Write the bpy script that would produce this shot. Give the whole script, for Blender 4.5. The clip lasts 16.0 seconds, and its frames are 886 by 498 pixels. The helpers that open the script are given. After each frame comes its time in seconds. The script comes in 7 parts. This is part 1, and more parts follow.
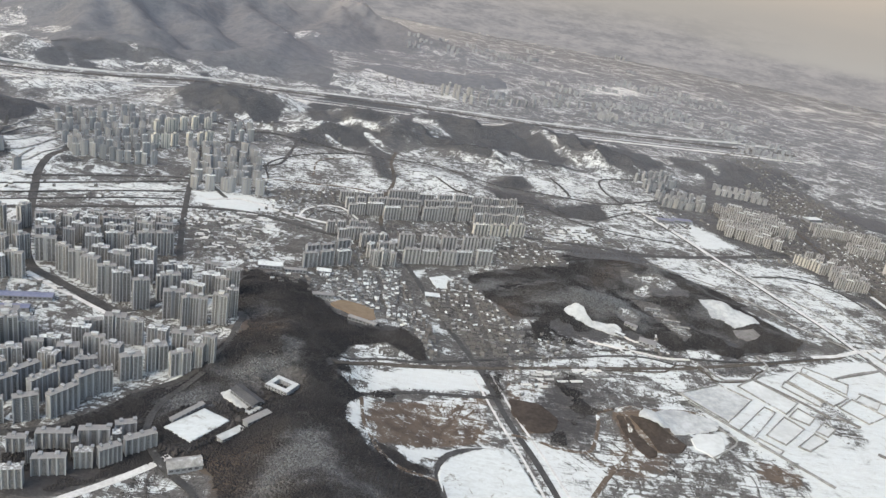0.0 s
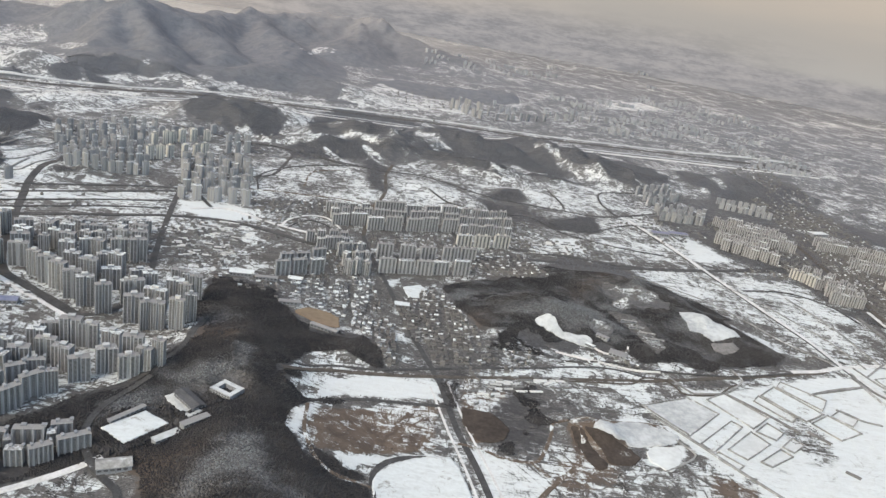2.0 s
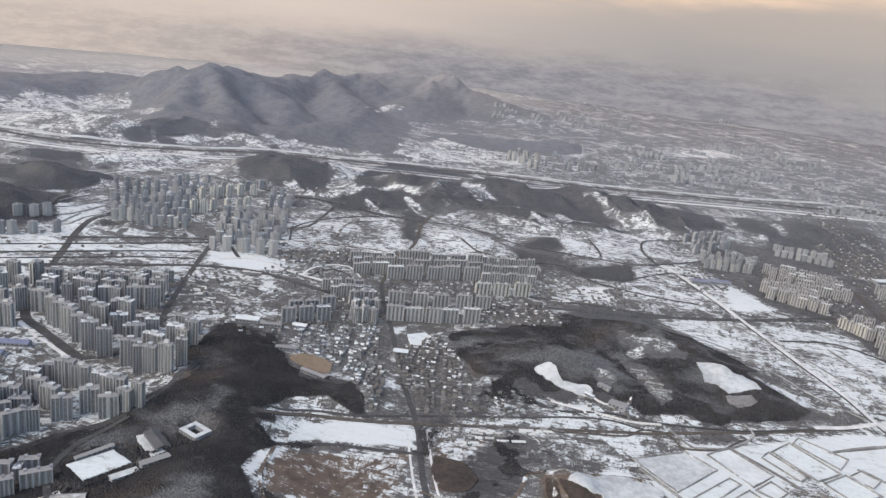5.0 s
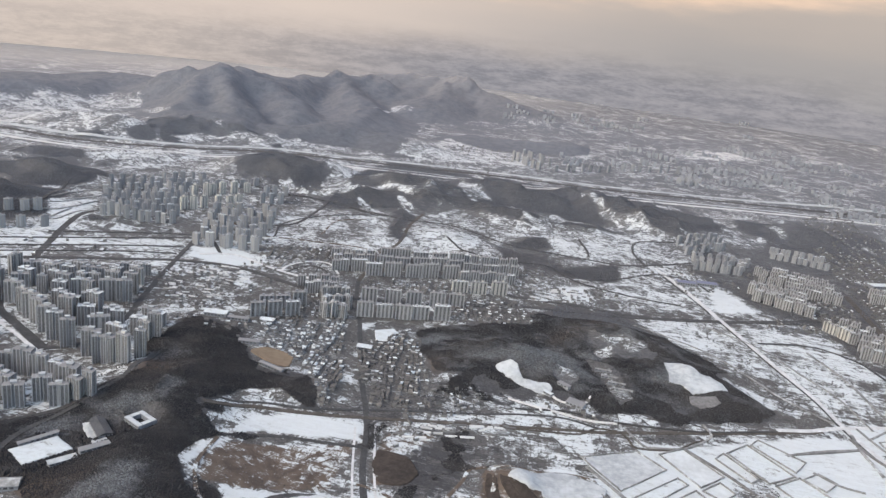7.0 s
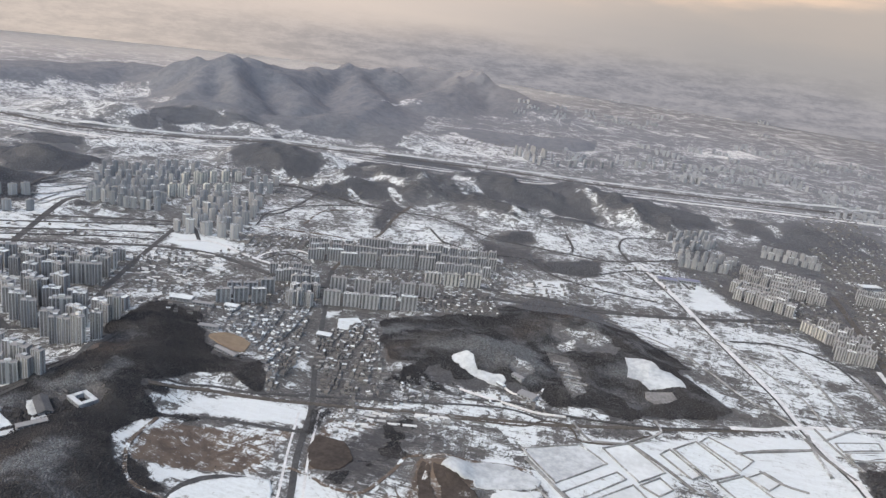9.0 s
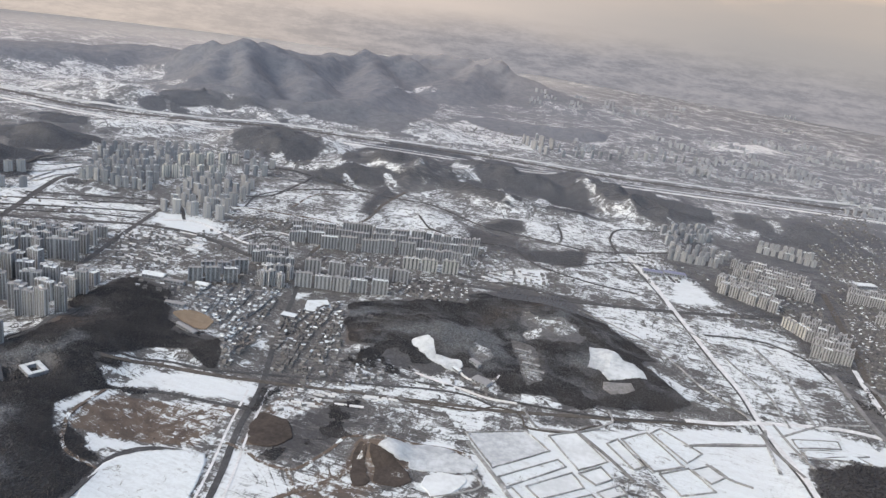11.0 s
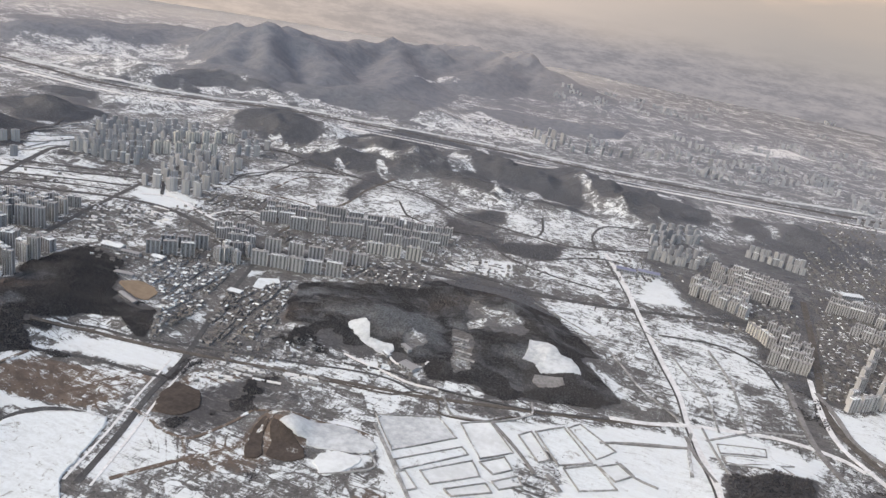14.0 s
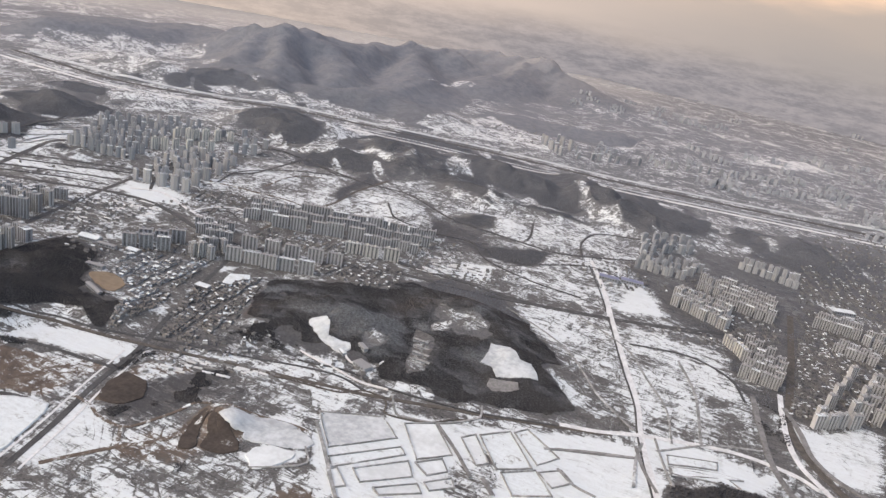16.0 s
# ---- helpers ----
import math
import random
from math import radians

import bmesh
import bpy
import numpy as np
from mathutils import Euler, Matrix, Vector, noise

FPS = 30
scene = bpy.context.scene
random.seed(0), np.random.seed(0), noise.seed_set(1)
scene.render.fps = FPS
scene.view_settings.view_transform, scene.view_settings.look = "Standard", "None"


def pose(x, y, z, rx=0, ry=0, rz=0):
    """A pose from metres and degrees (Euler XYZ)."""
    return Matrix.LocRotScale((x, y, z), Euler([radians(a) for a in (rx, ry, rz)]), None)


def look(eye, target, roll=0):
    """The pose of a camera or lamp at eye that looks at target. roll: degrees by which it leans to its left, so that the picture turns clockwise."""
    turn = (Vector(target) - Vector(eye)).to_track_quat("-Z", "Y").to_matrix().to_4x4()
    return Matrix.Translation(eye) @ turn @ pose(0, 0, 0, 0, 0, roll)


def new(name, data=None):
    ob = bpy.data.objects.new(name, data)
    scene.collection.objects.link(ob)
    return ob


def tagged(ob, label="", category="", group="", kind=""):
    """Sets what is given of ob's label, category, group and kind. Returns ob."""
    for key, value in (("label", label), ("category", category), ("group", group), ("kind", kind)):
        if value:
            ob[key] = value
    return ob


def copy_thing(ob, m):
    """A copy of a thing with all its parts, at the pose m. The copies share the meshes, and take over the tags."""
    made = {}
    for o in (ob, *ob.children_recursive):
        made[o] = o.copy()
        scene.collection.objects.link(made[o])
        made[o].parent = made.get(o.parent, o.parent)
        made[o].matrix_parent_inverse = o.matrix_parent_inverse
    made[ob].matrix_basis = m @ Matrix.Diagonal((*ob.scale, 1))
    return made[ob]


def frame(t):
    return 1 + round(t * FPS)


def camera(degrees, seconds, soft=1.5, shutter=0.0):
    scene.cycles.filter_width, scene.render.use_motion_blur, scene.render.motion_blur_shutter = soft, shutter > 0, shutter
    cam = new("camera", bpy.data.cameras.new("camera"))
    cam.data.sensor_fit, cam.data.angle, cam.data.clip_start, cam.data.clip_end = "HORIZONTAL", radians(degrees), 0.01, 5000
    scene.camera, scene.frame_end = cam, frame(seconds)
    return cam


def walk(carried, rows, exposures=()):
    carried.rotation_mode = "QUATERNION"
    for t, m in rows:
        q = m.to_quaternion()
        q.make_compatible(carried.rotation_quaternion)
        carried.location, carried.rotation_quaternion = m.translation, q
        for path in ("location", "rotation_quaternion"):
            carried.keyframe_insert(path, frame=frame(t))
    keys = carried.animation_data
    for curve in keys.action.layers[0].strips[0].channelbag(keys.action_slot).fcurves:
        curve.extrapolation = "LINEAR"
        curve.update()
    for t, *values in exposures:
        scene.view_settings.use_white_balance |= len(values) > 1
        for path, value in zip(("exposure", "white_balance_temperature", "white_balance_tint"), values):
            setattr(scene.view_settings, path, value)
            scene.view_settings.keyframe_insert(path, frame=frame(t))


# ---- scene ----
# The whole district is laid out at about half its true size, so that a plane's speed and the horizon fit the camera.
cam = camera(61.2, 16.0, soft=1.45)
METRES, EYE, TILT, LEAN, TURN = 575.0, 342.1, -20.62, -9.57, 0.0
ROWS = [
    (0.0, 0.0, 0.0, 0.0, 0.0, -0.0, 0.0),
    (0.5, 0.0296, 0.0012, -0.0041, 0.54, 0.26, -0.09),
    (1.0, 0.06, 0.003, -0.0076, 1.02, 0.48, -0.23),
    (1.5, 0.0901, 0.0049, -0.0113, 1.77, 0.87, -0.32),
    (2.0, 0.1192, 0.0075, -0.0153, 2.44, 1.3, -0.44),
    (2.5, 0.15, 0.0092, -0.0168, 3.64, 2.0, -0.54),
    (3.0, 0.179, 0.0148, -0.0194, 9.19, 5.55, 0.08),
    (3.5, 0.2083, 0.016, -0.0234, 9.16, 5.61, -0.05),
    (4.0, 0.2405, 0.0193, -0.0244, 9.06, 5.25, -0.19),
    (6.5, 0.3906, 0.0423, -0.0358, 11.17, 5.59, -1.13),
    (7.0, 0.4208, 0.0477, -0.0372, 11.59, 5.51, -1.33),
    (7.5, 0.4527, 0.0537, -0.0372, 12.01, 5.21, -1.59),
    (8.0, 0.4804, 0.0592, -0.0407, 12.34, 5.03, -1.8),
    (8.5, 0.5111, 0.065, -0.0418, 12.8, 4.97, -2.11),
    (9.0, 0.5418, 0.0722, -0.0431, 13.33, 5.1, -2.63),
    (11.5, 0.6952, 0.1083, -0.0439, 15.89, 3.91, -4.73),
    (12.0, 0.7264, 0.1167, -0.0428, 16.29, 3.72, -5.26),
    (12.5, 0.7569, 0.1255, -0.0424, 16.74, 3.59, -5.84),
    (13.0, 0.7881, 0.1343, -0.0408, 17.3, 3.41, -6.38),
    (13.5, 0.8204, 0.1444, -0.0394, 17.94, 3.34, -6.91),
    (14.0, 0.8506, 0.1539, -0.0375, 18.55, 3.27, -7.41),
    (14.5, 0.882, 0.1638, -0.0348, 19.12, 3.31, -7.94),
    (15.0, 0.9133, 0.1738, -0.0302, 19.64, 3.32, -8.45),
    (15.5, 0.9425, 0.1839, -0.0273, 20.15, 3.34, -8.85),
    (16.0, 0.9731, 0.1945, -0.0248, 20.77, 3.3, -9.24),
]
walk(cam, [(t, pose(0, 0, EYE, TILT, LEAN, TURN) @ pose(METRES * x, METRES * y, METRES * z, 90 + pitch, roll, yaw)) for t, x, y, z, yaw, pitch, roll in ROWS],
     exposures=[(0.0, 1.57, 9500, 8), (2.5, 1.56, 9500, 8), (3.0, 1.44, 8800, 12), (9.0, 1.49, 8800, 11), (12.5, 1.53, 9000, 11), (16.0, 1.52, 9550, 15)])

# ---------------------------------------------------------------- light
SUN_WAY = Vector((-0.75, -0.66, 0.0)).normalized()
SUN_HEIGHT = 44.0
world = bpy.data.worlds.new("world")
scene.world = world
world.use_nodes = True
wn = world.node_tree.nodes
sky = wn.new("ShaderNodeTexSky")
sky.sky_type, sky.sun_disc = "NISHITA", False
sky.sun_elevation, sky.sun_rotation = radians(SUN_HEIGHT), math.atan2(SUN_WAY.x, SUN_WAY.y)
sky.air_density, sky.dust_density = 1.0, 1.2
world.node_tree.links.new(sky.outputs[0], wn["Background"].inputs[0])
wn["Background"].inputs[1].default_value = 0.15
sun = new("sun", bpy.data.lights.new("sun", "SUN"))
sun.data.energy, sun.data.angle, sun.data.color = 0.36, radians(40), (0.95, 0.975, 1.0)
sun.matrix_world = look((0, 0, 900), Vector((0, 0, 900)) - (SUN_WAY * math.cos(radians(SUN_HEIGHT)) + Vector((0, 0, math.sin(radians(SUN_HEIGHT))))))


# ---------------------------------------------------------------- materials
class Nodes:
    """A small wrapper for building node materials."""

    def __init__(self, name):
        self.mat = bpy.data.materials.new(name)
        self.mat.use_nodes = True
        self.tree = self.mat.node_tree
        self.bsdf = self.tree.nodes["Principled BSDF"]

    def put(self, socket, value):
        if isinstance(value, bpy.types.NodeSocket):
            self.tree.links.new(value, socket)
        else:
            socket.default_value = value

    def node(self, kind, **sets):
        n = self.tree.nodes.new("ShaderNode" + kind)
        for key, value in sets.items():
            self.put(n.inputs[key.replace("_", " ")], value)
        return n

    def place(self, sx=1.0, sy=1.0, sz=1.0, turn=0.0):
        n = self.node("Mapping", Scale=(sx, sy, sz), Rotation=(0.0, 0.0, turn))
        geo = self.tree.nodes.new("ShaderNodeNewGeometry")
        self.tree.links.new(geo.outputs["Position"], n.inputs["Vector"])
        return n.outputs[0]

    def local(self, sx=1.0, sy=1.0, sz=1.0):
        n = self.node("Mapping", Scale=(sx, sy, sz))
        co = self.tree.nodes.new("ShaderNodeTexCoord")
        self.tree.links.new(co.outputs["Object"], n.inputs["Vector"])
        return n.outputs[0]

    def noise(self, vec, scale, detail=4.0, rough=0.6, warp=0.0):
        return self.node("TexNoise", Vector=vec, Scale=scale, Detail=detail, Roughness=rough, Distortion=warp).outputs["Fac"]

    def math(self, op, a, b=0.0, c=0.0):
        n = self.tree.nodes.new("ShaderNodeMath")
        n.operation = op
        for s, v in zip(n.inputs, (a, b, c)):
            self.put(s, v)
        return n.outputs[0]

    def step(self, value, lo, hi):
        n = self.tree.nodes.new("ShaderNodeMapRange")
        n.interpolation_type = "SMOOTHSTEP"
        for key, v in (("Value", value), ("From Min", lo), ("From Max", hi)):
            self.put(n.inputs[key], v)
        return n.outputs[0]

    def mix(self, fac, a, b):
        n = self.tree.nodes.new("ShaderNodeMix")
        n.data_type = "RGBA"
        self.put(n.inputs[0], fac)
        for s, v in ((n.inputs[6], a), (n.inputs[7], b)):
            self.put(s, (*v, 1.0) if isinstance(v, tuple) else v)
        return n.outputs[2]

    def attr(self, name):
        n = self.tree.nodes.new("ShaderNodeAttribute")
        n.attribute_name = name
        return n.outputs["Fac"]

    def random(self):
        return self.tree.nodes.new("ShaderNodeObjectInfo").outputs["Random"]

    def island(self):
        return self.tree.nodes.new("ShaderNodeNewGeometry").outputs["Random Per Island"]

    def done(self, colour, rough=0.8, bump=None, depth=0.3, metal=0.0):
        self.put(self.bsdf.inputs["Base Color"], (*colour, 1.0) if isinstance(colour, tuple) else colour)
        self.put(self.bsdf.inputs["Roughness"], rough)
        self.put(self.bsdf.inputs["Metallic"], metal)
        self.bsdf.inputs["Specular IOR Level"].default_value = 0.25
        if bump is not None:
            n = self.node("Bump", Height=bump, Distance=depth, Strength=0.6)
            self.put(self.bsdf.inputs["Normal"], n.outputs[0])
        return self.mat


SNOW = (0.53, 0.58, 0.605)


def ground_material():
    n = Nodes("snowy_ground")
    p = n.place()
    big, mid, fine = n.noise(p, 0.012, 5, 0.62, 0.6), n.noise(p, 0.05, 7, 0.72, 0.8), n.noise(p, 0.2, 5, 0.72, 0.5)
    streak = n.noise(n.place(0.035, 0.2, 0.1, -0.3), 1.0, 6, 0.7, 1.0)
    # parcels of land, each kept and cleared in its own way, with banks between them
    bent = n.tree.nodes.new("ShaderNodeVectorMath")
    bent.operation = "ADD"
    n.put(bent.inputs[0], p)
    wobble = n.node("TexNoise", Vector=p, Scale=0.02, Detail=3.0)
    push = n.tree.nodes.new("ShaderNodeVectorMath")
    push.operation = "SCALE"
    n.put(push.inputs[0], wobble.outputs["Color"])
    push.inputs["Scale"].default_value = 34.0
    n.put(bent.inputs[1], push.outputs[0])
    cells = n.node("TexVoronoi", Vector=bent.outputs[0], Scale=0.03)
    cells.distance = "CHEBYCHEV"
    parcel = n.node("SeparateColor", Color=cells.outputs["Color"]).outputs[0]
    yards = n.node("TexVoronoi", Vector=n.place(), Scale=0.13)
    yards.distance = "CHEBYCHEV"
    yard = n.node("SeparateColor", Color=yards.outputs["Color"]).outputs[1]
    # banks between terraced fields follow the gentle lie of the land
    level = n.math("FRACT", n.math("MULTIPLY", n.noise(p, 0.006, 3, 0.5, 0.4), 26.0))
    terrace = n.math("SUBTRACT", 1.0, n.step(n.math("ABSOLUTE", n.math("SUBTRACT", level, 0.5)), 0.03, 0.13))
    terrace = n.math("MULTIPLY", terrace, n.step(n.noise(p, 0.03, 3, 0.6), 0.44, 0.56))
    long_lines = n.noise(n.place(0.012, 0.075, 0.05, -0.3), 1.0, 3, 0.6, 0.5)
    cross_lines = n.noise(n.place(0.07, 0.016, 0.05, -0.25), 1.0, 3, 0.6, 0.5)
    banks = n.math("MAXIMUM", n.math("SUBTRACT", 1.0, n.step(n.math("ABSOLUTE", n.math("SUBTRACT", long_lines, 0.5)), 0.008, 0.022)), n.math("MULTIPLY", 0.7, n.math("SUBTRACT", 1.0, n.step(n.math("ABSOLUTE", n.math("SUBTRACT", cross_lines, 0.47)), 0.006, 0.016))))
    crisp = n.noise(p, 0.5, 4, 0.7, 0.6)
    snow, wood, bare, dist_haze = n.attr("snow"), n.attr("wood"), n.attr("bare"), n.attr("dist_haze")
    rag = n.math("ADD", n.math("MULTIPLY", n.math("SUBTRACT", mid, 0.5), 1.5), n.math("MULTIPLY", n.math("SUBTRACT", fine, 0.5), 1.7))
    rag = n.math("ADD", rag, n.math("MULTIPLY", n.math("SUBTRACT", streak, 0.5), 1.7))
    rag = n.math("ADD", rag, n.math("MULTIPLY", n.math("SUBTRACT", crisp, 0.5), 1.5))
    rag = n.math("SUBTRACT", rag, n.math("MULTIPLY", banks, 0.6))
    rag = n.math("ADD", rag, n.math("MULTIPLY", n.math("SUBTRACT", parcel, 0.5), 0.75))
    rag = n.math("ADD", rag, n.math("MULTIPLY", n.math("SUBTRACT", yard, 0.5), 0.6))
    rag = n.math("SUBTRACT", rag, n.math("MULTIPLY", terrace, 0.7))
    grain = n.noise(n.place(0.9, 1.6, 1.0), 1.0, 3, 0.7)
    rag = n.math("ADD", rag, n.math("MULTIPLY", n.math("SUBTRACT", grain, 0.5), 0.8))
    # open snowfields and dense towns are more even than the patchy land between them
    mixed = n.math("ADD", 0.13, n.math("MULTIPLY", n.math("SUBTRACT", 3.6, n.math("MULTIPLY", 2.7, n.step(snow, 0.68, 0.9))), n.math("MULTIPLY", snow, n.math("SUBTRACT", 1.0, snow))))
    cover_amount = n.step(n.math("ADD", snow, n.math("MULTIPLY", rag, mixed)), 0.16, 0.84)
    dry = n.mix(fine, (0.05, 0.05, 0.052), (0.15, 0.147, 0.146))
    dry = n.mix(n.step(big, 0.4, 0.6), dry, n.mix(mid, (0.05, 0.052, 0.053), (0.14, 0.135, 0.13)))
    dry = n.mix(n.step(n.math("ADD", n.math("MULTIPLY", crisp, 0.6), n.math("MULTIPLY", streak, 0.4)), 0.46, 0.56), dry, n.mix(fine, (0.03, 0.03, 0.033), (0.075, 0.073, 0.074)))
    dry = n.mix(n.step(n.math("ADD", n.math("MULTIPLY", n.noise(n.place(0.3, 0.75, 0.5, -0.3), 1.0, 5, 0.75), 0.6), n.math("MULTIPLY", mid, 0.4)), 0.55, 0.64), dry, (0.3, 0.315, 0.33))
    soil = n.mix(n.step(mid, 0.35, 0.65), (0.065, 0.05, 0.044), (0.12, 0.094, 0.077))
    earth = n.mix(n.step(n.math("ADD", bare, n.math("MULTIPLY", n.math("SUBTRACT", mid, 0.5), 0.8)), 0.35, 0.65), dry, soil)
    white = n.mix(n.step(n.math("ADD", n.math("MULTIPLY", streak, 0.6), n.math("MULTIPLY", fine, 0.4)), 0.3, 0.7), (0.47, 0.505, 0.525), SNOW)
    near_open = n.mix(cover_amount, earth, white)
    # distance haze is put into the colour: far land and woods turn paler, bluer
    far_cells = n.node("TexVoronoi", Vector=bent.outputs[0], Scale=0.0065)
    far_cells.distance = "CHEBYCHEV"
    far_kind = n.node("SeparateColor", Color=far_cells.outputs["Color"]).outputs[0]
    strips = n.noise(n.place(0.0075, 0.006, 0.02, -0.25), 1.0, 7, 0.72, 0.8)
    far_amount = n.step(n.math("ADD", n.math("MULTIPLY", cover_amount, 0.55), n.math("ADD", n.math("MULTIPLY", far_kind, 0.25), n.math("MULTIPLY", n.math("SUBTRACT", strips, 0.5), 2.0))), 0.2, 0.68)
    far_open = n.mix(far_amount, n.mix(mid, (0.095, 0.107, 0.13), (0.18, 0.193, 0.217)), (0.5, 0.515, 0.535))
    haze_one, haze_two = n.math("MINIMUM", dist_haze, 1.0), n.math("MAXIMUM", n.math("SUBTRACT", dist_haze, 1.0), 0.0)
    open_land = n.mix(haze_two, n.mix(haze_one, near_open, far_open), n.mix(cover_amount, (0.33, 0.338, 0.352), (0.42, 0.428, 0.44)))
    leaf = n.mix(n.step(n.math("ADD", n.math("MULTIPLY", mid, 0.5), n.math("MULTIPLY", crisp, 0.5)), 0.35, 0.65), (0.03, 0.03, 0.034), (0.056, 0.056, 0.06))
    leaf = n.mix(n.math("MULTIPLY", n.step(fine, 0.4, 0.8), n.step(big, 0.42, 0.62)), leaf, (0.1, 0.1, 0.105))
    leaf = n.mix(n.attr("brown"), leaf, (0.085, 0.068, 0.06))
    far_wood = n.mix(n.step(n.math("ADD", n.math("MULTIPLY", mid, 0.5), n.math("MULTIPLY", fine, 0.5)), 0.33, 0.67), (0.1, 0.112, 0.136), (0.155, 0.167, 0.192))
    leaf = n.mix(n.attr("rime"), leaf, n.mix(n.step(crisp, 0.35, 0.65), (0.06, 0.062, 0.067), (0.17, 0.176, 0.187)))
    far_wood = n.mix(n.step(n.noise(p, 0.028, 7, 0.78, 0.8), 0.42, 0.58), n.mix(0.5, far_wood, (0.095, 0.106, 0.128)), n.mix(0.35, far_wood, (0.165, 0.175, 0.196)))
    leaf = n.mix(haze_two, n.mix(n.step(haze_one, 0.0, 0.8), leaf, far_wood), (0.33, 0.338, 0.352))
    edge = n.step(n.math("ADD", wood, n.math("ADD", n.math("ADD", n.math("MULTIPLY", n.math("SUBTRACT", mid, 0.5), 1.3), n.math("MULTIPLY", n.math("SUBTRACT", fine, 0.5), 0.7)), n.math("MULTIPLY", n.math("SUBTRACT", streak, 0.5), 0.8))), 0.42, 0.62)
    height = n.math("ADD", n.math("MULTIPLY", mid, 2.0), fine)
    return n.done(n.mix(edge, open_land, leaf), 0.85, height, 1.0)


def plain_material(name, a, b, scale, rough=0.8, snow=0.0, depth=0.15):
    """Two-tone surface with coarse and fine variation and, if asked, patches of snow."""
    n = Nodes(name)
    p = n.place()
    coarse, fine = n.noise(p, scale * 0.15, 4, 0.6), n.noise(p, scale, 5, 0.65)
    colour = n.mix(n.step(n.math("ADD", n.math("MULTIPLY", coarse, 0.5), n.math("MULTIPLY", fine, 0.5)), 0.35, 0.65), a, b)
    if snow:
        colour = n.mix(n.step(n.math("ADD", coarse, n.math("MULTIPLY", fine, 0.5)), 1.0 - snow, 1.15 - snow), colour, SNOW)
    return n.done(colour, rough, fine, depth)


def wall_material(name, a, b):
    """Painted concrete that differs a little from house to house, with rain streaks."""
    n = Nodes(name)
    streaks = n.noise(n.local(0.8, 0.8, 0.05), 1.0, 3, 0.6)
    fine = n.noise(n.local(), 1.4, 4, 0.6)
    tone = n.mix(n.random(), a, b)
    dirty = n.mix(n.step(streaks, 0.45, 0.8), tone, tuple(0.62 * c for c in a))
    return n.done(dirty, 0.75, fine, 0.05)


def roof_material(name, base, snow):
    n = Nodes(name)
    p = n.place()
    fine = n.noise(p, 0.5, 4, 0.65)
    amount = n.math("ADD", n.math("MULTIPLY", n.math("SUBTRACT", n.random(), 0.5), 0.6), fine)
    return n.done(n.mix(n.step(amount, 0.75 - snow * 0.5, 0.9 - snow * 0.5), n.mix(fine, base, tuple(1.6 * c for c in base)), SNOW), 0.8, fine, 0.1)


ground_mat = ground_material()
asphalt = plain_material("asphalt", (0.032, 0.033, 0.036), (0.066, 0.067, 0.07), 0.5, 0.7, 0.08)
lane = plain_material("worn_lane", (0.1, 0.1, 0.1), (0.2, 0.19, 0.19), 0.6, 0.7, 0.4)
packed = plain_material("packed_snow", (0.4, 0.41, 0.42), (0.6, 0.615, 0.63), 0.4, 0.7)
ballast = plain_material("track_ballast", (0.05, 0.045, 0.042), (0.1, 0.09, 0.082), 1.0, 0.9)
mud = plain_material("frozen_mud", (0.075, 0.058, 0.049), (0.14, 0.112, 0.092), 0.5, 0.85, 0.25)
ditch = plain_material("reeds_in_ditch", (0.12, 0.125, 0.125), (0.32, 0.325, 0.33), 0.2, 0.9, 0.15)
plot_snow = plain_material("plot_snow", (0.41, 0.438, 0.455), (0.54, 0.58, 0.6), 0.12, 0.85)
brown_soil = plain_material("turned_brown_soil", (0.03, 0.025, 0.023), (0.064, 0.051, 0.045), 0.3, 0.9, 0.1)
tan_soil = plain_material("tan_sports_ground", (0.15, 0.112, 0.08), (0.21, 0.16, 0.118), 0.2, 0.9)
thin_snow = plain_material("thin_snow_on_stubble", (0.28, 0.303, 0.32), (0.46, 0.492, 0.515), 0.16, 0.85)
brush = plain_material("frosted_brush", (0.1, 0.098, 0.1), (0.2, 0.198, 0.2), 0.3, 0.9)
fs = Nodes("field_snow")
fp = fs.place()
drift = fs.math("ADD", fs.math("MULTIPLY", fs.noise(fs.place(0.06, 0.2, 0.1), 1.0, 6, 0.7, 1.2), 0.6), fs.math("MULTIPLY", fs.noise(fp, 0.35, 5, 0.7), 0.4))
field_tone = fs.mix(fs.step(drift, 0.32, 0.6), (0.41, 0.445, 0.465), (0.52, 0.57, 0.595))
field_tone = fs.mix(fs.step(fs.noise(fp, 0.09, 7, 0.75, 1.0), 0.56, 0.66), field_tone, (0.24, 0.24, 0.235))
field_snow = fs.done(field_tone, 0.8, drift, 0.4)
grey_wall = wall_material("grey_concrete", (0.18, 0.197, 0.222), (0.28, 0.298, 0.325))
beige_wall = wall_material("beige_concrete", (0.29, 0.298, 0.312), (0.375, 0.38, 0.39))
pale_wall = wall_material("pale_concrete", (0.36, 0.372, 0.385), (0.48, 0.488, 0.495))
cream_wall = wall_material("cream_paint", (0.44, 0.437, 0.41), (0.52, 0.515, 0.482))
tower_roof = roof_material("flat_roof_with_snow", (0.16, 0.162, 0.168), 0.24)
dark_roof = plain_material("dark_tiled_roof", (0.04, 0.042, 0.048), (0.085, 0.088, 0.096), 0.8, 0.6)
fin_mat = wall_material("pale_painted_fin", (0.31, 0.33, 0.36), (0.39, 0.41, 0.44))
house_roof = roof_material("house_roof_with_snow", (0.075, 0.077, 0.082), 0.33)
sill_n = Nodes("grey_sill_panels")
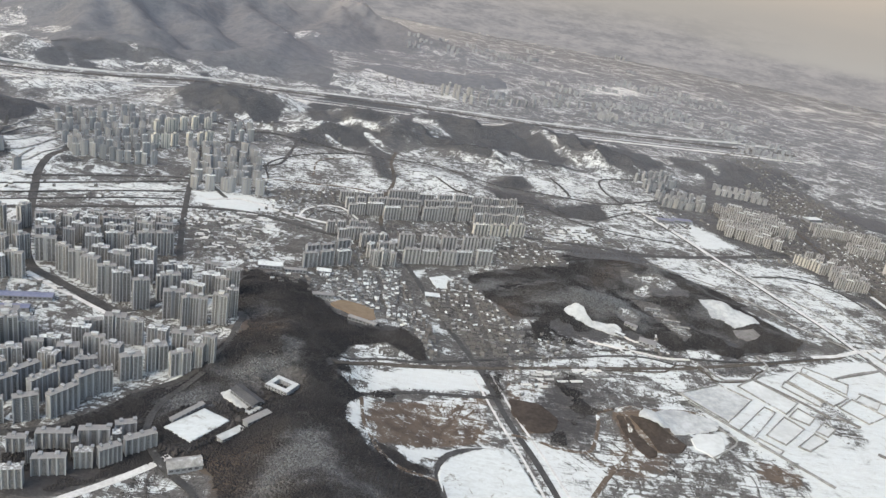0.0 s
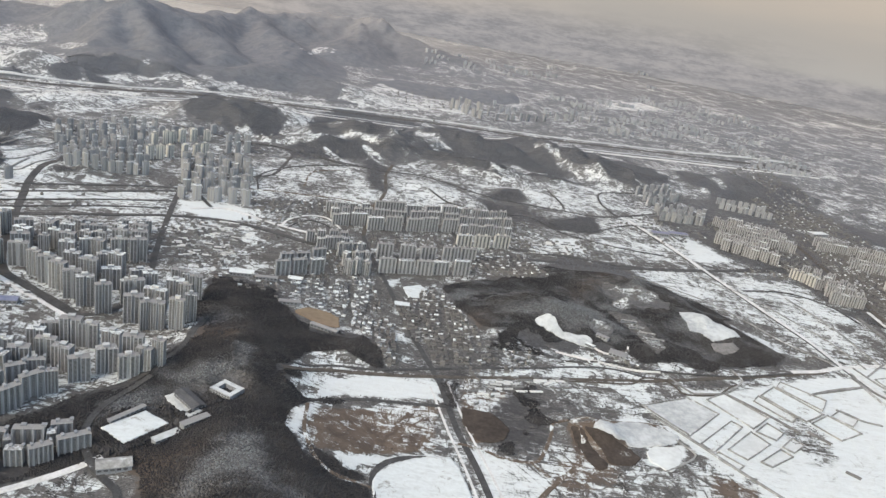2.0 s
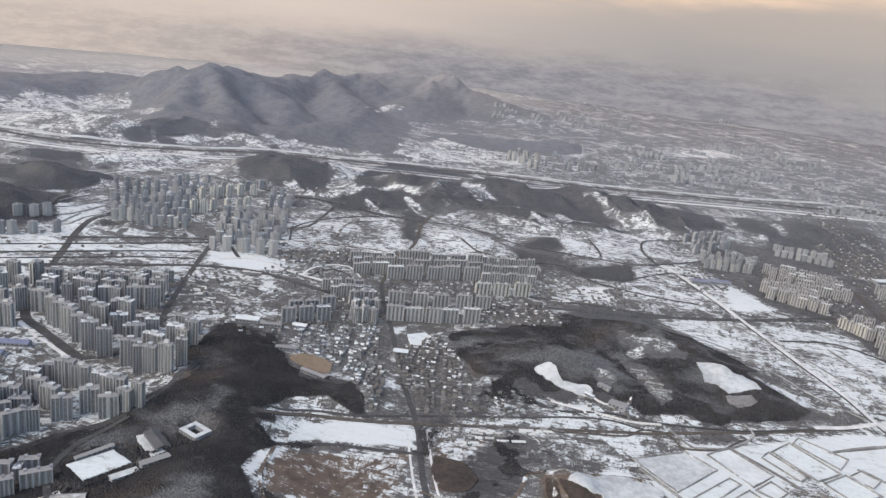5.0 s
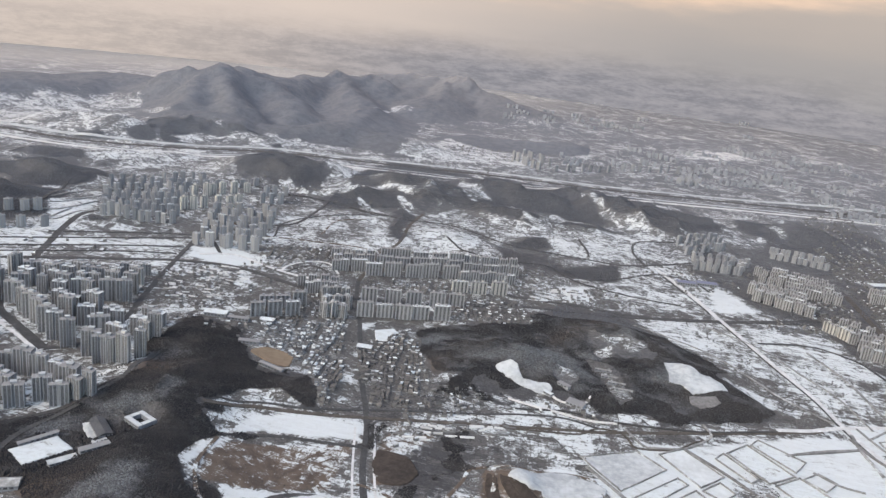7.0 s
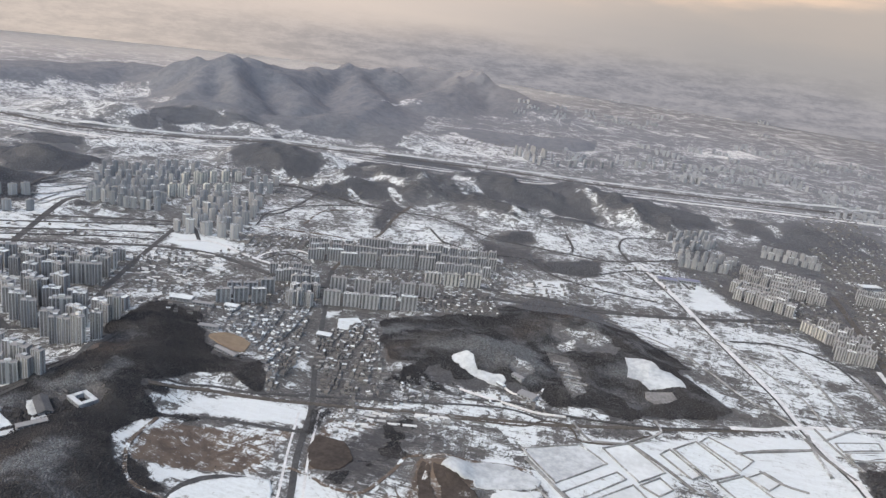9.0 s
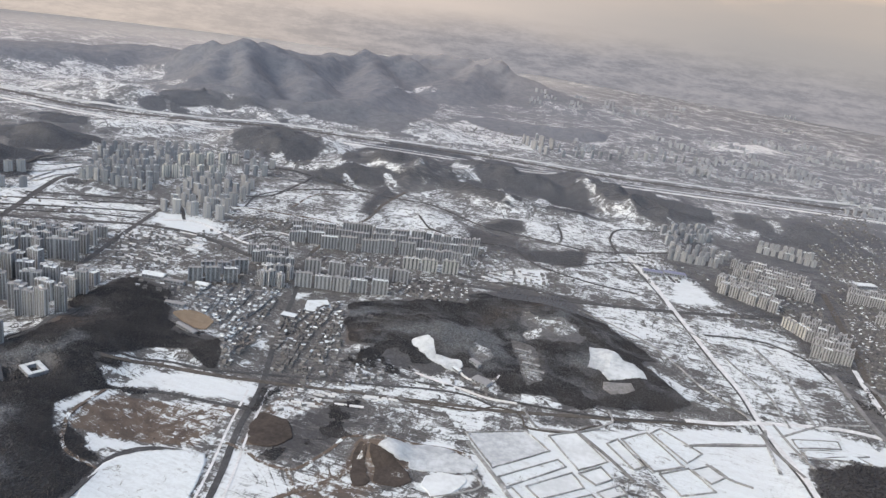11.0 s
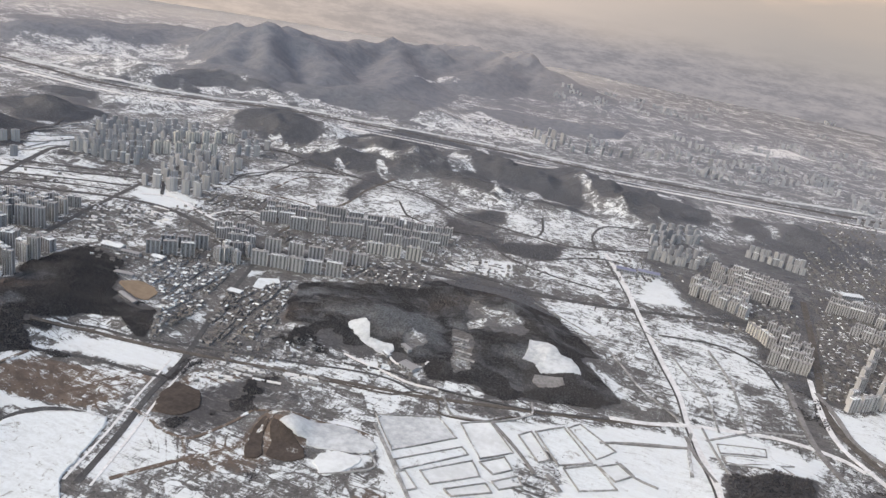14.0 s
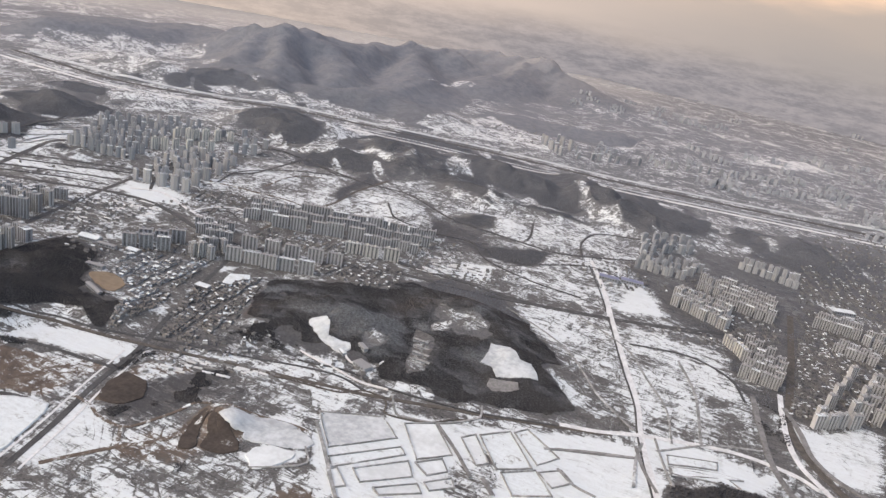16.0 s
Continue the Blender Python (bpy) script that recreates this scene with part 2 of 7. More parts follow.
sill_mat = sill_n.done(sill_n.mix(sill_n.random(), (0.2, 0.207, 0.218), (0.275, 0.282, 0.292)), 0.7)
glass_n = Nodes("window_glass")
glazing_mat = glass_n.done(glass_n.mix(glass_n.random(), (0.05, 0.055, 0.063), (0.1, 0.107, 0.116)), 0.35)
twig_n = Nodes("bare_winter_trees")
twigs = twig_n.mix(twig_n.island(), (0.02, 0.021, 0.025), (0.031, 0.032, 0.036))
twigs = twig_n.mix(twig_n.step(twig_n.noise(twig_n.place(), 0.016, 4, 0.65, 0.8), 0.42, 0.6), twigs, (0.045, 0.044, 0.047))
twigs = twig_n.mix(twig_n.step(twig_n.noise(twig_n.place(), 0.024, 5, 0.7, 0.6), 0.54, 0.68), twigs, twig_n.mix(twig_n.island(), (0.05, 0.05, 0.053), (0.085, 0.086, 0.091)))
twigs = twig_n.mix(twig_n.math("MULTIPLY", twig_n.attr("brown"), twig_n.step(twig_n.noise(twig_n.place(), 0.09, 5, 0.75, 0.6), 0.4, 0.6)), twigs, twig_n.mix(twig_n.island(), (0.048, 0.041, 0.04), (0.078, 0.067, 0.065)))
rime_low = twig_n.math("SUBTRACT", 0.62, twig_n.math("MULTIPLY", twig_n.attr("rime"), 0.46))
rime_patch = twig_n.step(twig_n.noise(twig_n.place(0.03, 0.055, 0.03, 0.5), 1.0, 6, 0.68, 0.6), rime_low, twig_n.math("ADD", rime_low, 0.3))
rimed = twig_n.mix(twig_n.island(), (0.075, 0.083, 0.093), (0.18, 0.192, 0.208))
wood_mat = twig_n.done(twig_n.mix(rime_patch, twigs, rimed), 0.9)

# trees and bushes farther off: haze is painted in as a paler, bluer tone
hazed_n = Nodes("hazed_winter_trees")
hazed_mat = hazed_n.done(hazed_n.mix(hazed_n.island(), (0.1, 0.109, 0.127), (0.135, 0.145, 0.165)), 0.9)

# ---------------------------------------------------------------- the lie of the land
# hills: crest line as (x, y, height), half-width, kind of cover
CANAL = [(-1257, 1561), (-901, 1557), (-507, 1754), (43, 1881), (704, 2030), (1096, 2126)]
LEVELS = [(-124, 463, 22, 6.0), (-97, 505, 13, 9.5), (-74, 518, 13, 12.0)]
HILLS = []
HILLS.append(([(-137, 706, 10), (-100, 618, 23), (-71, 546, 21), (-52, 508, 15), (-38, 457, 21), (-14, 395, 25), (-20, 346, 23)], 70, 0))  # wooded ridge by the flats
HILLS.append(([(-121, 604, 10), (-122, 545, 11)], 45, 0))  # spur
HILLS.append(([(-19, 647, 8), (26, 643, 9)], 34, 0))  # spur by the village
HILLS.append(([(145, 729, 9), (160, 775, 15), (191, 797, 20), (228, 800, 18), (272, 780, 11)], 50, 0))  # hill above the pond field
HILLS.append(([(173, 865, 8), (245, 914, 14), (303, 918, 17), (349, 902, 17), (380, 887, 13)], 55, 0))  # middle hill
HILLS.append(([(327, 768, 10), (345, 825, 14), (378, 855, 15), (423, 819, 10)], 58, 0))  # hill with the terraced field
HILLS.append(([(601, 703, 5), (629, 731, 7), (659, 740, 5)], 36, 0))  # dark mound
HILLS.append(([(210, 583, 2), (235, 562, 11)], 22, 1))  # spoil heap
HILLS.append(([(-23, 1237, 5), (34, 1259, 8), (105, 1217, 5)], 60, 2))  # snowy rise
HILLS.append(([(-437, 1559, 33), (-375, 1562, 44), (-319, 1592, 31)], 100, 2))  # hill
HILLS.append(([(-259, 1430, 13), (-186, 1463, 23), (-121, 1494, 14)], 55, 2))  # hill
HILLS.append(([(-193, 1545, 25), (-137, 1572, 36), (-59, 1540, 38), (-5, 1609, 27)], 85, 2))  # hill
HILLS.append(([(12, 1703, 25), (91, 1664, 36), (180, 1678, 27)], 75, 2))  # hill
HILLS.append(([(17, 1527, 15), (89, 1485, 25), (158, 1458, 21), (282, 1478, 11)], 50, 2))  # hill
HILLS.append(([(224, 1859, 19), (307, 1710, 34), (393, 1604, 38), (460, 1574, 27), (538, 1661, 11)], 68, 2))  # hill
HILLS.append(([(671, 1719, 17), (743, 1724, 27), (856, 1739, 27)], 80, 0))  # hill
HILLS.append(([(182, 1332, 6), (233, 1353, 6)], 34, 0))  # small dark wood
HILLS.append(([(-503, 1033, 8), (-460, 1056, 9)], 40, 0))  # wood by the boulevard
HILLS.append(([(-738, 1009, 33), (-675, 1025, 38), (-628, 1051, 17)], 95, 0))  # hill
HILLS.append(([(-785, 1258, 21), (-710, 1231, 33), (-688, 1265, 17)], 70, 0))  # hill
HILLS.append(([(-861, 1400, 11), (-713, 1467, 15), (-663, 1594, 10)], 70, 0))  # hill
HILLS.append(([(-1491, 2539, 55), (-1336, 2510, 60), (-1179, 2430, 88), (-1092, 2388, 115), (-1030, 2387, 142), (-981, 2410, 154), (-946, 2464, 148), (-911, 2569, 122), (-877, 2747, 108), (-849, 2973, 101), (-816, 3132, 115), (-712, 3229, 108)], 190, 3))  # mountain crest
HILLS.append(([(-712, 3229, 108), (-659, 3400, 112), (-608, 3619, 112), (-525, 3740, 116), (-389, 3765, 110), (-261, 3684, 84), (-125, 3499, 54), (24, 3311, 40)], 260, 3))  # mountain shoulder
HILLS.append(([(-1862, 2294, 12), (-1786, 2361, 19), (-1693, 2413, 28), (-1588, 2482, 41), (-1491, 2539, 55)], 150, 3))  # low hills beside the mountain
HILLS.append(([(-978, 2404, 151), (-854, 2209, 104), (-744, 2040, 71), (-677, 1939, 49)], 110, 3))  # mountain spur
HILLS.append(([(-1026, 2379, 139), (-941, 2163, 92), (-859, 1979, 55), (-819, 1864, 33)], 110, 3))  # mountain spur
HILLS.append(([(-906, 2560, 119), (-739, 2371, 83), (-613, 2207, 55)], 120, 3))  # mountain spur
HILLS.append(([(-813, 3123, 111), (-636, 2781, 82), (-505, 2508, 58), (-490, 2251, 36)], 140, 3))  # mountain spur
HILLS.append(([(-387, 3755, 130), (-385, 3360, 84), (-412, 2946, 48)], 170, 3))  # mountain spur
HILLS.append(([(-826, 1834, 38), (-770, 1939, 59), (-690, 1949, 38)], 110, 3))  # foothill
HILLS.append(([(-596, 1962, 34), (-500, 2099, 50), (-392, 2140, 44), (-243, 2098, 29)], 130, 3))  # foothill
HILLS.append(([(-1071, 1772, 38), (-924, 1757, 44), (-831, 1781, 25)], 120, 3))  # foothill
HILLS.append(([(-1499, 1927, 57), (-1416, 2097, 56), (-1408, 2500, 59), (-1333, 2633, 42)], 150, 3))  # far hill
HILLS.append(([(-1521, 5156, 67), (-1062, 5614, 91), (-598, 5364, 72), (-315, 4952, 48)], 220, 3))  # far ridge
HILLS.append(([(111, 2570, 19), (205, 2577, 25), (284, 2581, 11)], 110, 0))  # dark rise
HILLS.append(([(823, 2158, 10), (918, 2163, 15), (1016, 2193, 13)], 120, 0))  # shore hill

# land cover: outline, snow, wood, bare soil, softness of the border in metres
ZONES = []
ZONES.append(([(-184, 4324), (4551, 10434), (1054, 2026), (604, 1733), (333, 1963), (0, 2051)], 0.27, 0.3, 0.1, 60))
ZONES.append(([(-1454, 1976), (-1900, 2300), (-1600, 2700), (-1050, 2750), (-930, 3300), (-820, 3900), (-300, 4050), (100, 3450), (152, 3290), (-78, 3177), (-208, 2989), (-335, 2822), (-270, 2074), (-400, 1969), (-501, 1894), (-626, 1821), (-736, 1763), (-794, 1741), (-804, 1853), (-1028, 2082), (-1015, 2154), (-1274, 2252), (-1306, 2024), (-1412, 1926)], 0.3, 0.92, 0.1, 30))
ZONES.append(([(-1495, 1839), (-1358, 2015), (-1307, 2271), (-1131, 2201), (-860, 1674), (-1008, 1611), (-1289, 1598)], 0.5, 0.3, 0, 20))
ZONES.append(([(-523, 1551), (-520, 1790), (-235, 1809), (43, 1888), (329, 1922), (542, 1860), (571, 1645), (367, 1540), (184, 1562), (-39, 1427), (-147, 1399), (-274, 1405), (-420, 1452)], 0.36, 0.56, 0.1, 20))
ZONES.append(([(-816, 780), (-323, 1081), (-234, 1063), (-134, 1024), (-42, 988), (-81, 886), (-248, 886), (-667, 649)], 0.5, 0, 0.15, 12))
ZONES.append(([(-296, 997), (-215, 1010), (-167, 965), (-208, 944), (-276, 950)], 0.95, 0, 0, 5))
ZONES.append(([(-583, 881), (-462, 951), (-311, 1030), (-303, 993), (-551, 839)], 0.8, 0, 0, 6))
ZONES.append(([(-530, 843), (-453, 870), (-440, 851), (-509, 815)], 0.85, 0, 0, 5))
ZONES.append(([(-589, 1079), (-552, 1183), (-483, 1079), (-489, 965), (-519, 945)], 0.8, 0, 0, 8))
ZONES.append(([(-312, 1226), (-219, 1332), (-82, 1349), (-43, 1182), (-133, 1086), (-249, 1106)], 0.6, 0, 0.1, 10))
ZONES.append(([(-50, 1226), (-23, 1314), (60, 1314), (143, 1225), (127, 1157), (-30, 1109)], 0.7, 0, 0.1, 10))
ZONES.append(([(247, 1433), (410, 1529), (503, 1432), (377, 1292), (241, 1290)], 0.7, 0, 0.05, 8))
ZONES.append(([(344, 1258), (462, 1285), (530, 1108), (425, 1073), (333, 1105)], 0.68, 0, 0.05, 8))
ZONES.append(([(63, 1409), (192, 1456), (247, 1421), (123, 1274)], 0.6, 0, 0.1, 10))
ZONES.append(([(215, 1088), (294, 1126), (302, 1053), (220, 1015)], 0.68, 0, 0.05, 6))
ZONES.append(([(487, 1235), (560, 1271), (544, 1127), (473, 1107)], 0.9, 0, 0, 6))
ZONES.append(([(-838, 1543), (-691, 1681), (-567, 1654), (-642, 1452), (-743, 1391)], 0.68, 0, 0, 10))
ZONES.append(([(542, 2992), (792, 3186), (939, 3052), (603, 2820)], 0.7, 0, 0, 8))
ZONES.append(([(-199, 2433), (-53, 2476), (123, 2155), (-71, 2125)], 0.66, 0, 0, 8))
ZONES.append(([(-350, 1756), (-251, 1753), (-214, 1437), (-259, 1431)], 0.64, 0, 0, 8))
ZONES.append(([(-378, 1404), (-248, 1434), (-96, 1485), (-115, 1462), (-260, 1395)], 0.6, 0, 0, 6))
ZONES.append(([(-9, 1666), (34, 1607), (100, 1557), (40, 1540)], 0.52, 0.2, 0, 6))
ZONES.append(([(65, 1544), (172, 1556), (365, 1515), (280, 1436), (159, 1428)], 0.52, 0.2, 0, 6))
ZONES.append(([(281, 1680), (315, 1633), (367, 1553), (323, 1558), (269, 1648)], 0.52, 0.2, 0, 5))
ZONES.append(([(131, 1746), (258, 1694), (281, 1653), (169, 1625)], 0.6, 0, 0, 6))
ZONES.append(([(-1236, 1618), (-1237, 1692), (-1239, 1856), (-1254, 2065), (-1224, 2038), (-1096, 1707), (-1194, 1645)], 0.66, 0, 0, 8))
ZONES.append(([(-925, 1647), (-877, 1690), (-988, 1965), (-834, 1755), (-865, 1672), (-893, 1635)], 0.66, 0, 0, 8))
ZONES.append(([(-770, 1745), (-756, 1813), (-696, 1824), (-723, 1747)], 0.62, 0, 0, 8))
ZONES.append(([(-530, 1899), (-502, 1946), (-480, 1888), (-509, 1872)], 0.7, 0, 0, 6))
ZONES.append(([(-242, 1975), (-214, 2234), (-124, 2077), (-26, 2171), (53, 2094), (-55, 2067), (-175, 1966)], 0.66, 0, 0, 8))
ZONES.append(([(-671, 1861), (-480, 1937), (-275, 1991), (-278, 1939), (-485, 1860), (-652, 1819)], 0.5, 0.2, 0, 12))
ZONES.append(([(-110, 1331), (26, 1449), (74, 1414), (38, 1328), (-61, 1288)], 0.62, 0.0, 0.1, 8))
ZONES.append(([(59, 830), (151, 871), (185, 861), (177, 775), (106, 743), (71, 783)], 0.12, 0.9, 0.1, 8))
ZONES.append(([(-129, 539), (-146, 691), (-136, 749), (-92, 734), (-40, 640), (-33, 547), (-25, 524), (-11, 453), (-47, 438), (-118, 507)], 0.08, 1, 0.1, 16))
ZONES.append(([(-160, 486), (-159, 508), (-136, 583), (-128, 633), (-59, 592), (-25, 571), (-17, 498), (22, 448), (60, 439), (55, 375), (-72, 347), (-103, 434), (-136, 440)], 0.08, 1, 0.1, 12))
ZONES.append(([(-44, 637), (29, 674), (45, 617), (18, 607), (-13, 624), (-41, 609)], 0.05, 1, 0, 5))
ZONES.append(([(81, 836), (161, 897), (282, 1020), (337, 1027), (417, 944), (483, 878), (510, 808), (406, 740), (328, 719), (284, 746), (185, 735), (141, 717)], 0.15, 0.95, 0.15, 20))
ZONES.append(([(-40, 559), (-28, 623), (0, 629), (31, 614), (32, 602), (-11, 587)], 0.62, 0.2, 0.1, 5))
ZONES.append(([(-23, 572), (45, 606), (93, 606), (101, 576), (16, 559), (-17, 540)], 0.92, 0, 0, 4))
ZONES.append(([(-11, 529), (96, 567), (96, 494), (17, 464), (-6, 473)], 0.33, 0, 0.85, 5))
ZONES.append(([(-23, 513), (-11, 534), (-2, 535), (-6, 473), (4, 461), (22, 439), (51, 442), (30, 437), (0, 456), (-20, 484)], 0.9, 0, 0.1, 4))
ZONES.append(([(16, 470), (92, 498), (110, 497), (100, 488), (60, 476), (30, 456)], 0.9, 0, 0.05, 4))
ZONES.append(([(60, 471), (112, 490), (130, 438), (137, 400), (62, 379), (53, 443)], 0.93, 0, 0, 4))
ZONES.append(([(117, 518), (162, 506), (188, 476), (161, 427), (141, 440)], 0.86, 0, 0.1, 5))
ZONES.append(([(116, 628), (215, 657), (199, 579), (144, 549), (110, 558)], 0.52, 0.1, 0.7, 6))
ZONES.append(([(171, 593), (221, 606), (208, 524), (173, 516)], 0.42, 0.4, 0.3, 8))
ZONES.append(([(155, 601), (179, 626), (202, 616), (200, 571), (186, 543), (162, 541), (153, 565)], 0.15, 0.6, 0.2, 16))
ZONES.append(([(176, 509), (260, 536), (328, 544), (353, 489), (313, 432), (161, 404)], 0.7, 0.1, 0.3, 8))
ZONES.append(([(250, 656), (338, 692), (358, 665), (287, 624), (246, 618)], 0.8, 0, 0.1, 6))
ZONES.append(([(223, 573), (284, 599), (305, 581), (268, 562), (228, 557)], 0.9, 0, 0.05, 4))
ZONES.append(([(279, 555), (312, 569), (316, 553), (292, 528), (271, 531)], 0.95, 0, 0, 3))
ZONES.append(([(290, 635), (327, 661), (515, 758), (704, 814), (494, 442), (327, 435), (359, 512), (304, 576)], 0.9, 0, 0, 6))
ZONES.append(([(209, 684), (274, 706), (305, 685), (203, 656)], 0.8, 0, 0.05, 4))
ZONES.append(([(334, 1024), (436, 1056), (630, 1070), (639, 985), (694, 942), (686, 833), (624, 772), (562, 805), (516, 828), (449, 902)], 0.74, 0, 0.05, 8))
ZONES.append(([(444, 867), (489, 899), (540, 843), (516, 801), (474, 823)], 0.45, 0.25, 0.2, 5))
ZONES.append(([(630, 931), (676, 945), (684, 821), (662, 785), (633, 849)], 0.35, 0.2, 0.3, 6))
ZONES.append(([(556, 795), (666, 810), (672, 757), (624, 692), (581, 686)], 0.9, 0, 0, 5))
ZONES.append(([(700, 918), (818, 1056), (790, 846), (744, 824)], 0.85, 0, 0, 6))
ZONES.append(([(293, 901), (334, 907), (370, 885), (353, 855), (316, 867)], 0.4, 0.45, 0.1, 10))
ZONES.append(([(222, 807), (261, 796), (300, 755), (284, 746), (251, 764)], 0.35, 0.5, 0.1, 8))
ZONES.append(([(285, 844), (316, 827), (344, 749), (324, 731)], 0.3, 0.3, 0.1, 5))
ZONES.append(([(589, 712), (630, 751), (676, 760), (672, 700), (594, 658)], 0.04, 1, 0.1, 4))
ZONES.append(([(452, 867), (478, 917), (528, 863), (544, 810), (515, 800), (480, 819)], 0.28, 0.25, 0.1, 5))
ZONES.append(([(705, 950), (722, 1284), (900, 1560), (1050, 1450), (830, 1000), (770, 960)], 0.06, 0.6, 0.1, 8))
ZONES.append(([(707, 1240), (723, 1256), (710, 962), (700, 947)], 0.0, 0.9, 0.1, 3))
ZONES.append(([(667, 927), (685, 956), (701, 869), (704, 828), (687, 822)], 0.1, 0.4, 0.3, 4))
ZONES.append(([(628, 862), (664, 911), (676, 850), (645, 805)], 0.42, 0.2, 0.1, 8))
ZONES.append(([(557, 838), (576, 847), (591, 818), (575, 808)], 0.2, 0.3, 0.1, 5))
ZONES.append(([(593, 831), (607, 835), (617, 814), (601, 809)], 0.2, 0.3, 0.1, 5))
ZONES.append(([(617, 933), (645, 945), (640, 923), (619, 909)], 0.35, 0.1, 0.1, 3))
ZONES.append(([(576, 739), (616, 747), (646, 745), (617, 724), (578, 719)], 0.6, 0.1, 0.1, 6))
ZONES.append(([(328, 706), (411, 742), (487, 767), (490, 758), (411, 727), (334, 693)], 0.35, 0.3, 0.2, 5))
ZONES.append(([(301, 693), (414, 727), (406, 707), (301, 671)], 0.35, 0.3, 0.2, 4))
ZONES.append(([(-33, 551), (-6, 589), (-7, 548), (-17, 540)], 0.55, 0.1, 0.1, 6))
ZONES.append(([(210, 532), (247, 525), (245, 488), (205, 473), (180, 481)], 0.4, 0.1, 0.6, 7))
ZONES.append(([(328, 532), (360, 535), (355, 504), (322, 504)], 0.3, 0.1, 0.8, 6))
ZONES.append(([(435, 675), (464, 672), (463, 592), (432, 576), (426, 630)], 0.62, 0.1, 0.1, 8))
ZONES.append(([(122, 569), (158, 557), (155, 531), (126, 522)], -0.3, 0, 1, 3))
ZONES.append(([(212, 570), (250, 575), (262, 544), (234, 515), (211, 517)], 0.1, 0, 1, 4))
ZONES.append(([(-665, 712), (-301, 897), (-161, 714), (-131, 589), (-181, 533), (-242, 443), (-336, 398)], 0.52, 0.1, 0.05, 10))
ZONES.append(([(-90, 791), (1, 842), (71, 646), (48, 619), (-1, 694), (-50, 677)], 0.2, 0.1, 0.1, 6))
ZONES.append(([(5, 825), (76, 855), (117, 757), (138, 699), (125, 649), (88, 636)], 0.2, 0.1, 0.1, 6))
ZONES.append(([(-159, 943), (191, 1178), (220, 903), (110, 866), (-104, 772)], 0.2, 0.1, 0.1, 8))
ZONES.append(([(457, 1323), (458, 1440), (622, 1568), (757, 1898), (979, 2003), (830, 1008), (729, 931), (706, 952), (695, 1003), (649, 1011), (628, 1110), (551, 1153)], 0.12, 0.5, 0.15, 8))
ZONES.append(([(-635, 1271), (-333, 1410), (-182, 1013), (-306, 1039), (-474, 1030)], 0.3, 0.1, 0.1, 8))
ZONES.append(([(-266, 426), (-248, 433), (-216, 444), (-195, 469), (-167, 507), (-145, 527), (-124, 582), (-113, 541), (-143, 499), (-162, 463), (-182, 447), (-225, 432)], 0.08, 1, 0.1, 8))
ZONES.append(([(-161, 461), (-152, 487), (-144, 502), (-134, 434), (-116, 413), (-135, 405)], 0.08, 1, 0.1, 10))
ZONES.append(([(-237, 413), (-190, 431), (-147, 449), (-133, 431), (-159, 401), (-185, 379), (-214, 371)], 0.12, 0.75, 0.1, 6))
ZONES.append(([(-146, 453), (-123, 491), (-115, 508), (-86, 529), (-57, 535), (-53, 515), (-72, 468), (-96, 435), (-119, 431)], 0.1, 0.95, 0.1, 5))
ZONES.append(([(21, 831), (38, 850), (38, 817), (27, 806)], 0.85, 0, 0, 3))
ZONES.append(([(-11, 887), (5, 904), (18, 849), (2, 838)], 0.2, 0.1, 0.1, 4))
ZONES.append(([(261, 1097), (292, 1125), (304, 1066), (265, 1035)], 0.9, 0, 0, 5))

ZONES.append(([(120, 642), (215, 668), (330, 700), (345, 665), (285, 625), (215, 640), (130, 610)], 0.66, 0, 0.1, 6))
ZONES.append(([(553, 832), (575, 849), (591, 824), (582, 804), (564, 809)], 0.3, 0.3, 0.1, 4))
ZONES.append(([(594, 826), (605, 838), (612, 815), (604, 809)], 0.3, 0.3, 0.1, 4))
ZONES.append(([(625, 837), (644, 864), (661, 871), (675, 850), (650, 826), (628, 816)], 0.35, 0.35, 0.1, 4))
ZONES.append(([(615, 924), (643, 939), (637, 922), (622, 910)], 0.3, 0.3, 0.1, 4))
ZONES.append(([(449, 862), (479, 863), (515, 822), (532, 809), (525, 785), (500, 790), (469, 820)], 0.36, 0.2, 0.1, 5))
ZONES.append(([(145, 552), (144, 581), (170, 612), (189, 639), (203, 611), (195, 573), (194, 545), (188, 525), (173, 519)], 0.25, 0.6, 0.1, 12))
ZONES.append(([(170, 416), (150, 496), (170, 497), (189, 483), (173, 442)], 0.8, 0, 0.1, 4))
ZONES.append(([(243, 559), (292, 594), (291, 610), (264, 602), (238, 570)], 0.9, 0, 0.1, 4))
ZONES.append(([(208, 455), (232, 480), (275, 520), (309, 532), (292, 491), (234, 450)], 0.5, 0.2, 0.1, 8))
ZONES.append(([(234, 711), (259, 718), (270, 706), (248, 700)], 0.7, 0.1, 0.1, 3))
ZONES.append(([(157, 686), (173, 692), (177, 679), (164, 676)], 0.6, 0.2, 0.1, 4))
ZONES.append(([(308, 709), (353, 726), (361, 719), (322, 700)], 0.75, 0.1, 0.1, 3))
ZONES.append(([(273, 725), (292, 730), (296, 709), (281, 710)], 0.6, 0.1, 0.1, 3))
ZONES.append(([(137, 724), (161, 730), (149, 701), (134, 705)], 0.55, 0.3, 0.1, 5))
ZONES.append(([(303, 864), (318, 872), (322, 843), (310, 835)], 0.55, 0.3, 0.1, 4))
ZONES.append(([(442, 855), (458, 862), (504, 819), (487, 805)], 0.75, 0.1, 0.1, 4))
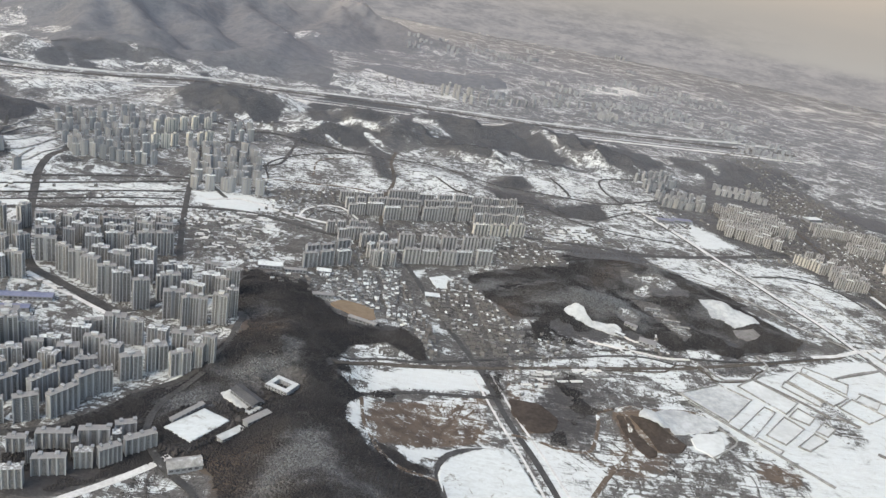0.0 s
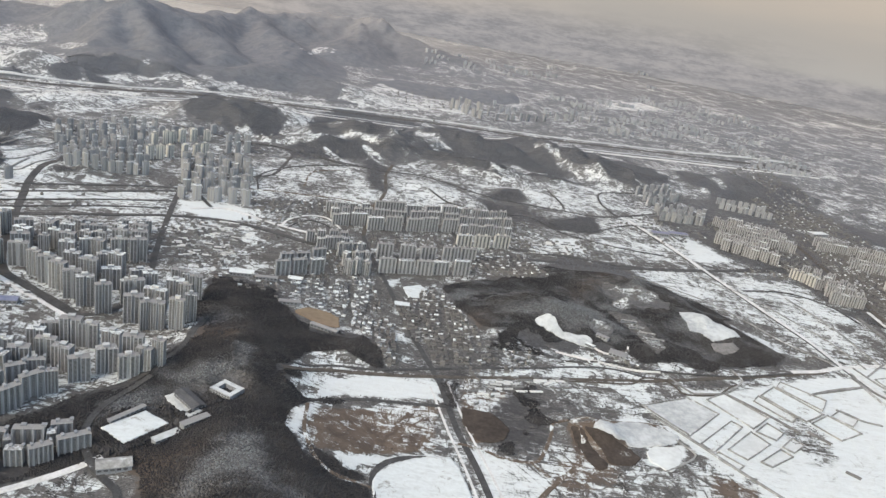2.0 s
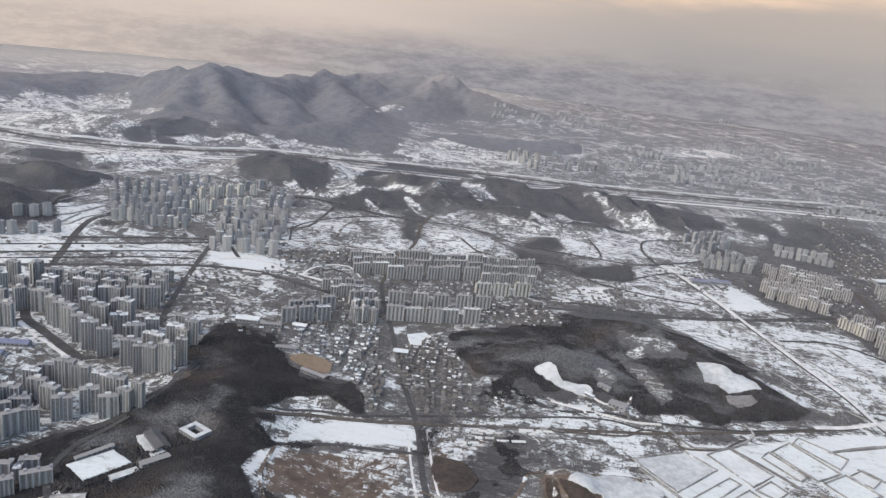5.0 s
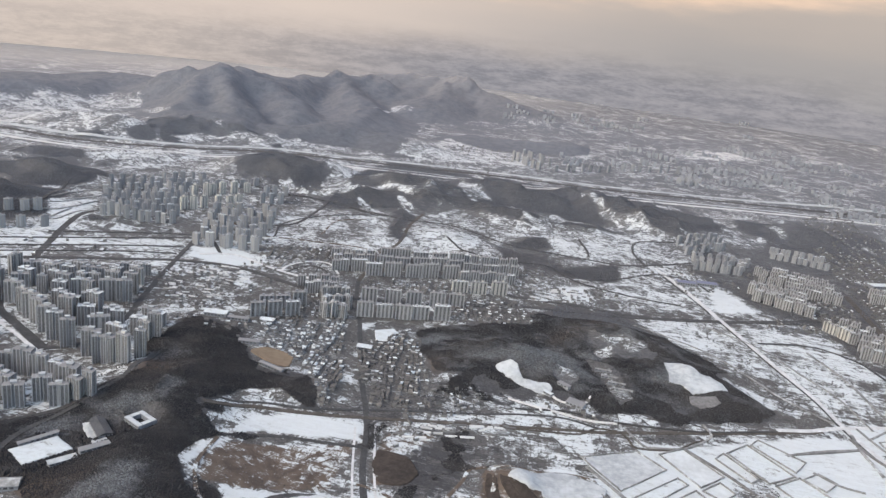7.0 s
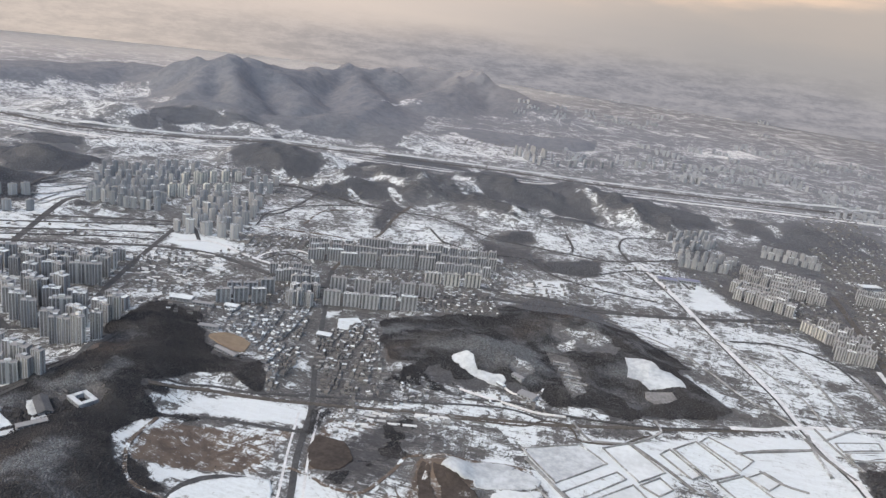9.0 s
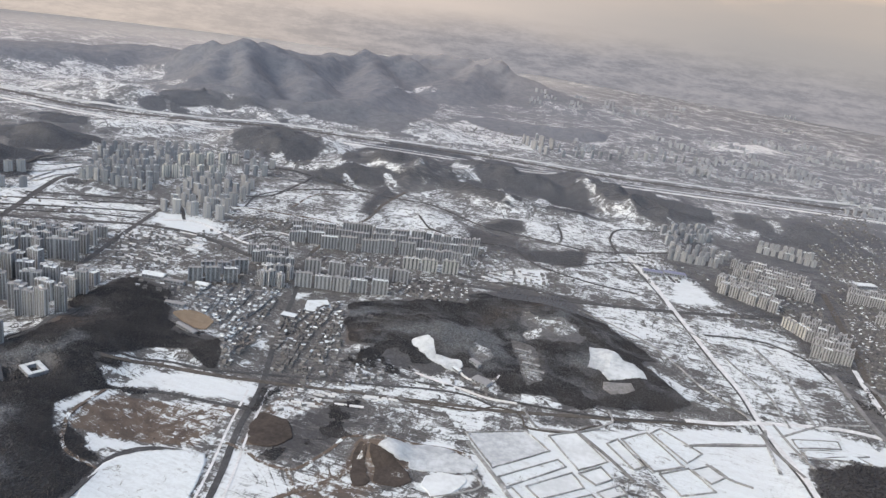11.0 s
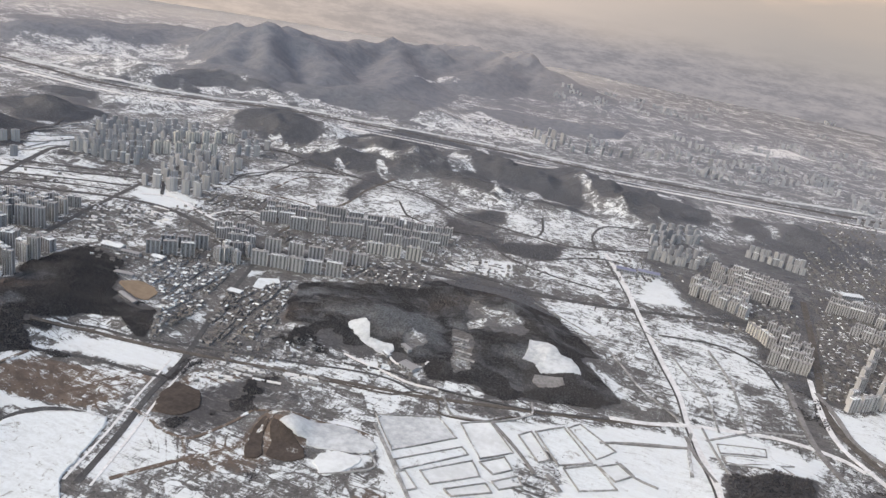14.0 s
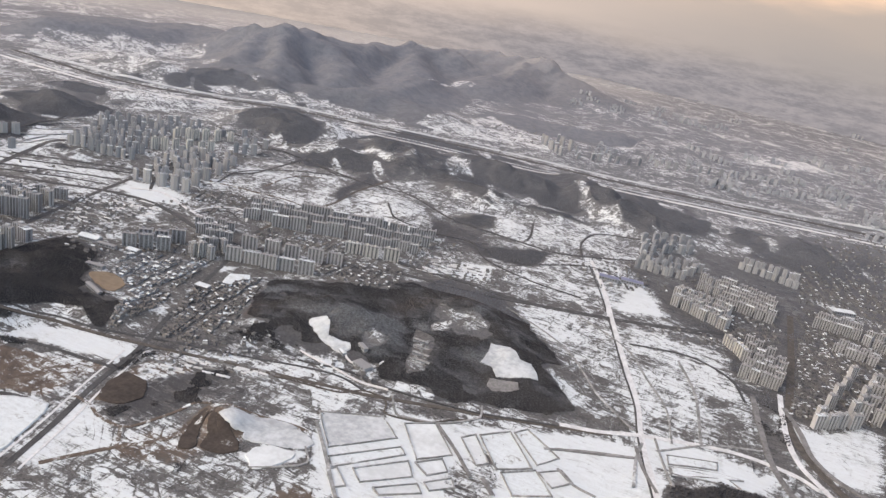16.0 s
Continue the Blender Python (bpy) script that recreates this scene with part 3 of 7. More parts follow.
# dark woods on the low hills, and the snowy valleys between them
ZONES.append(([(-758, 1225), (-728, 1232), (-780, 1363), (-683, 1282), (-646, 1223), (-652, 1185), (-696, 1169), (-727, 1187)], 0.1, 0.95, 0.1, 16))
ZONES.append(([(-467, 1508), (-478, 1573), (-537, 1797), (-478, 1820), (-335, 1565), (-306, 1549), (-274, 1534), (-263, 1429), (-314, 1437), (-377, 1469), (-423, 1484)], 0.1, 0.95, 0.1, 16))
ZONES.append(([(-240, 1387), (-229, 1434), (-180, 1467), (-128, 1496), (-69, 1476), (-79, 1450), (-115, 1414), (-171, 1372), (-215, 1367)], 0.1, 0.95, 0.1, 16))
ZONES.append(([(-265, 1744), (-247, 1882), (-133, 1914), (-20, 1866), (-10, 1675), (-71, 1507), (-133, 1513), (-195, 1553)], 0.1, 0.95, 0.1, 16))
ZONES.append(([(-5, 1485), (52, 1576), (114, 1578), (181, 1460), (237, 1466), (305, 1532), (345, 1511), (293, 1457), (228, 1446), (174, 1428), (128, 1441), (70, 1452), (10, 1474)], 0.1, 0.95, 0.1, 16))
ZONES.append(([(300, 1713), (376, 1899), (442, 1866), (523, 1874), (549, 1766), (545, 1622), (496, 1553), (438, 1527), (383, 1538), (343, 1567), (314, 1636)], 0.1, 0.95, 0.1, 16))
ZONES.append(([(178, 1647), (252, 1731), (301, 1629), (319, 1563), (294, 1537), (236, 1555), (185, 1593), (146, 1608)], 0.1, 0.95, 0.1, 16))
ZONES.append(([(10, 1672), (51, 1878), (123, 1882), (203, 1812), (263, 1739), (177, 1650), (139, 1611), (179, 1590), (112, 1592), (49, 1588)], 0.1, 0.95, 0.1, 16))
ZONES.append(([(638, 1657), (713, 1705), (837, 1882), (946, 1806), (873, 1593), (786, 1542), (745, 1585), (695, 1606), (643, 1619)], 0.1, 0.95, 0.1, 16))
ZONES.append(([(287, 1242), (334, 1253), (328, 1192), (305, 1164), (261, 1163), (242, 1189)], 0.1, 0.95, 0.1, 16))
ZONES.append(([(161, 1306), (187, 1340), (228, 1355), (245, 1320), (207, 1298), (173, 1286)], 0.1, 0.95, 0.1, 16))
ZONES.append(([(-85, 1388), (-64, 1416), (-32, 1379), (-28, 1250), (-26, 1184), (-39, 1177), (-53, 1286)], 0.1, 0.95, 0.1, 16))
ZONES.append(([(-308, 1547), (-262, 1564), (-200, 1529), (-203, 1461), (-267, 1508)], 0.1, 0.95, 0.1, 16))
ZONES.append(([(-211, 2444), (-127, 2630), (0, 2571), (116, 2548), (245, 2811), (258, 2522), (181, 2426), (74, 2401), (-9, 2343), (-82, 2345)], 0.1, 0.95, 0.1, 16))
ZONES.append(([(-269, 1532), (-271, 1590), (-299, 1784), (-265, 1744), (-233, 1538), (-178, 1459), (-214, 1426)], 0.68, 0.05, 0.05, 9))
ZONES.append(([(-197, 1445), (-148, 1523), (-77, 1505), (-82, 1481), (-128, 1496), (-180, 1467)], 0.68, 0.05, 0.05, 9))
ZONES.append(([(-11, 1682), (17, 1666), (54, 1603), (78, 1572), (52, 1576), (22, 1562)], 0.68, 0.05, 0.05, 9))
ZONES.append(([(263, 1739), (294, 1687), (316, 1607), (345, 1534), (372, 1546), (361, 1512), (310, 1498), (322, 1576), (301, 1633)], 0.68, 0.05, 0.05, 9))
ZONES.append(([(114, 1578), (158, 1458), (228, 1450), (240, 1435), (196, 1434), (150, 1445)], 0.68, 0.05, 0.05, 9))
ZONES.append(([(-217, 1201), (-202, 1271), (-156, 1291), (-145, 1230), (-164, 1196), (-166, 1135), (-120, 1128), (-101, 1159), (-73, 1193), (-40, 1183), (-35, 1130), (-102, 1104), (-166, 1099), (-222, 1117)], 0.68, 0.05, 0.05, 9))
ZONES.append(([(-27, 1167), (-17, 1223), (46, 1231), (116, 1225), (137, 1207), (73, 1144), (17, 1145), (-13, 1133)], 0.68, 0.05, 0.05, 9))
ZONES.append(([(198, 1407), (262, 1432), (275, 1343), (355, 1337), (305, 1281), (237, 1283), (214, 1328)], 0.68, 0.05, 0.05, 9))
ZONES.append(([(365, 1465), (448, 1509), (453, 1437), (508, 1420), (444, 1344), (384, 1318), (367, 1383)], 0.68, 0.05, 0.05, 9))
ZONES.append(([(-191, 2392), (-180, 2482), (-61, 2327), (32, 2297), (148, 2131), (87, 2094), (0, 2145), (-108, 2096), (-152, 2067)], 0.68, 0.05, 0.05, 9))
ZONES.append(([(-1318, 1814), (-1285, 1949), (-1259, 2062), (-1071, 1718), (-1200, 1735), (-1224, 1705)], 0.68, 0.05, 0.05, 9))
ZONES.append(([(-1083, 2112), (-961, 2062), (-889, 1955), (-918, 1947), (-1039, 2056)], 0.68, 0.05, 0.05, 9))
ZONES.append(([(-909, 1668), (-869, 1725), (-863, 1801), (-857, 1694), (-889, 1639)], 0.68, 0.05, 0.05, 9))
ZONES.append(([(-749, 1731), (-731, 1810), (-663, 1831), (-676, 1797), (-723, 1740)], 0.68, 0.05, 0.05, 9))
ZONES.append(([(-507, 1854), (-514, 1926), (-498, 1946), (-479, 1881)], 0.68, 0.05, 0.05, 9))
ZONES.append(([(-511, 2578), (-533, 2973), (-383, 2834), (-494, 2836)], 0.68, 0.05, 0.05, 9))
ZONES.append(([(-671, 1362), (-707, 1435), (-690, 1513), (-598, 1543), (-613, 1475), (-640, 1392)], 0.68, 0.05, 0.05, 9))
ZONES.append(([(-302, 533), (-212, 600), (-158, 565), (-136, 545), (-170, 515), (-236, 440), (-300, 440)], 0.66, 0, 0.05, 6))

# where rime lies on woods and brush
RIME = []
RIME.append([(-72, 395), (-69, 405), (-61, 433), (-53, 452), (-38, 460), (-22, 431), (-9, 419), (8, 405), (20, 400)])
RIME.append([(-88, 570), (-76, 571), (-67, 535), (-77, 530), (-86, 548)])
RIME.append([(-138, 539), (-93, 542), (-77, 532), (-96, 517), (-119, 521)])
RIME.append([(-153, 502), (-133, 509), (-121, 498), (-138, 482), (-151, 473)])
RIME.append([(-138, 628), (-132, 645), (-113, 655), (-101, 651), (-114, 639)])
RIME.append([(198, 795), (253, 851), (287, 812), (304, 775), (271, 751), (235, 775), (202, 773)])
# this outline paints the hill's lit slope paler and greyer
RIME.append([(161, 730), (167, 774), (197, 799), (241, 792), (275, 772), (304, 749), (287, 738), (256, 751), (219, 762), (199, 764), (175, 756)])
RIME.append([(235, 846), (269, 863), (291, 835), (279, 803), (256, 810)])
RIME.append([(281, 868), (305, 882), (321, 832), (301, 821)])
RIME.append([(308, 896), (334, 949), (349, 901), (327, 877)])
RIME.append([(351, 810), (381, 846), (393, 813), (365, 796)])
RIME.append([(75, 810), (108, 843), (142, 833), (114, 799)])
# slightly paler woods over the whole hill above the fields
PALE_HILL = [(81, 836), (161, 897), (282, 1020), (337, 1027), (417, 944), (483, 878), (510, 808), (406, 740), (328, 719), (284, 746), (185, 735), (141, 717)]
# where dry brown brush stands among the trees
BRUSH = []
BRUSH.append([(-139, 614), (-123, 635), (-93, 626), (-95, 585), (-126, 582), (-138, 583)])
BRUSH.append([(-124, 404), (-108, 437), (-69, 453), (-60, 446), (-76, 418), (-94, 403)])
BRUSH.append([(-123, 390), (-114, 408), (-82, 412), (-74, 395)])
BRUSH.append([(231, 866), (269, 908), (307, 978), (334, 949), (295, 892), (251, 853)])
BRUSH.append([(96, 727), (120, 758), (146, 776), (148, 742), (129, 715)])


def lattice(ix, iy, seed):
    h = (ix.astype(np.int64) * 374761393 + iy.astype(np.int64) * 668265263 + seed * 2147483647) & 0xFFFFFFFF
    h = ((h ^ (h >> 13)) * 1274126177) & 0xFFFFFFFF
    return ((h ^ (h >> 16)) & 0xFFFF) / 65535.0


def fbm(x, y, size, octaves=4, seed=1):
    """Value noise around 0, of about -1 to 1."""
    total, amp = np.zeros_like(x), 1.0
    for o in range(octaves):
        u, v = x / size + 17.3 * o, y / size - 9.1 * o
        iu, iv = np.floor(u), np.floor(v)
        fu, fv = u - iu, v - iv
        fu, fv = fu * fu * (3 - 2 * fu), fv * fv * (3 - 2 * fv)
        a, b = lattice(iu, iv, seed + o), lattice(iu + 1, iv, seed + o)
        c, d = lattice(iu, iv + 1, seed + o), lattice(iu + 1, iv + 1, seed + o)
        total += amp * ((a * (1 - fu) + b * fu) * (1 - fv) + (c * (1 - fu) + d * fu) * fv - 0.5) * 2
        amp, size = amp * 0.5, size * 0.5
    return total * 0.55


def lie(x, y):
    """Height of the ground at plan points, with how wooded its hills are and how much painted haze they take."""
    x, y = np.asarray(x, float), np.asarray(y, float)
    total, wooded = np.zeros_like(x), np.zeros_like(x)
    for crest, width, kind in HILLS:
        reach = 2.6 * width
        xs, ys = [c[0] for c in crest], [c[1] for c in crest]
        near = (x > min(xs) - reach) & (x < max(xs) + reach) & (y > min(ys) - reach) & (y < max(ys) + reach)
        if not near.any():
            continue
        px, py = x[near], y[near]
        warp = 0.28 * width
        qx, qy = px + warp * fbm(px, py, width * 0.9, 3, 5), py + warp * fbm(px, py, width * 0.9, 3, 11)
        best = np.zeros_like(px)
        for (ax, ay, ah), (bx, by, bh) in zip(crest, crest[1:]):
            dx, dy = bx - ax, by - ay
            k = np.clip(((qx - ax) * dx + (qy - ay) * dy) / (dx * dx + dy * dy + 1e-6), 0, 1)
            d = np.hypot(qx - ax - k * dx, qy - ay - k * dy) / width
            best = np.maximum(best, (ah + (bh - ah) * k) * np.exp(-1.4 * d * d))
        if kind == 3:
            best *= 0.92 + 0.2 * (0.25 - np.abs(fbm(px, py, width * 0.9, 4, 23))) + 0.26 * (0.2 - np.abs(fbm(px, py, 150, 4, 37))) + 0.3 * (0.2 - np.abs(fbm(px, py, 95, 3, 61)))
        else:
            best *= 1 + 0.22 * fbm(px, py, width * 0.5, 4, 23) + 0.7 * (0.25 - np.abs(fbm(px, py, width * 0.9, 3, 51)))
        total[near] = (total[near] ** 7 + best ** 7) ** (1 / 7)
        if kind in (0, 3):
            wooded[near] = np.maximum(wooded[near], np.clip((best - 2.5) / 5.0, 0, 1))
    # the canal and its expressway run level through the low hills
    gap = np.full(x.shape, 1e9)
    for (ax, ay), (bx, by) in zip(CANAL, CANAL[1:]):
        dx, dy = bx - ax, by - ay
        k = np.clip(((x - ax) * dx + (y - ay) * dy) / (dx * dx + dy * dy), 0, 1)
        gap = np.minimum(gap, np.hypot(x - ax - k * dx, y - ay - k * dy))
    total *= np.clip((gap - 35) / 90, 0, 1)
    wooded *= np.clip((gap - 30) / 40, 0, 1)
    # the school yard and its buildings stand on levelled ground
    for cx, cy, r, level in LEVELS:
        k = np.clip((1.45 * r - np.hypot(x - cx, y - cy)) / (0.45 * r), 0, 1)
        total += (level - total) * k * k * (3 - 2 * k)
    # painted haze grows with distance, and most of all toward the west
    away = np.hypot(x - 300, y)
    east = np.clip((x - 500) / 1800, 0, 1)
    hazed = np.clip((away - 950) / 2200, 0, 1) * (1 - 0.2 * east) + np.clip((away - 3250) / 1100, 0, 1) * np.clip((300 - x) / 1000, 0, 1)
    return total, wooded, hazed


def patch(x, y, outline, soft):
    """Which points lie in or near an outline, and how far inside its ragged border they are (0 to 1)."""
    xs, ys = [p[0] for p in outline], [p[1] for p in outline]
    near = (x > min(xs) - soft) & (x < max(xs) + soft) & (y > min(ys) - soft) & (y < max(ys) + soft)
    px, py = x[near], y[near]
    drift = 1.2 * soft + 0.016 * np.maximum(np.hypot(px, py) - 700, 0)
    px, py = px + drift * fbm(px, py, 28 + 0.02 * py, 4, 41), py + drift * fbm(px, py, 28 + 0.02 * py, 4, 43)
    inside, away = np.zeros(px.shape, bool), np.full(px.shape, 1e9)
    for (ax, ay), (bx, by) in zip(outline, outline[1:] + outline[:1]):
        if ay != by:
            inside ^= ((ay > py) != (by > py)) & (px < (bx - ax) * (py - ay) / (by - ay) + ax)
        dx, dy = bx - ax, by - ay
        k = np.clip(((px - ax) * dx + (py - ay) * dy) / (dx * dx + dy * dy + 1e-6), 0, 1)
        away = np.minimum(away, np.hypot(px - ax - k * dx, py - ay - k * dy))
    return near, np.clip(0.5 + np.where(inside, away, -away) / (2 * soft), 0, 1)


def cover(x, y):
    """Snow, wood and bare soil at plan points."""
    x, y = np.asarray(x, float), np.asarray(y, float)
    height, wooded, hazed = lie(x, y)
    far = np.clip((y - 1500) / 800, 0, 1)
    snow = 0.335 + 0.01 * far + 0.24 * fbm(x, y, 160, 4, 3)
    bare = 0.12 + 0.25 * fbm(x, y, 120, 3, 7)
    wood = np.maximum(wooded, 0.27 + 0.6 * fbm(x, y, 200, 4, 9) - 0.06 * far)
    for outline, s, w, b, soft in ZONES:
        near, amount = patch(x, y, outline, soft)
        for field, value in ((snow, s), (wood, w), (bare, b)):
            field[near] += (value - field[near]) * amount
    # snowy glades run down the far low hills
    along, across = 0.6 * x - 0.8 * y, 0.8 * x + 0.6 * y
    glade = np.clip(5 * (fbm(0.3 * along, across, 40, 3, 97) - 0.27), 0, 1) * np.clip((y - 1330) / 80, 0, 1) * np.clip((1960 - y) / 60, 0, 1)
    wood -= 0.85 * glade * np.clip(wood, 0, 1)
    snow += (0.55 - snow) * glade
    return height, snow, wood, bare, hazed


def heights(points):
    return lie([p[0] for p in points], [p[1] for p in points])[0]


def spread(lo, hi, step, out_lo, out_hi, growth):
    """Grid lines that are close between lo and hi and widen outwards."""
    lines = list(np.arange(lo, hi + 0.1, step))
    for sign, limit in ((-1, out_lo), (1, out_hi)):
        at, d = (lo if sign < 0 else hi), step
        while (at > limit) if sign < 0 else (at < limit):
            d *= growth
            at += sign * d
            lines.append(at)
    return np.array(sorted(lines))


gx, gy = spread(-560, 1000, 5.0, -5200, 5600, 1.03), spread(400, 1420, 5.0, -5000, 5100, 1.02)
GX, GY = np.meshgrid(gx, gy)
height, snow, wood, bare, dist_haze = cover(GX.ravel(), GY.ravel())
nx, ny = len(gx), len(gy)
idx = np.arange(nx * ny).reshape(ny, nx)
quads = np.stack([idx[:-1, :-1], idx[:-1, 1:], idx[1:, 1:], idx[1:, :-1]], -1).reshape(-1, 4)
ground_mesh = bpy.data.meshes.new("ground")
ground_mesh.from_pydata(np.stack([GX.ravel(), GY.ravel(), height], 1).tolist(), [], quads.tolist())
rime = np.zeros(nx * ny)
for outline in RIME:
    near, amount = patch(GX.ravel(), GY.ravel(), outline, 14)
    rime[near] = np.maximum(rime[near], amount)
near, amount = patch(GX.ravel(), GY.ravel(), PALE_HILL, 20)
rime[near] = np.maximum(rime[near], 0.4 * amount)
brown = np.zeros(nx * ny)
for outline in BRUSH:
    near, amount = patch(GX.ravel(), GY.ravel(), outline, 10)
    brown[near] = np.maximum(brown[near], amount)
for key, values in (("snow", snow), ("wood", wood), ("bare", bare), ("dist_haze", dist_haze), ("rime", rime), ("brown", brown)):
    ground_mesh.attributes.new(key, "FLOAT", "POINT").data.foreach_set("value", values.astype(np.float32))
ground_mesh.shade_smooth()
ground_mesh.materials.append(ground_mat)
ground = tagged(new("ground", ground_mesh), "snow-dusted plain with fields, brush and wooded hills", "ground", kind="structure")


# ---------------------------------------------------------------- shared builders
def mesh_object(name, verts, faces, material, parent=None):
    me = bpy.data.meshes.new(name)
    me.from_pydata(verts, [], faces)
    me.materials.append(material)
    ob = new(name, me)
    ob.parent = parent
    return ob


def part(name, bm, material, parent, label=""):
    me = bpy.data.meshes.new(name)
    bm.to_mesh(me)
    bm.free()
    me.materials.append(material)
    ob = new(name, me)
    ob.parent = parent
    return tagged(ob, label)


def prism(bm, poly, z0, z1):
    low, top = [bm.verts.new((x, y, z0)) for x, y in poly], [bm.verts.new((x, y, z1)) for x, y in poly]
    bm.faces.new(top)
    bm.faces.new(low[::-1])
    for i in range(len(poly)):
        j = (i + 1) % len(poly)
        bm.faces.new((low[i], low[j], top[j], top[i]))


def box(bm, x0, x1, y0, y1, z0, z1):
    prism(bm, [(x0, y0), (x1, y0), (x1, y1), (x0, y1)], z0, z1)


def smooth_line(points, gap=7.0, closed=False):
    """Points along a soft curve through the given ones."""
    pts = [Vector(p) for p in points]
    pts = [pts[-1]] + pts + pts[:2] if closed else [2 * pts[0] - pts[1]] + pts + [2 * pts[-1] - pts[-2]]
    out = []
    for a, b, c, d in zip(pts, pts[1:], pts[2:], pts[3:]):
        n = max(2, int((c - b).length / gap))
        for i in range(n):
            t = i / n
            out.append(0.5 * (2 * b + (c - a) * t + (2 * a - 5 * b + 4 * c - d) * t * t + (3 * b - a - 3 * c + d) * t ** 3))
    if not closed:
        out.append(pts[-2])
    return out


laid = []
taken = np.zeros((1300, 1700), bool)  # 1 m cells of made ground from (-700, 300)
cleared = []


def ribbon(name, points, width, material, label, category, lift=0.3, closed=False, ragged=0.12):
    """A strip of made ground that follows the land, with a low edge on both sides."""
    line = smooth_line(points, 7.0, closed)
    laid.append(name)
    lift += 0.012 * len(laid)
    n, rim = len(line), []
    for i, p in enumerate(line):
        a, b = (line[i - 1], line[(i + 1) % n]) if closed else (line[max(i - 1, 0)], line[min(i + 1, n - 1)])
        side = Vector((-(b - a).y, (b - a).x)).normalized()
        w = 0.5 * width * (1 + ragged * noise.noise((p.x * 0.06, p.y * 0.06, width)))
        rim += [p + side * w, p - side * w]
        c, r, k = int(p.x) + 700, int(p.y) - 300, int(0.5 * width) + 2
        if 0 <= r < 1300 and 0 <= c < 1700:
            taken[max(r - k, 0):r + k + 1, max(c - k, 0):c + k + 1] = True
    z = np.maximum(heights(rim), np.repeat(heights(line), 2)) + lift
    verts = [(p.x, p.y, h) for p, h in zip(rim, z)] + [(p.x, p.y, h - 1.5) for p, h in zip(rim, z)]
    faces, m = [], 2 * n
    for i in range(n if closed else n - 1):
        a, b, c, d = 2 * i, 2 * i + 1, (2 * i + 3) % m, (2 * i + 2) % m
        faces += [(a, b, c, d), (a, d, d + m, a + m), (b, b + m, c + m, c)]
    return tagged(mesh_object(name, verts, faces, material), label, category, kind="structure")


# ---------------------------------------------------------------- roads, railway, tracks, ditches
ribbon("road", [(148, 424), (131, 484), (113, 537), (94, 611), (67, 683), (42, 757), (13, 846), (-12, 914), (-29, 974)], 5.5, asphalt, "wet dark asphalt main road between snowy verges", "road")
ribbon("road", [(-196, 362), (-181, 379), (-166, 393), (-148, 411), (-132, 429)], 6, packed, "snow-covered riverside strip", "path")
ribbon("stream", [(-29, 974), (-32, 1036), (-34, 1106), (-25, 1198), (-37, 1314), (-34, 1402)], 6, ballast, "dark stream with brush on its banks", "stream")
ribbon("road", [(158, 426), (140, 486), (122, 540), (103, 609)], 2, packed, "snowy verge lane beside the main road", "road")
ribbon("road", [(138, 422), (122, 481), (105, 535), (87, 599)], 2, packed, "snowy service lane beside the main road", "road")
ribbon("road", [(-247, 623), (-286, 647), (-322, 668), (-358, 692), (-390, 743), (-422, 813), (-458, 896), (-496, 990), (-501, 1062), (-519, 1138)], 10, asphalt, "wide dark boulevard through the apartment district", "road")
ribbon("road", [(-252, 617), (-286, 637), (-322, 656), (-353, 676)], 4, packed, "snowy side lane of the boulevard", "road")
ribbon("road", [(-221, 722), (-243, 791), (-268, 879), (-299, 1000), (-327, 1125), (-346, 1219)], 7, asphalt, "dark asphalt road between apartment blocks", "road")
ribbon("road", [(-247, 623), (-229, 638), (-215, 672), (-221, 722)], 7, asphalt, "dark asphalt connecting road", "road")
ribbon("road", [(-389, 631), (-372, 659), (-352, 690)], 7, asphalt, "dark asphalt side road", "road")
ribbon("road", [(-285, 420), (-248, 433), (-217, 447), (-199, 469), (-175, 504), (-152, 526), (-137, 552), (-131, 590), (-133, 641)], 6, asphalt, "asphalt road at the foot of the wooded ridge", "road")
ribbon("railway_line", [(-40, 559), (-12, 592), (34, 603), (93, 619), (179, 644), (284, 674), (303, 678), (373, 705), (451, 737), (533, 774)], 5, ballast, "dark railway line with ballast bed", "railway")
ribbon("road", [(-37, 579), (-7, 603), (34, 610), (94, 635), (182, 665), (233, 685), (271, 693), (305, 685)], 3, asphalt, "grey road beside the railway", "road")
ribbon("road", [(-11, 537), (26, 557), (66, 564), (106, 570)], 4, asphalt, "narrow dark lane through the snow", "road")
ribbon("road", [(62, 379), (57, 423), (53, 449), (56, 468), (69, 483), (92, 491), (112, 494)], 5, asphalt, "curved dark road round a snowy field", "road")
ribbon("path", [(163, 439), (177, 463), (191, 485), (211, 513), (220, 541), (219, 560), (216, 576), (224, 579), (278, 594), (302, 594)], 4, mud, "muddy brown track across snowy ground", "path")
ribbon("path", [(114, 517), (135, 514), (150, 507), (174, 507), (183, 518), (194, 553), (197, 570), (216, 576)], 3, mud, "muddy winding track", "path")
ribbon("path", [(174, 507), (183, 496), (191, 485)], 3, mud, "muddy track", "path")
ribbon("path", [(-11, 529), (-5, 486), (6, 462), (22, 444), (47, 441), (60, 439)], 3, mud, "muddy track at the foot of the ridge", "path")
ribbon("road", [(180, 989), (226, 990), (337, 1017), (463, 1064), (626, 1132)], 8, asphalt, "dark straight trunk road", "road")
ribbon("road", [(173, 1023), (216, 1023), (280, 1031), (361, 1029), (474, 1067), (630, 1149)], 8, asphalt, "dark trunk road below the apartment blocks", "road")
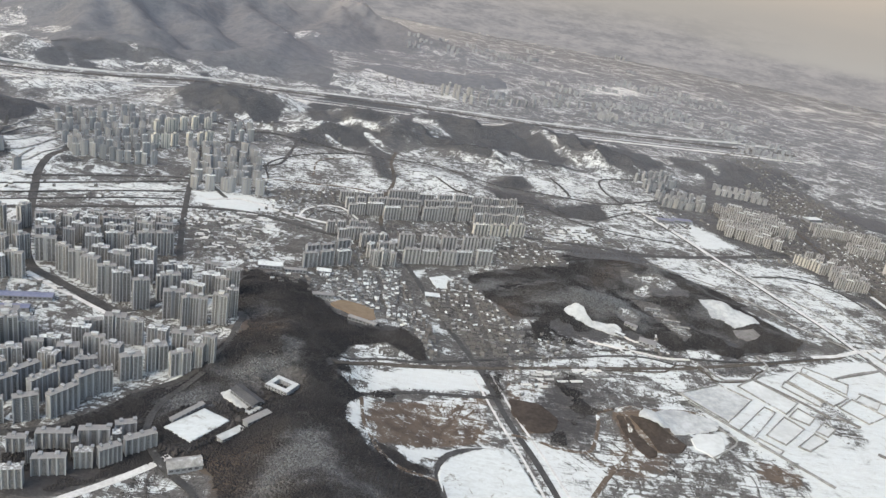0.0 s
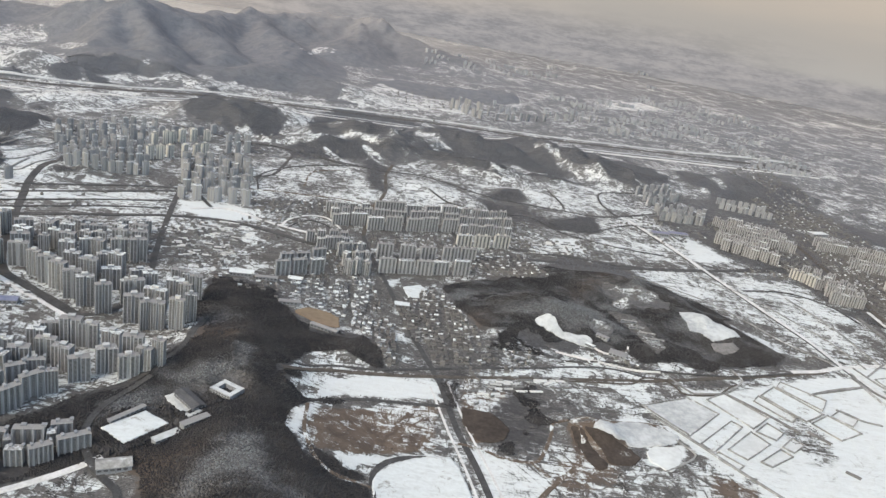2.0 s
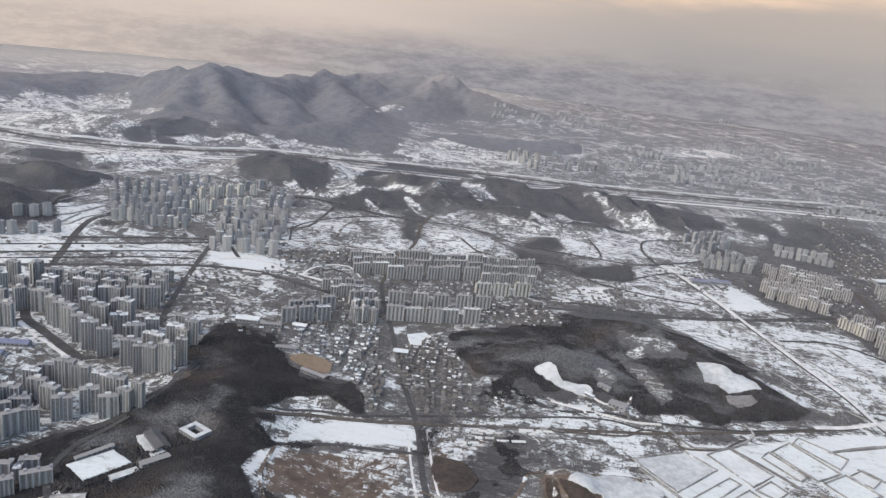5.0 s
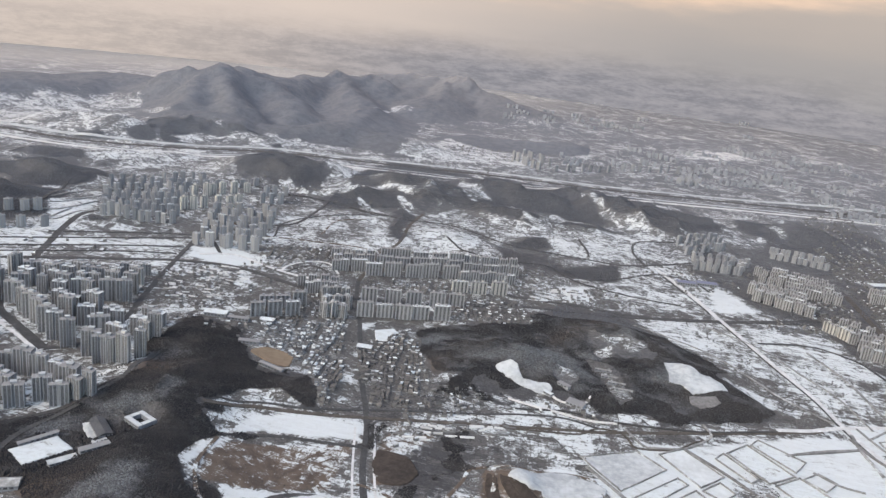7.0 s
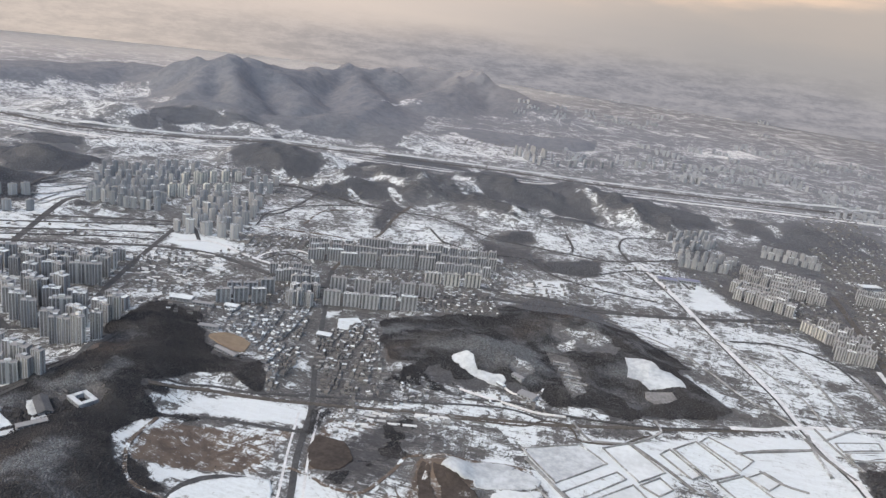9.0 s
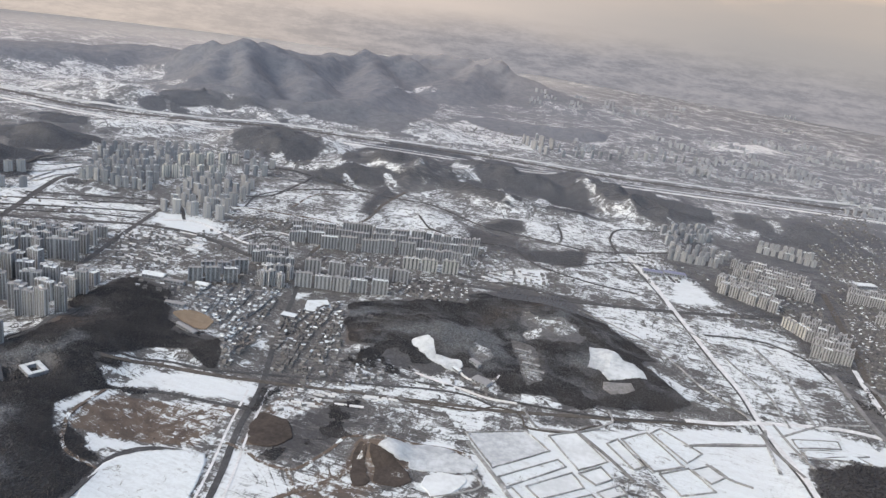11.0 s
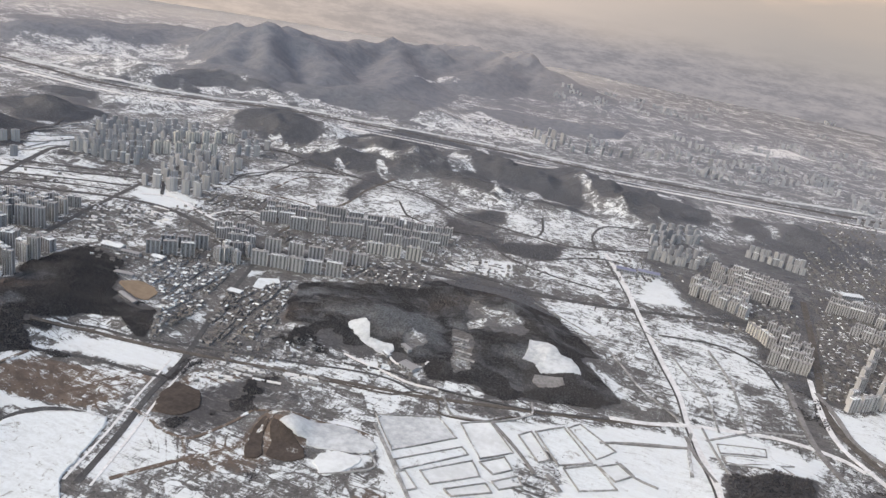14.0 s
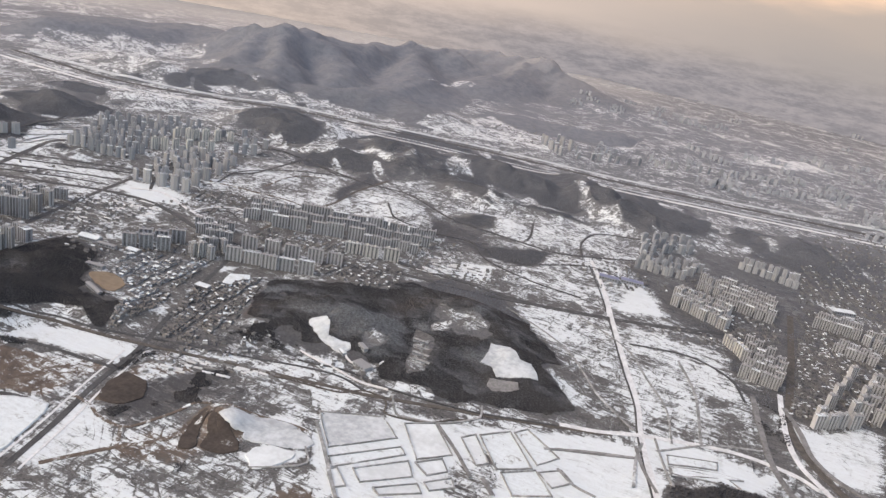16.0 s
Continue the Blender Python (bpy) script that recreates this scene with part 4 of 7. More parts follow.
ribbon("road", [(402, 1290), (451, 1158), (481, 1061), (520, 937), (546, 857), (559, 795), (575, 738), (595, 668)], 6, packed, "snow-covered road with dark verges", "road")
ribbon("road", [(404, 1263), (447, 1149), (478, 1054), (516, 933), (543, 854), (556, 793), (572, 736), (591, 666)], 2, asphalt, "cleared dark wheel lane", "road")
ribbon("road", [(715, 1313), (711, 1124), (704, 957), (705, 919), (722, 863), (748, 823), (774, 789)], 9, ballast, "dark road beside the housing estate", "road")
ribbon("road", [(695, 1003), (697, 944), (703, 883), (714, 844), (733, 816), (759, 778)], 6, packed, "wide snow-covered road", "road")
ribbon("road", [(484, 757), (521, 771), (560, 793), (644, 825), (703, 825), (728, 812)], 6, packed, "wide snow-covered road on the flats", "road")
ribbon("road", [(-1289, 1598), (-1138, 1592), (-920, 1586), (-711, 1663), (-518, 1783), (-244, 1854), (40, 1920), (333, 1963), (713, 2065), (1111, 2163)], 16, asphalt, "distant dark expressway", "road")
ribbon("road", [(-1237, 1537), (-1092, 1533), (-890, 1540), (-677, 1596), (-497, 1727), (-232, 1795), (46, 1842), (327, 1891), (696, 1996), (1080, 2090)], 10, thin_snow, "pale frozen canal beside the expressway", "canal")
ribbon("canal_bank", [(-1280, 1512), (-1100, 1508), (-885, 1516), (-668, 1570), (-490, 1700), (-225, 1768), (52, 1815), (335, 1862), (704, 1966), (1088, 2060)], 13, packed, "snow-covered bank along the canal", "bank")
ribbon("canal_bank", [(-1275, 1640), (-1138, 1632), (-930, 1628), (-720, 1706), (-525, 1826), (-250, 1898), (36, 1965), (330, 2008), (708, 2112), (1105, 2212)], 16, thin_snow, "snowy verge beyond the expressway", "bank")
ribbon("road", [(-563, 759), (-466, 830), (-328, 904), (-268, 932), (-200, 943), (-139, 928), (-79, 909), (-11, 908), (105, 939), (180, 989)], 8, asphalt, "dark road along the river flats", "road")
ribbon("road", [(-497, 951), (-439, 986), (-309, 1047), (-239, 983)], 5, asphalt, "dark elevated road", "road")
ribbon("road", [(-267, 968), (-225, 991), (-168, 970), (-114, 953), (-49, 947)], 5, packed, "pale snowy embankment road", "road")
ribbon("road", [(-245, 1164), (-213, 1203), (-213, 1312), (-210, 1380), (-138, 1360), (-49, 1346), (36, 1352), (142, 1290), (221, 1279)], 5, asphalt, "dark country road between fields", "road")
ribbon("road", [(221, 1279), (279, 1275), (357, 1281), (480, 1371)], 5, asphalt, "dark country road between fields", "road")
ribbon("road", [(410, 1273), (452, 1157), (473, 1073)], 5, packed, "pale snowy road", "road")
ribbon("road", [(385, 1296), (367, 1374), (381, 1457), (459, 1494)], 4, asphalt, "dark loop road round a snowy field", "road")
ribbon("road", [(-139, 960), (-136, 991), (-116, 1021), (-88, 1023), (-62, 986)], 3, packed, "pale curved embankment of a park", "road")
ribbon("road", [(-129, 955), (-122, 985), (-106, 1002), (-82, 991), (-72, 976)], 2, asphalt, "dark ring path in a park", "road")
ribbon("road", [(-132, 1001), (-114, 964)], 1.5, asphalt, "dark radial path in a park", "road")
ribbon("road", [(-99, 1019), (-94, 974)], 1.5, asphalt, "dark radial path in a park", "road")
ribbon("road", [(30, 1024), (15, 1118)], 5, asphalt, "dark street between apartment slabs", "road")
ribbon("road", [(106, 929), (98, 1018), (87, 1123)], 5, asphalt, "dark street between apartment slabs", "road")
ribbon("road", [(-568, 992), (-620, 1126), (-650, 1197)], 5, asphalt, "dark country road", "road")
ribbon("road", [(-106, 351), (-105, 392), (-132, 417), (-156, 451), (-159, 490), (-139, 529)], 5, asphalt, "dark lane through the wood", "road")
ribbon("road", [(-628, 835), (-516, 903), (-425, 960), (-305, 1037)], 4, asphalt, "grey track across the river flats", "road")
ribbon("road", [(-604, 808), (-496, 874), (-375, 948), (-300, 986)], 4, asphalt, "grey track across the river flats", "road")
ribbon("road", [(-588, 789), (-481, 853), (-362, 924), (-294, 954)], 3, asphalt, "narrow track across the river flats", "road")
ribbon("path", [(-332, 1171), (-249, 1106), (-177, 1112), (-88, 1127), (-32, 1118)], 3, mud, "farm track across snowy fields", "path")
ribbon("path", [(-213, 1109), (-230, 1193), (-185, 1284), (-94, 1355)], 3, asphalt, "farm track across snowy fields", "path")
ribbon("path", [(-153, 1161), (-157, 1258), (-106, 1311)], 3, mud, "farm track across snowy fields", "path")
ribbon("road", [(-470, 1426), (-378, 1404), (-301, 1382), (-208, 1374), (-113, 1343)], 4, asphalt, "country road at the foot of the hills", "road")
ribbon("road", [(45, 1242), (88, 1191), (145, 1182), (219, 1199), (269, 1142), (351, 1113), (425, 1110)], 3, asphalt, "country road between fields", "road")
ribbon("path", [(268, 1400), (284, 1332), (288, 1290)], 4, asphalt, "short straight lane across a field", "path")
ribbon("path", [(336, 1190), (400, 1253), (454, 1249), (480, 1202)], 3, asphalt, "farm track across snowy fields", "path")
ribbon("path", [(351, 990), (416, 954), (461, 913), (503, 847), (551, 798)], 2, ditch, "farm track along the wood", "path")
ribbon("path", [(437, 1045), (513, 987), (547, 923), (576, 867), (590, 798)], 2, ditch, "snowy lane across the flats", "path")
ribbon("path", [(513, 1006), (585, 1028), (637, 1001), (657, 948)], 3, asphalt, "grey lane below the estate", "path")
ribbon("path", [(575, 1003), (602, 925), (617, 816)], 3, ditch, "dark field bank", "path")
ribbon("path", [(577, 774), (627, 824), (676, 850)], 2, ditch, "dark field bank", "path")
ribbon("ditch", [(457, 569), (467, 561)], 4, brush, "brush-grown ditch between plots", "ditch")
ribbon("ditch", [(494, 714), (530, 732), (564, 750)], 3, brush, "dark bank in the snow", "ditch")
ribbon("ditch", [(563, 780), (562, 747), (567, 698)], 3, ditch, "dark bank in the snow", "ditch")
ribbon("ditch", [(287, 525), (302, 537), (320, 557), (307, 575)], 1.5, ditch, "thin dark ditch in the snow", "ditch")
ribbon("stream", [(217, 651), (252, 659), (287, 668), (302, 684), (326, 685), (334, 672), (340, 663), (375, 674), (397, 698), (409, 705), (415, 719)], 1.6, ballast, "narrow dark stream winding through the snow", "stream")
ribbon("path", [(222, 693), (271, 706), (305, 701), (343, 706), (408, 721), (483, 753)], 2, asphalt, "grey lane below the railway", "path")
ribbon("ditch", [(294, 614), (324, 579), (356, 540), (385, 507)], 3, ditch, "dark ditch in the snow", "ditch")
ribbon("ditch", [(384, 680), (415, 651), (440, 623)], 3, brush, "brush-grown ditch between plots", "ditch")
ribbon("ditch", [(482, 706), (518, 728), (558, 747)], 2.5, ditch, "dark ditch across the snow", "ditch")
ribbon("ditch", [(558, 769), (570, 735), (587, 698)], 3, brush, "dark brush beside the snowy road", "ditch")
ribbon("ditch", [(573, 797), (586, 757), (599, 716)], 2, ditch, "dark bank beside the snowy road", "ditch")
ribbon("reed_strip", [(664, 972), (674, 893), (685, 829), (704, 780)], 6, brush, "dark reeds beside the wide snowy road", "ditch")
ribbon("reed_strip", [(699, 969), (715, 918), (724, 875), (744, 845), (773, 829)], 6, brush, "dark reeds beside the wide snowy road", "ditch")
ribbon("path", [(330, 694), (346, 670), (356, 670), (386, 681), (411, 709), (414, 720), (409, 736)], 2, ditch, "narrow lane round a small yard", "path")
ribbon("ditch", [(501, 684), (519, 669), (540, 665)], 2, ditch, "dark winding ditch in the snow", "ditch")
ribbon("ditch", [(449, 629), (464, 612)], 4, brush, "brush-grown ditch between plots", "ditch")
ribbon("path", [(-566, 1020), (-545, 1046), (-545, 1111), (-538, 1164)], 2.5, ditch, "curved dark bank of a terraced field", "path")
ribbon("path", [(-584, 1054), (-571, 1106), (-564, 1168), (-563, 1213)], 2.5, ditch, "curved dark bank of a terraced field", "path")
ribbon("path", [(-545, 993), (-522, 1001), (-517, 1031), (-518, 1106)], 2.5, ditch, "curved dark bank of a terraced field", "path")
ribbon("path", [(-623, 1127), (-626, 1195), (-607, 1229), (-568, 1221)], 2.5, ditch, "curved dark bank of a terraced field", "path")
ribbon("path", [(-600, 1089), (-606, 1165), (-590, 1203), (-564, 1187), (-569, 1142), (-581, 1101)], 2.5, ditch, "curved dark bank of a terraced field", "path")
ribbon("path", [(-519, 960), (-534, 1003), (-537, 1055)], 2.5, ditch, "curved dark bank of a terraced field", "path")
ribbon("path", [(213, 711), (236, 706), (259, 703), (294, 696), (322, 700)], 1.8, packed, "snowy lane at the foot of the wooded hill", "path")
ribbon("path", [(254, 732), (267, 722), (290, 727), (295, 741)], 1.8, packed, "snowy lane at the foot of the wooded hill", "path")


def sheet(name, outline, material, label, category, lift=0.35, sharp=False):
    """A made or cleared patch of ground that drapes over the land, with a low bank as its border."""
    line = [Vector(p) for p in outline] if sharp else smooth_line(outline, 2.0, True)
    if sharp:
        line = [a.lerp(c, k / 6) for a, c in zip(line, line[1:] + line[:1]) for k in range(6)]
    laid.append(name)
    line = [p + Vector((noise.noise((p.x * 0.11, p.y * 0.11, 3.0)) + 0.6 * noise.noise((p.x * 0.3, p.y * 0.3, 5.0)), noise.noise((p.x * 0.11, p.y * 0.11, 8.0)) + 0.6 * noise.noise((p.x * 0.3, p.y * 0.3, 11.0)))) * (0.7 if sharp else 1.7) for p in line]
    cleared.append([(p.x, p.y) for p in line])
    lift += 0.006 * len(laid)
    middle = sum(line, Vector((0, 0))) / len(line)
    steps = (1.0, 0.96, 0.8, 0.6, 0.4, 0.2)
    spots = [middle.lerp(p, k) for k in (1.01, *steps) for p in line] + [middle]
    z = heights(spots) + lift
    m = len(line)
    z[:m] -= 1.6
    verts = [(p.x, p.y, float(h)) for p, h in zip(spots, z)]
    faces = []
    for k in range(len(steps)):
        faces += [(k * m + i, k * m + (i + 1) % m, (k + 1) * m + (i + 1) % m, (k + 1) * m + i) for i in range(m)]
    last = len(steps) * m
    faces += [(last + i, last + (i + 1) % m, len(spots) - 1) for i in range(m)]
    ob = mesh_object(name, verts, faces, material)
    ob.data.shade_smooth()
    return tagged(ob, label, category, kind="structure")


def plot(corners, material):
    """A levelled building plot under snow with a dark ditch round it."""
    c = sum((Vector(p) for p in corners), Vector((0, 0))) / len(corners)
    rounded = []
    for i, p in enumerate(corners):
        a, q, b = Vector(corners[i - 1]), Vector(p), Vector(corners[(i + 1) % len(corners)])
        rounded += [q.lerp(a, 0.08), q.lerp(b, 0.08)]
    ribbon("ditch", rounded, 0.75, ditch, "reed-filled ditch round a snowy plot", "ditch", 0.3, True, 0.9)
    inner = [c.lerp(p, 0.965) for p in rounded]
    z = float(max(heights(inner))) + 0.2
    bm = bmesh.new()
    prism(bm, inner, z - 1.0, z)
    me = bpy.data.meshes.new("snow_plot")
    bm.to_mesh(me)
    bm.free()
    me.materials.append(material)
    tagged(new("snow_plot", me), "levelled building plot under clean snow", "field", kind="structure")


plot([(289, 628), (339, 657), (364, 635), (323, 587)], thin_snow)
plot([(360, 660), (383, 679), (415, 643), (392, 618)], plot_snow)
plot([(330, 576), (373, 625), (381, 617), (339, 566)], field_snow)
plot([(354, 574), (387, 611), (399, 594), (367, 562)], plot_snow)
plot([(393, 613), (410, 632), (421, 618), (408, 603)], plot_snow)
plot([(337, 560), (343, 567), (360, 551), (352, 543)], plot_snow)
plot([(410, 593), (427, 612), (434, 602), (418, 586)], plot_snow)
plot([(412, 673), (421, 686), (446, 652), (438, 642)], plot_snow)
plot([(425, 688), (447, 712), (481, 669), (455, 648)], field_snow)
plot([(451, 713), (460, 727), (498, 700), (484, 677)], field_snow)
plot([(460, 646), (485, 668), (507, 642), (478, 622)], field_snow)
plot([(488, 667), (505, 683), (518, 671), (504, 653)], plot_snow)
plot([(379, 562), (406, 588), (414, 579), (387, 557)], plot_snow)
plot([(588, 774), (634, 794), (634, 779), (591, 758)], field_snow)
plot([(592, 753), (635, 773), (658, 776), (596, 737)], field_snow)
plot([(594, 751), (644, 767), (658, 755), (596, 742)], field_snow)

sheet("school_yard", [(-145, 455), (-125, 484), (-103, 473), (-123, 442)], field_snow, "school yard under clean snow beside trees", "yard", sharp=True)
sheet("school_court", [(-119, 506), (-112, 513), (-83, 487), (-90, 479), (-111, 497)], thin_snow, "snowy court between school buildings", "yard", sharp=True)
sheet("snow_field", [(85, 350), (75, 384), (61, 416), (54, 443), (59, 464), (80, 486), (102, 495), (113, 489), (123, 463), (136, 422), (157, 390)], field_snow, "smooth white field inside a curved road", "field")
sheet("soil_field", [(118, 569), (135, 570), (143, 569), (156, 550), (151, 531), (132, 526), (120, 541)], brown_soil, "dark brown turned soil beside the main road", "field")
sheet("spoil_slope", [(223, 561), (234, 555), (253, 550), (267, 538), (258, 526), (241, 523), (236, 537), (228, 547)], brown_soil, "smooth brown slope of a spoil heap", "slope")
sheet("spoil_slope", [(212, 564), (219, 559), (226, 540), (237, 521), (228, 512), (221, 523), (215, 542)], brown_soil, "dark brown gullied slope of a spoil heap", "slope")
sheet("snow_field", [(230, 564), (261, 590), (283, 594), (286, 589), (259, 558), (242, 554)], thin_snow, "white field beside the spoil heap", "field")
sheet("stubble_field", [(260, 561), (287, 590), (310, 584), (305, 570), (280, 558), (262, 552)], thin_snow, "grey terraced field under thin snow", "field")
sheet("snow_field", [(277, 550), (286, 559), (306, 562), (306, 550), (292, 526), (282, 531), (276, 537)], plot_snow, "rounded white field with a dark border", "field")
sheet("bean_field", [(192, 758), (204, 767), (215, 764), (218, 755), (227, 748), (246, 750), (255, 741), (250, 731), (229, 736), (215, 743), (204, 749)], thin_snow, "bean-shaped snowfield cut into the wooded hill", "field")
sheet("terraced_field", [(377, 847), (397, 854), (415, 835), (428, 840), (444, 814), (404, 791), (393, 806), (380, 805), (380, 828)], thin_snow, "levelled snowy terrace on the wooded hill", "field", sharp=True)
sheet("terrace_bank", [(399, 784), (427, 794), (432, 783), (424, 773), (409, 764), (400, 772)], brush, "grey bank below the snowy terrace", "bank", sharp=True)
sheet("sports_ground", [(-61, 696), (-50, 713), (-32, 715), (-16, 706), (-13, 682), (-26, 681), (-46, 687)], tan_soil, "bare tan sports ground beside the village", "sports ground")
sheet("snow_lot", [(41, 817), (61, 831), (72, 817), (69, 796), (50, 790)], field_snow, "white empty lot beside the village", "lot", sharp=True)

# ---------------------------------------------------------------- distance
def backdrop():
    """The hazy far country and the low sky behind it, with haze and glow painted into a self-lit sheet."""
    n = Nodes("far_haze")
    z = n.tree.nodes.new("ShaderNodeSeparateXYZ")
    geo = n.tree.nodes.new("ShaderNodeNewGeometry")
    n.tree.links.new(geo.outputs["Position"], z.inputs[0])
    up = z.outputs[2]
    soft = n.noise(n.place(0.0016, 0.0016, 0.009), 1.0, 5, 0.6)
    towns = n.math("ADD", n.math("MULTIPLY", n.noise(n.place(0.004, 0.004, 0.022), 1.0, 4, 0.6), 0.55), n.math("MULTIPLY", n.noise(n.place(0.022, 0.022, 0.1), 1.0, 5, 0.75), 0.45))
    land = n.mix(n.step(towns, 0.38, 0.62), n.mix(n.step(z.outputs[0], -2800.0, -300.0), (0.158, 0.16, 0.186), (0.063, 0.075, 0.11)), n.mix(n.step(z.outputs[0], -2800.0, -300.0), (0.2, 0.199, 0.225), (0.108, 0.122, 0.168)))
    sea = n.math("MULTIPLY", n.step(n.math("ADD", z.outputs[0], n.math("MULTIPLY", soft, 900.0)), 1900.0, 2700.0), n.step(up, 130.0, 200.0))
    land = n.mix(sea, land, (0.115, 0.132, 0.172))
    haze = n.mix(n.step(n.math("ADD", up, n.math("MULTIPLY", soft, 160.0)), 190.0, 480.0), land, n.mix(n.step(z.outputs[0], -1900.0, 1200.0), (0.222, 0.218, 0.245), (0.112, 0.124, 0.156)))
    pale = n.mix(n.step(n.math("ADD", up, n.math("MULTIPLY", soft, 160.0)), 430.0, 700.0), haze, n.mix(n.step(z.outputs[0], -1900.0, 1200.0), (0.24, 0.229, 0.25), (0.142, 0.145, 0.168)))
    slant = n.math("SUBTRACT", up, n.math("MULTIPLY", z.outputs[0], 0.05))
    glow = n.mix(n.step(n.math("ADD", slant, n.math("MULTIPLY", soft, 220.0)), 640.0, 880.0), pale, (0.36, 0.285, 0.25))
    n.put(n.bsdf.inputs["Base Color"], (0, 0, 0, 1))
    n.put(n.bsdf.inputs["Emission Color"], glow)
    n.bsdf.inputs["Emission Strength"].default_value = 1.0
    verts, faces = [], []
    for i in range(61):
        a = radians(-78 + 156 * i / 60)
        x, y = 290 + 4750 * math.sin(a), 40 + 4750 * math.cos(a)
        verts += [(x, y, -5), (x, y, 500), (x, y, 1500)]
    for i in range(60):
        for k in (0, 1):
            faces.append((3 * i + k, 3 * i + 3 + k, 3 * i + 4 + k, 3 * i + 1 + k))
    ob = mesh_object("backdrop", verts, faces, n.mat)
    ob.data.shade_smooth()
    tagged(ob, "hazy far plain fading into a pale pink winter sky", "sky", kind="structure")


backdrop()

# ---------------------------------------------------------------- apartment blocks
STOREY = 1.45


def window_column(parent, wall_mat, x, y, turn, width, storeys, first):
    """One glazed bay up a facade: a folded strip of window and sill, one after the other."""
    verts, faces, kinds = [], [], []
    c, s = math.cos(turn), math.sin(turn)
    levels = []
    for k in range(storeys):
        z = first + k * STOREY
        levels += [(z, 0.3, 0), (z + 0.45, 0.3, 1), (z + 0.45, 0.1, 0), (z + STOREY, 0.1, 1)]
    for z, out, _ in levels:
        for u in (-1, 1):
            px, py = u * width / 2, -out
            verts.append((x + c * px - s * py, y + s * px + c * py, z))
    for i in range(len(levels) - 1):
        faces.append((2 * i, 2 * i + 1, 2 * i + 3, 2 * i + 2))
        kinds.append(1 if levels[i][1] == 0.1 and levels[i + 1][1] == 0.1 else 0)
    ob = mesh_object("window_column", verts, faces, wall_mat, parent)
    ob.data.materials.append(glazing_mat)
    ob.data.materials[0] = sill_mat
    ob.data.polygons.foreach_set("material_index", kinds)
    return ob


def point_tower(wall_mat, storeys=18, w=12.0, d=9.0):
    """A slim tower: notched plan, windows up the bays, parapet roof and lift house."""
    tower = new("apartment_tower")
    h = storeys * STOREY + 1.2
    bm = bmesh.new()
    s, f = d * 0.14, d / 2
    plan = [(-w / 2, -f + s), (-w * 0.08, -f + s), (-w * 0.08, -f + 2 * s), (w * 0.05, -f + 2 * s), (w * 0.05, -f), (w / 2, -f), (w / 2, f - s), (w * 0.08, f - s), (w * 0.08, f), (-w * 0.12, f),
            (-w * 0.12, f - s), (-w / 2, f - s)]
    prism(bm, plan, -1.5, h)
    part("wall", bm, wall_mat, tower)
    bm = bmesh.new()
    prism(bm, [(x * 1.02, y * 1.02) for x, y in plan], h, h + 0.5)
    part("roof", bm, tower_roof, tower, "flat roof with patches of snow")
    bm = bmesh.new()
    box(bm, -w * 0.16, w * 0.16, -d * 0.1, d * 0.32, h + 0.5, h + 2.6)
    part("lift_house", bm, wall_mat, tower)
    bm = bmesh.new()
    box(bm, -w * 0.17, w * 0.17, -d * 0.11, d * 0.33, h + 2.6, h + 2.9)
    part("snow_cap", bm, thin_snow, tower, "snow on the lift house")
    for x, y in ((-w / 2 + 0.2, -f + s), (-w * 0.29, -f + s), (-w * 0.08 - 0.2, -f + s), (w * 0.05 + 0.2, -f), (w * 0.275, -f), (w / 2 - 0.2, -f)):
        bm = bmesh.new()
        box(bm, x - 0.28, x + 0.28, y - 0.35, y + 0.1, -1.4, h + 0.55)
        part("fin", bm, fin_mat, tower, "pale painted fin")
    for x, y, turn, width in ((-w * 0.39, -f + s, 0, w * 0.14), (-w * 0.19, -f + s, 0, w * 0.14), (w * 0.17, -f, 0, w * 0.15), (w * 0.38, -f, 0, w * 0.15),
                              (-w / 2, 0, -math.pi / 2, d * 0.3), (w / 2, -s / 2, math.pi / 2, d * 0.3), (w * 0.29, f - s, math.pi, w * 0.2), (-w * 0.31, f - s, math.pi, w * 0.2)):
        window_column(tower, wall_mat, x, y, turn, width, storeys, 0.6)
    return tower


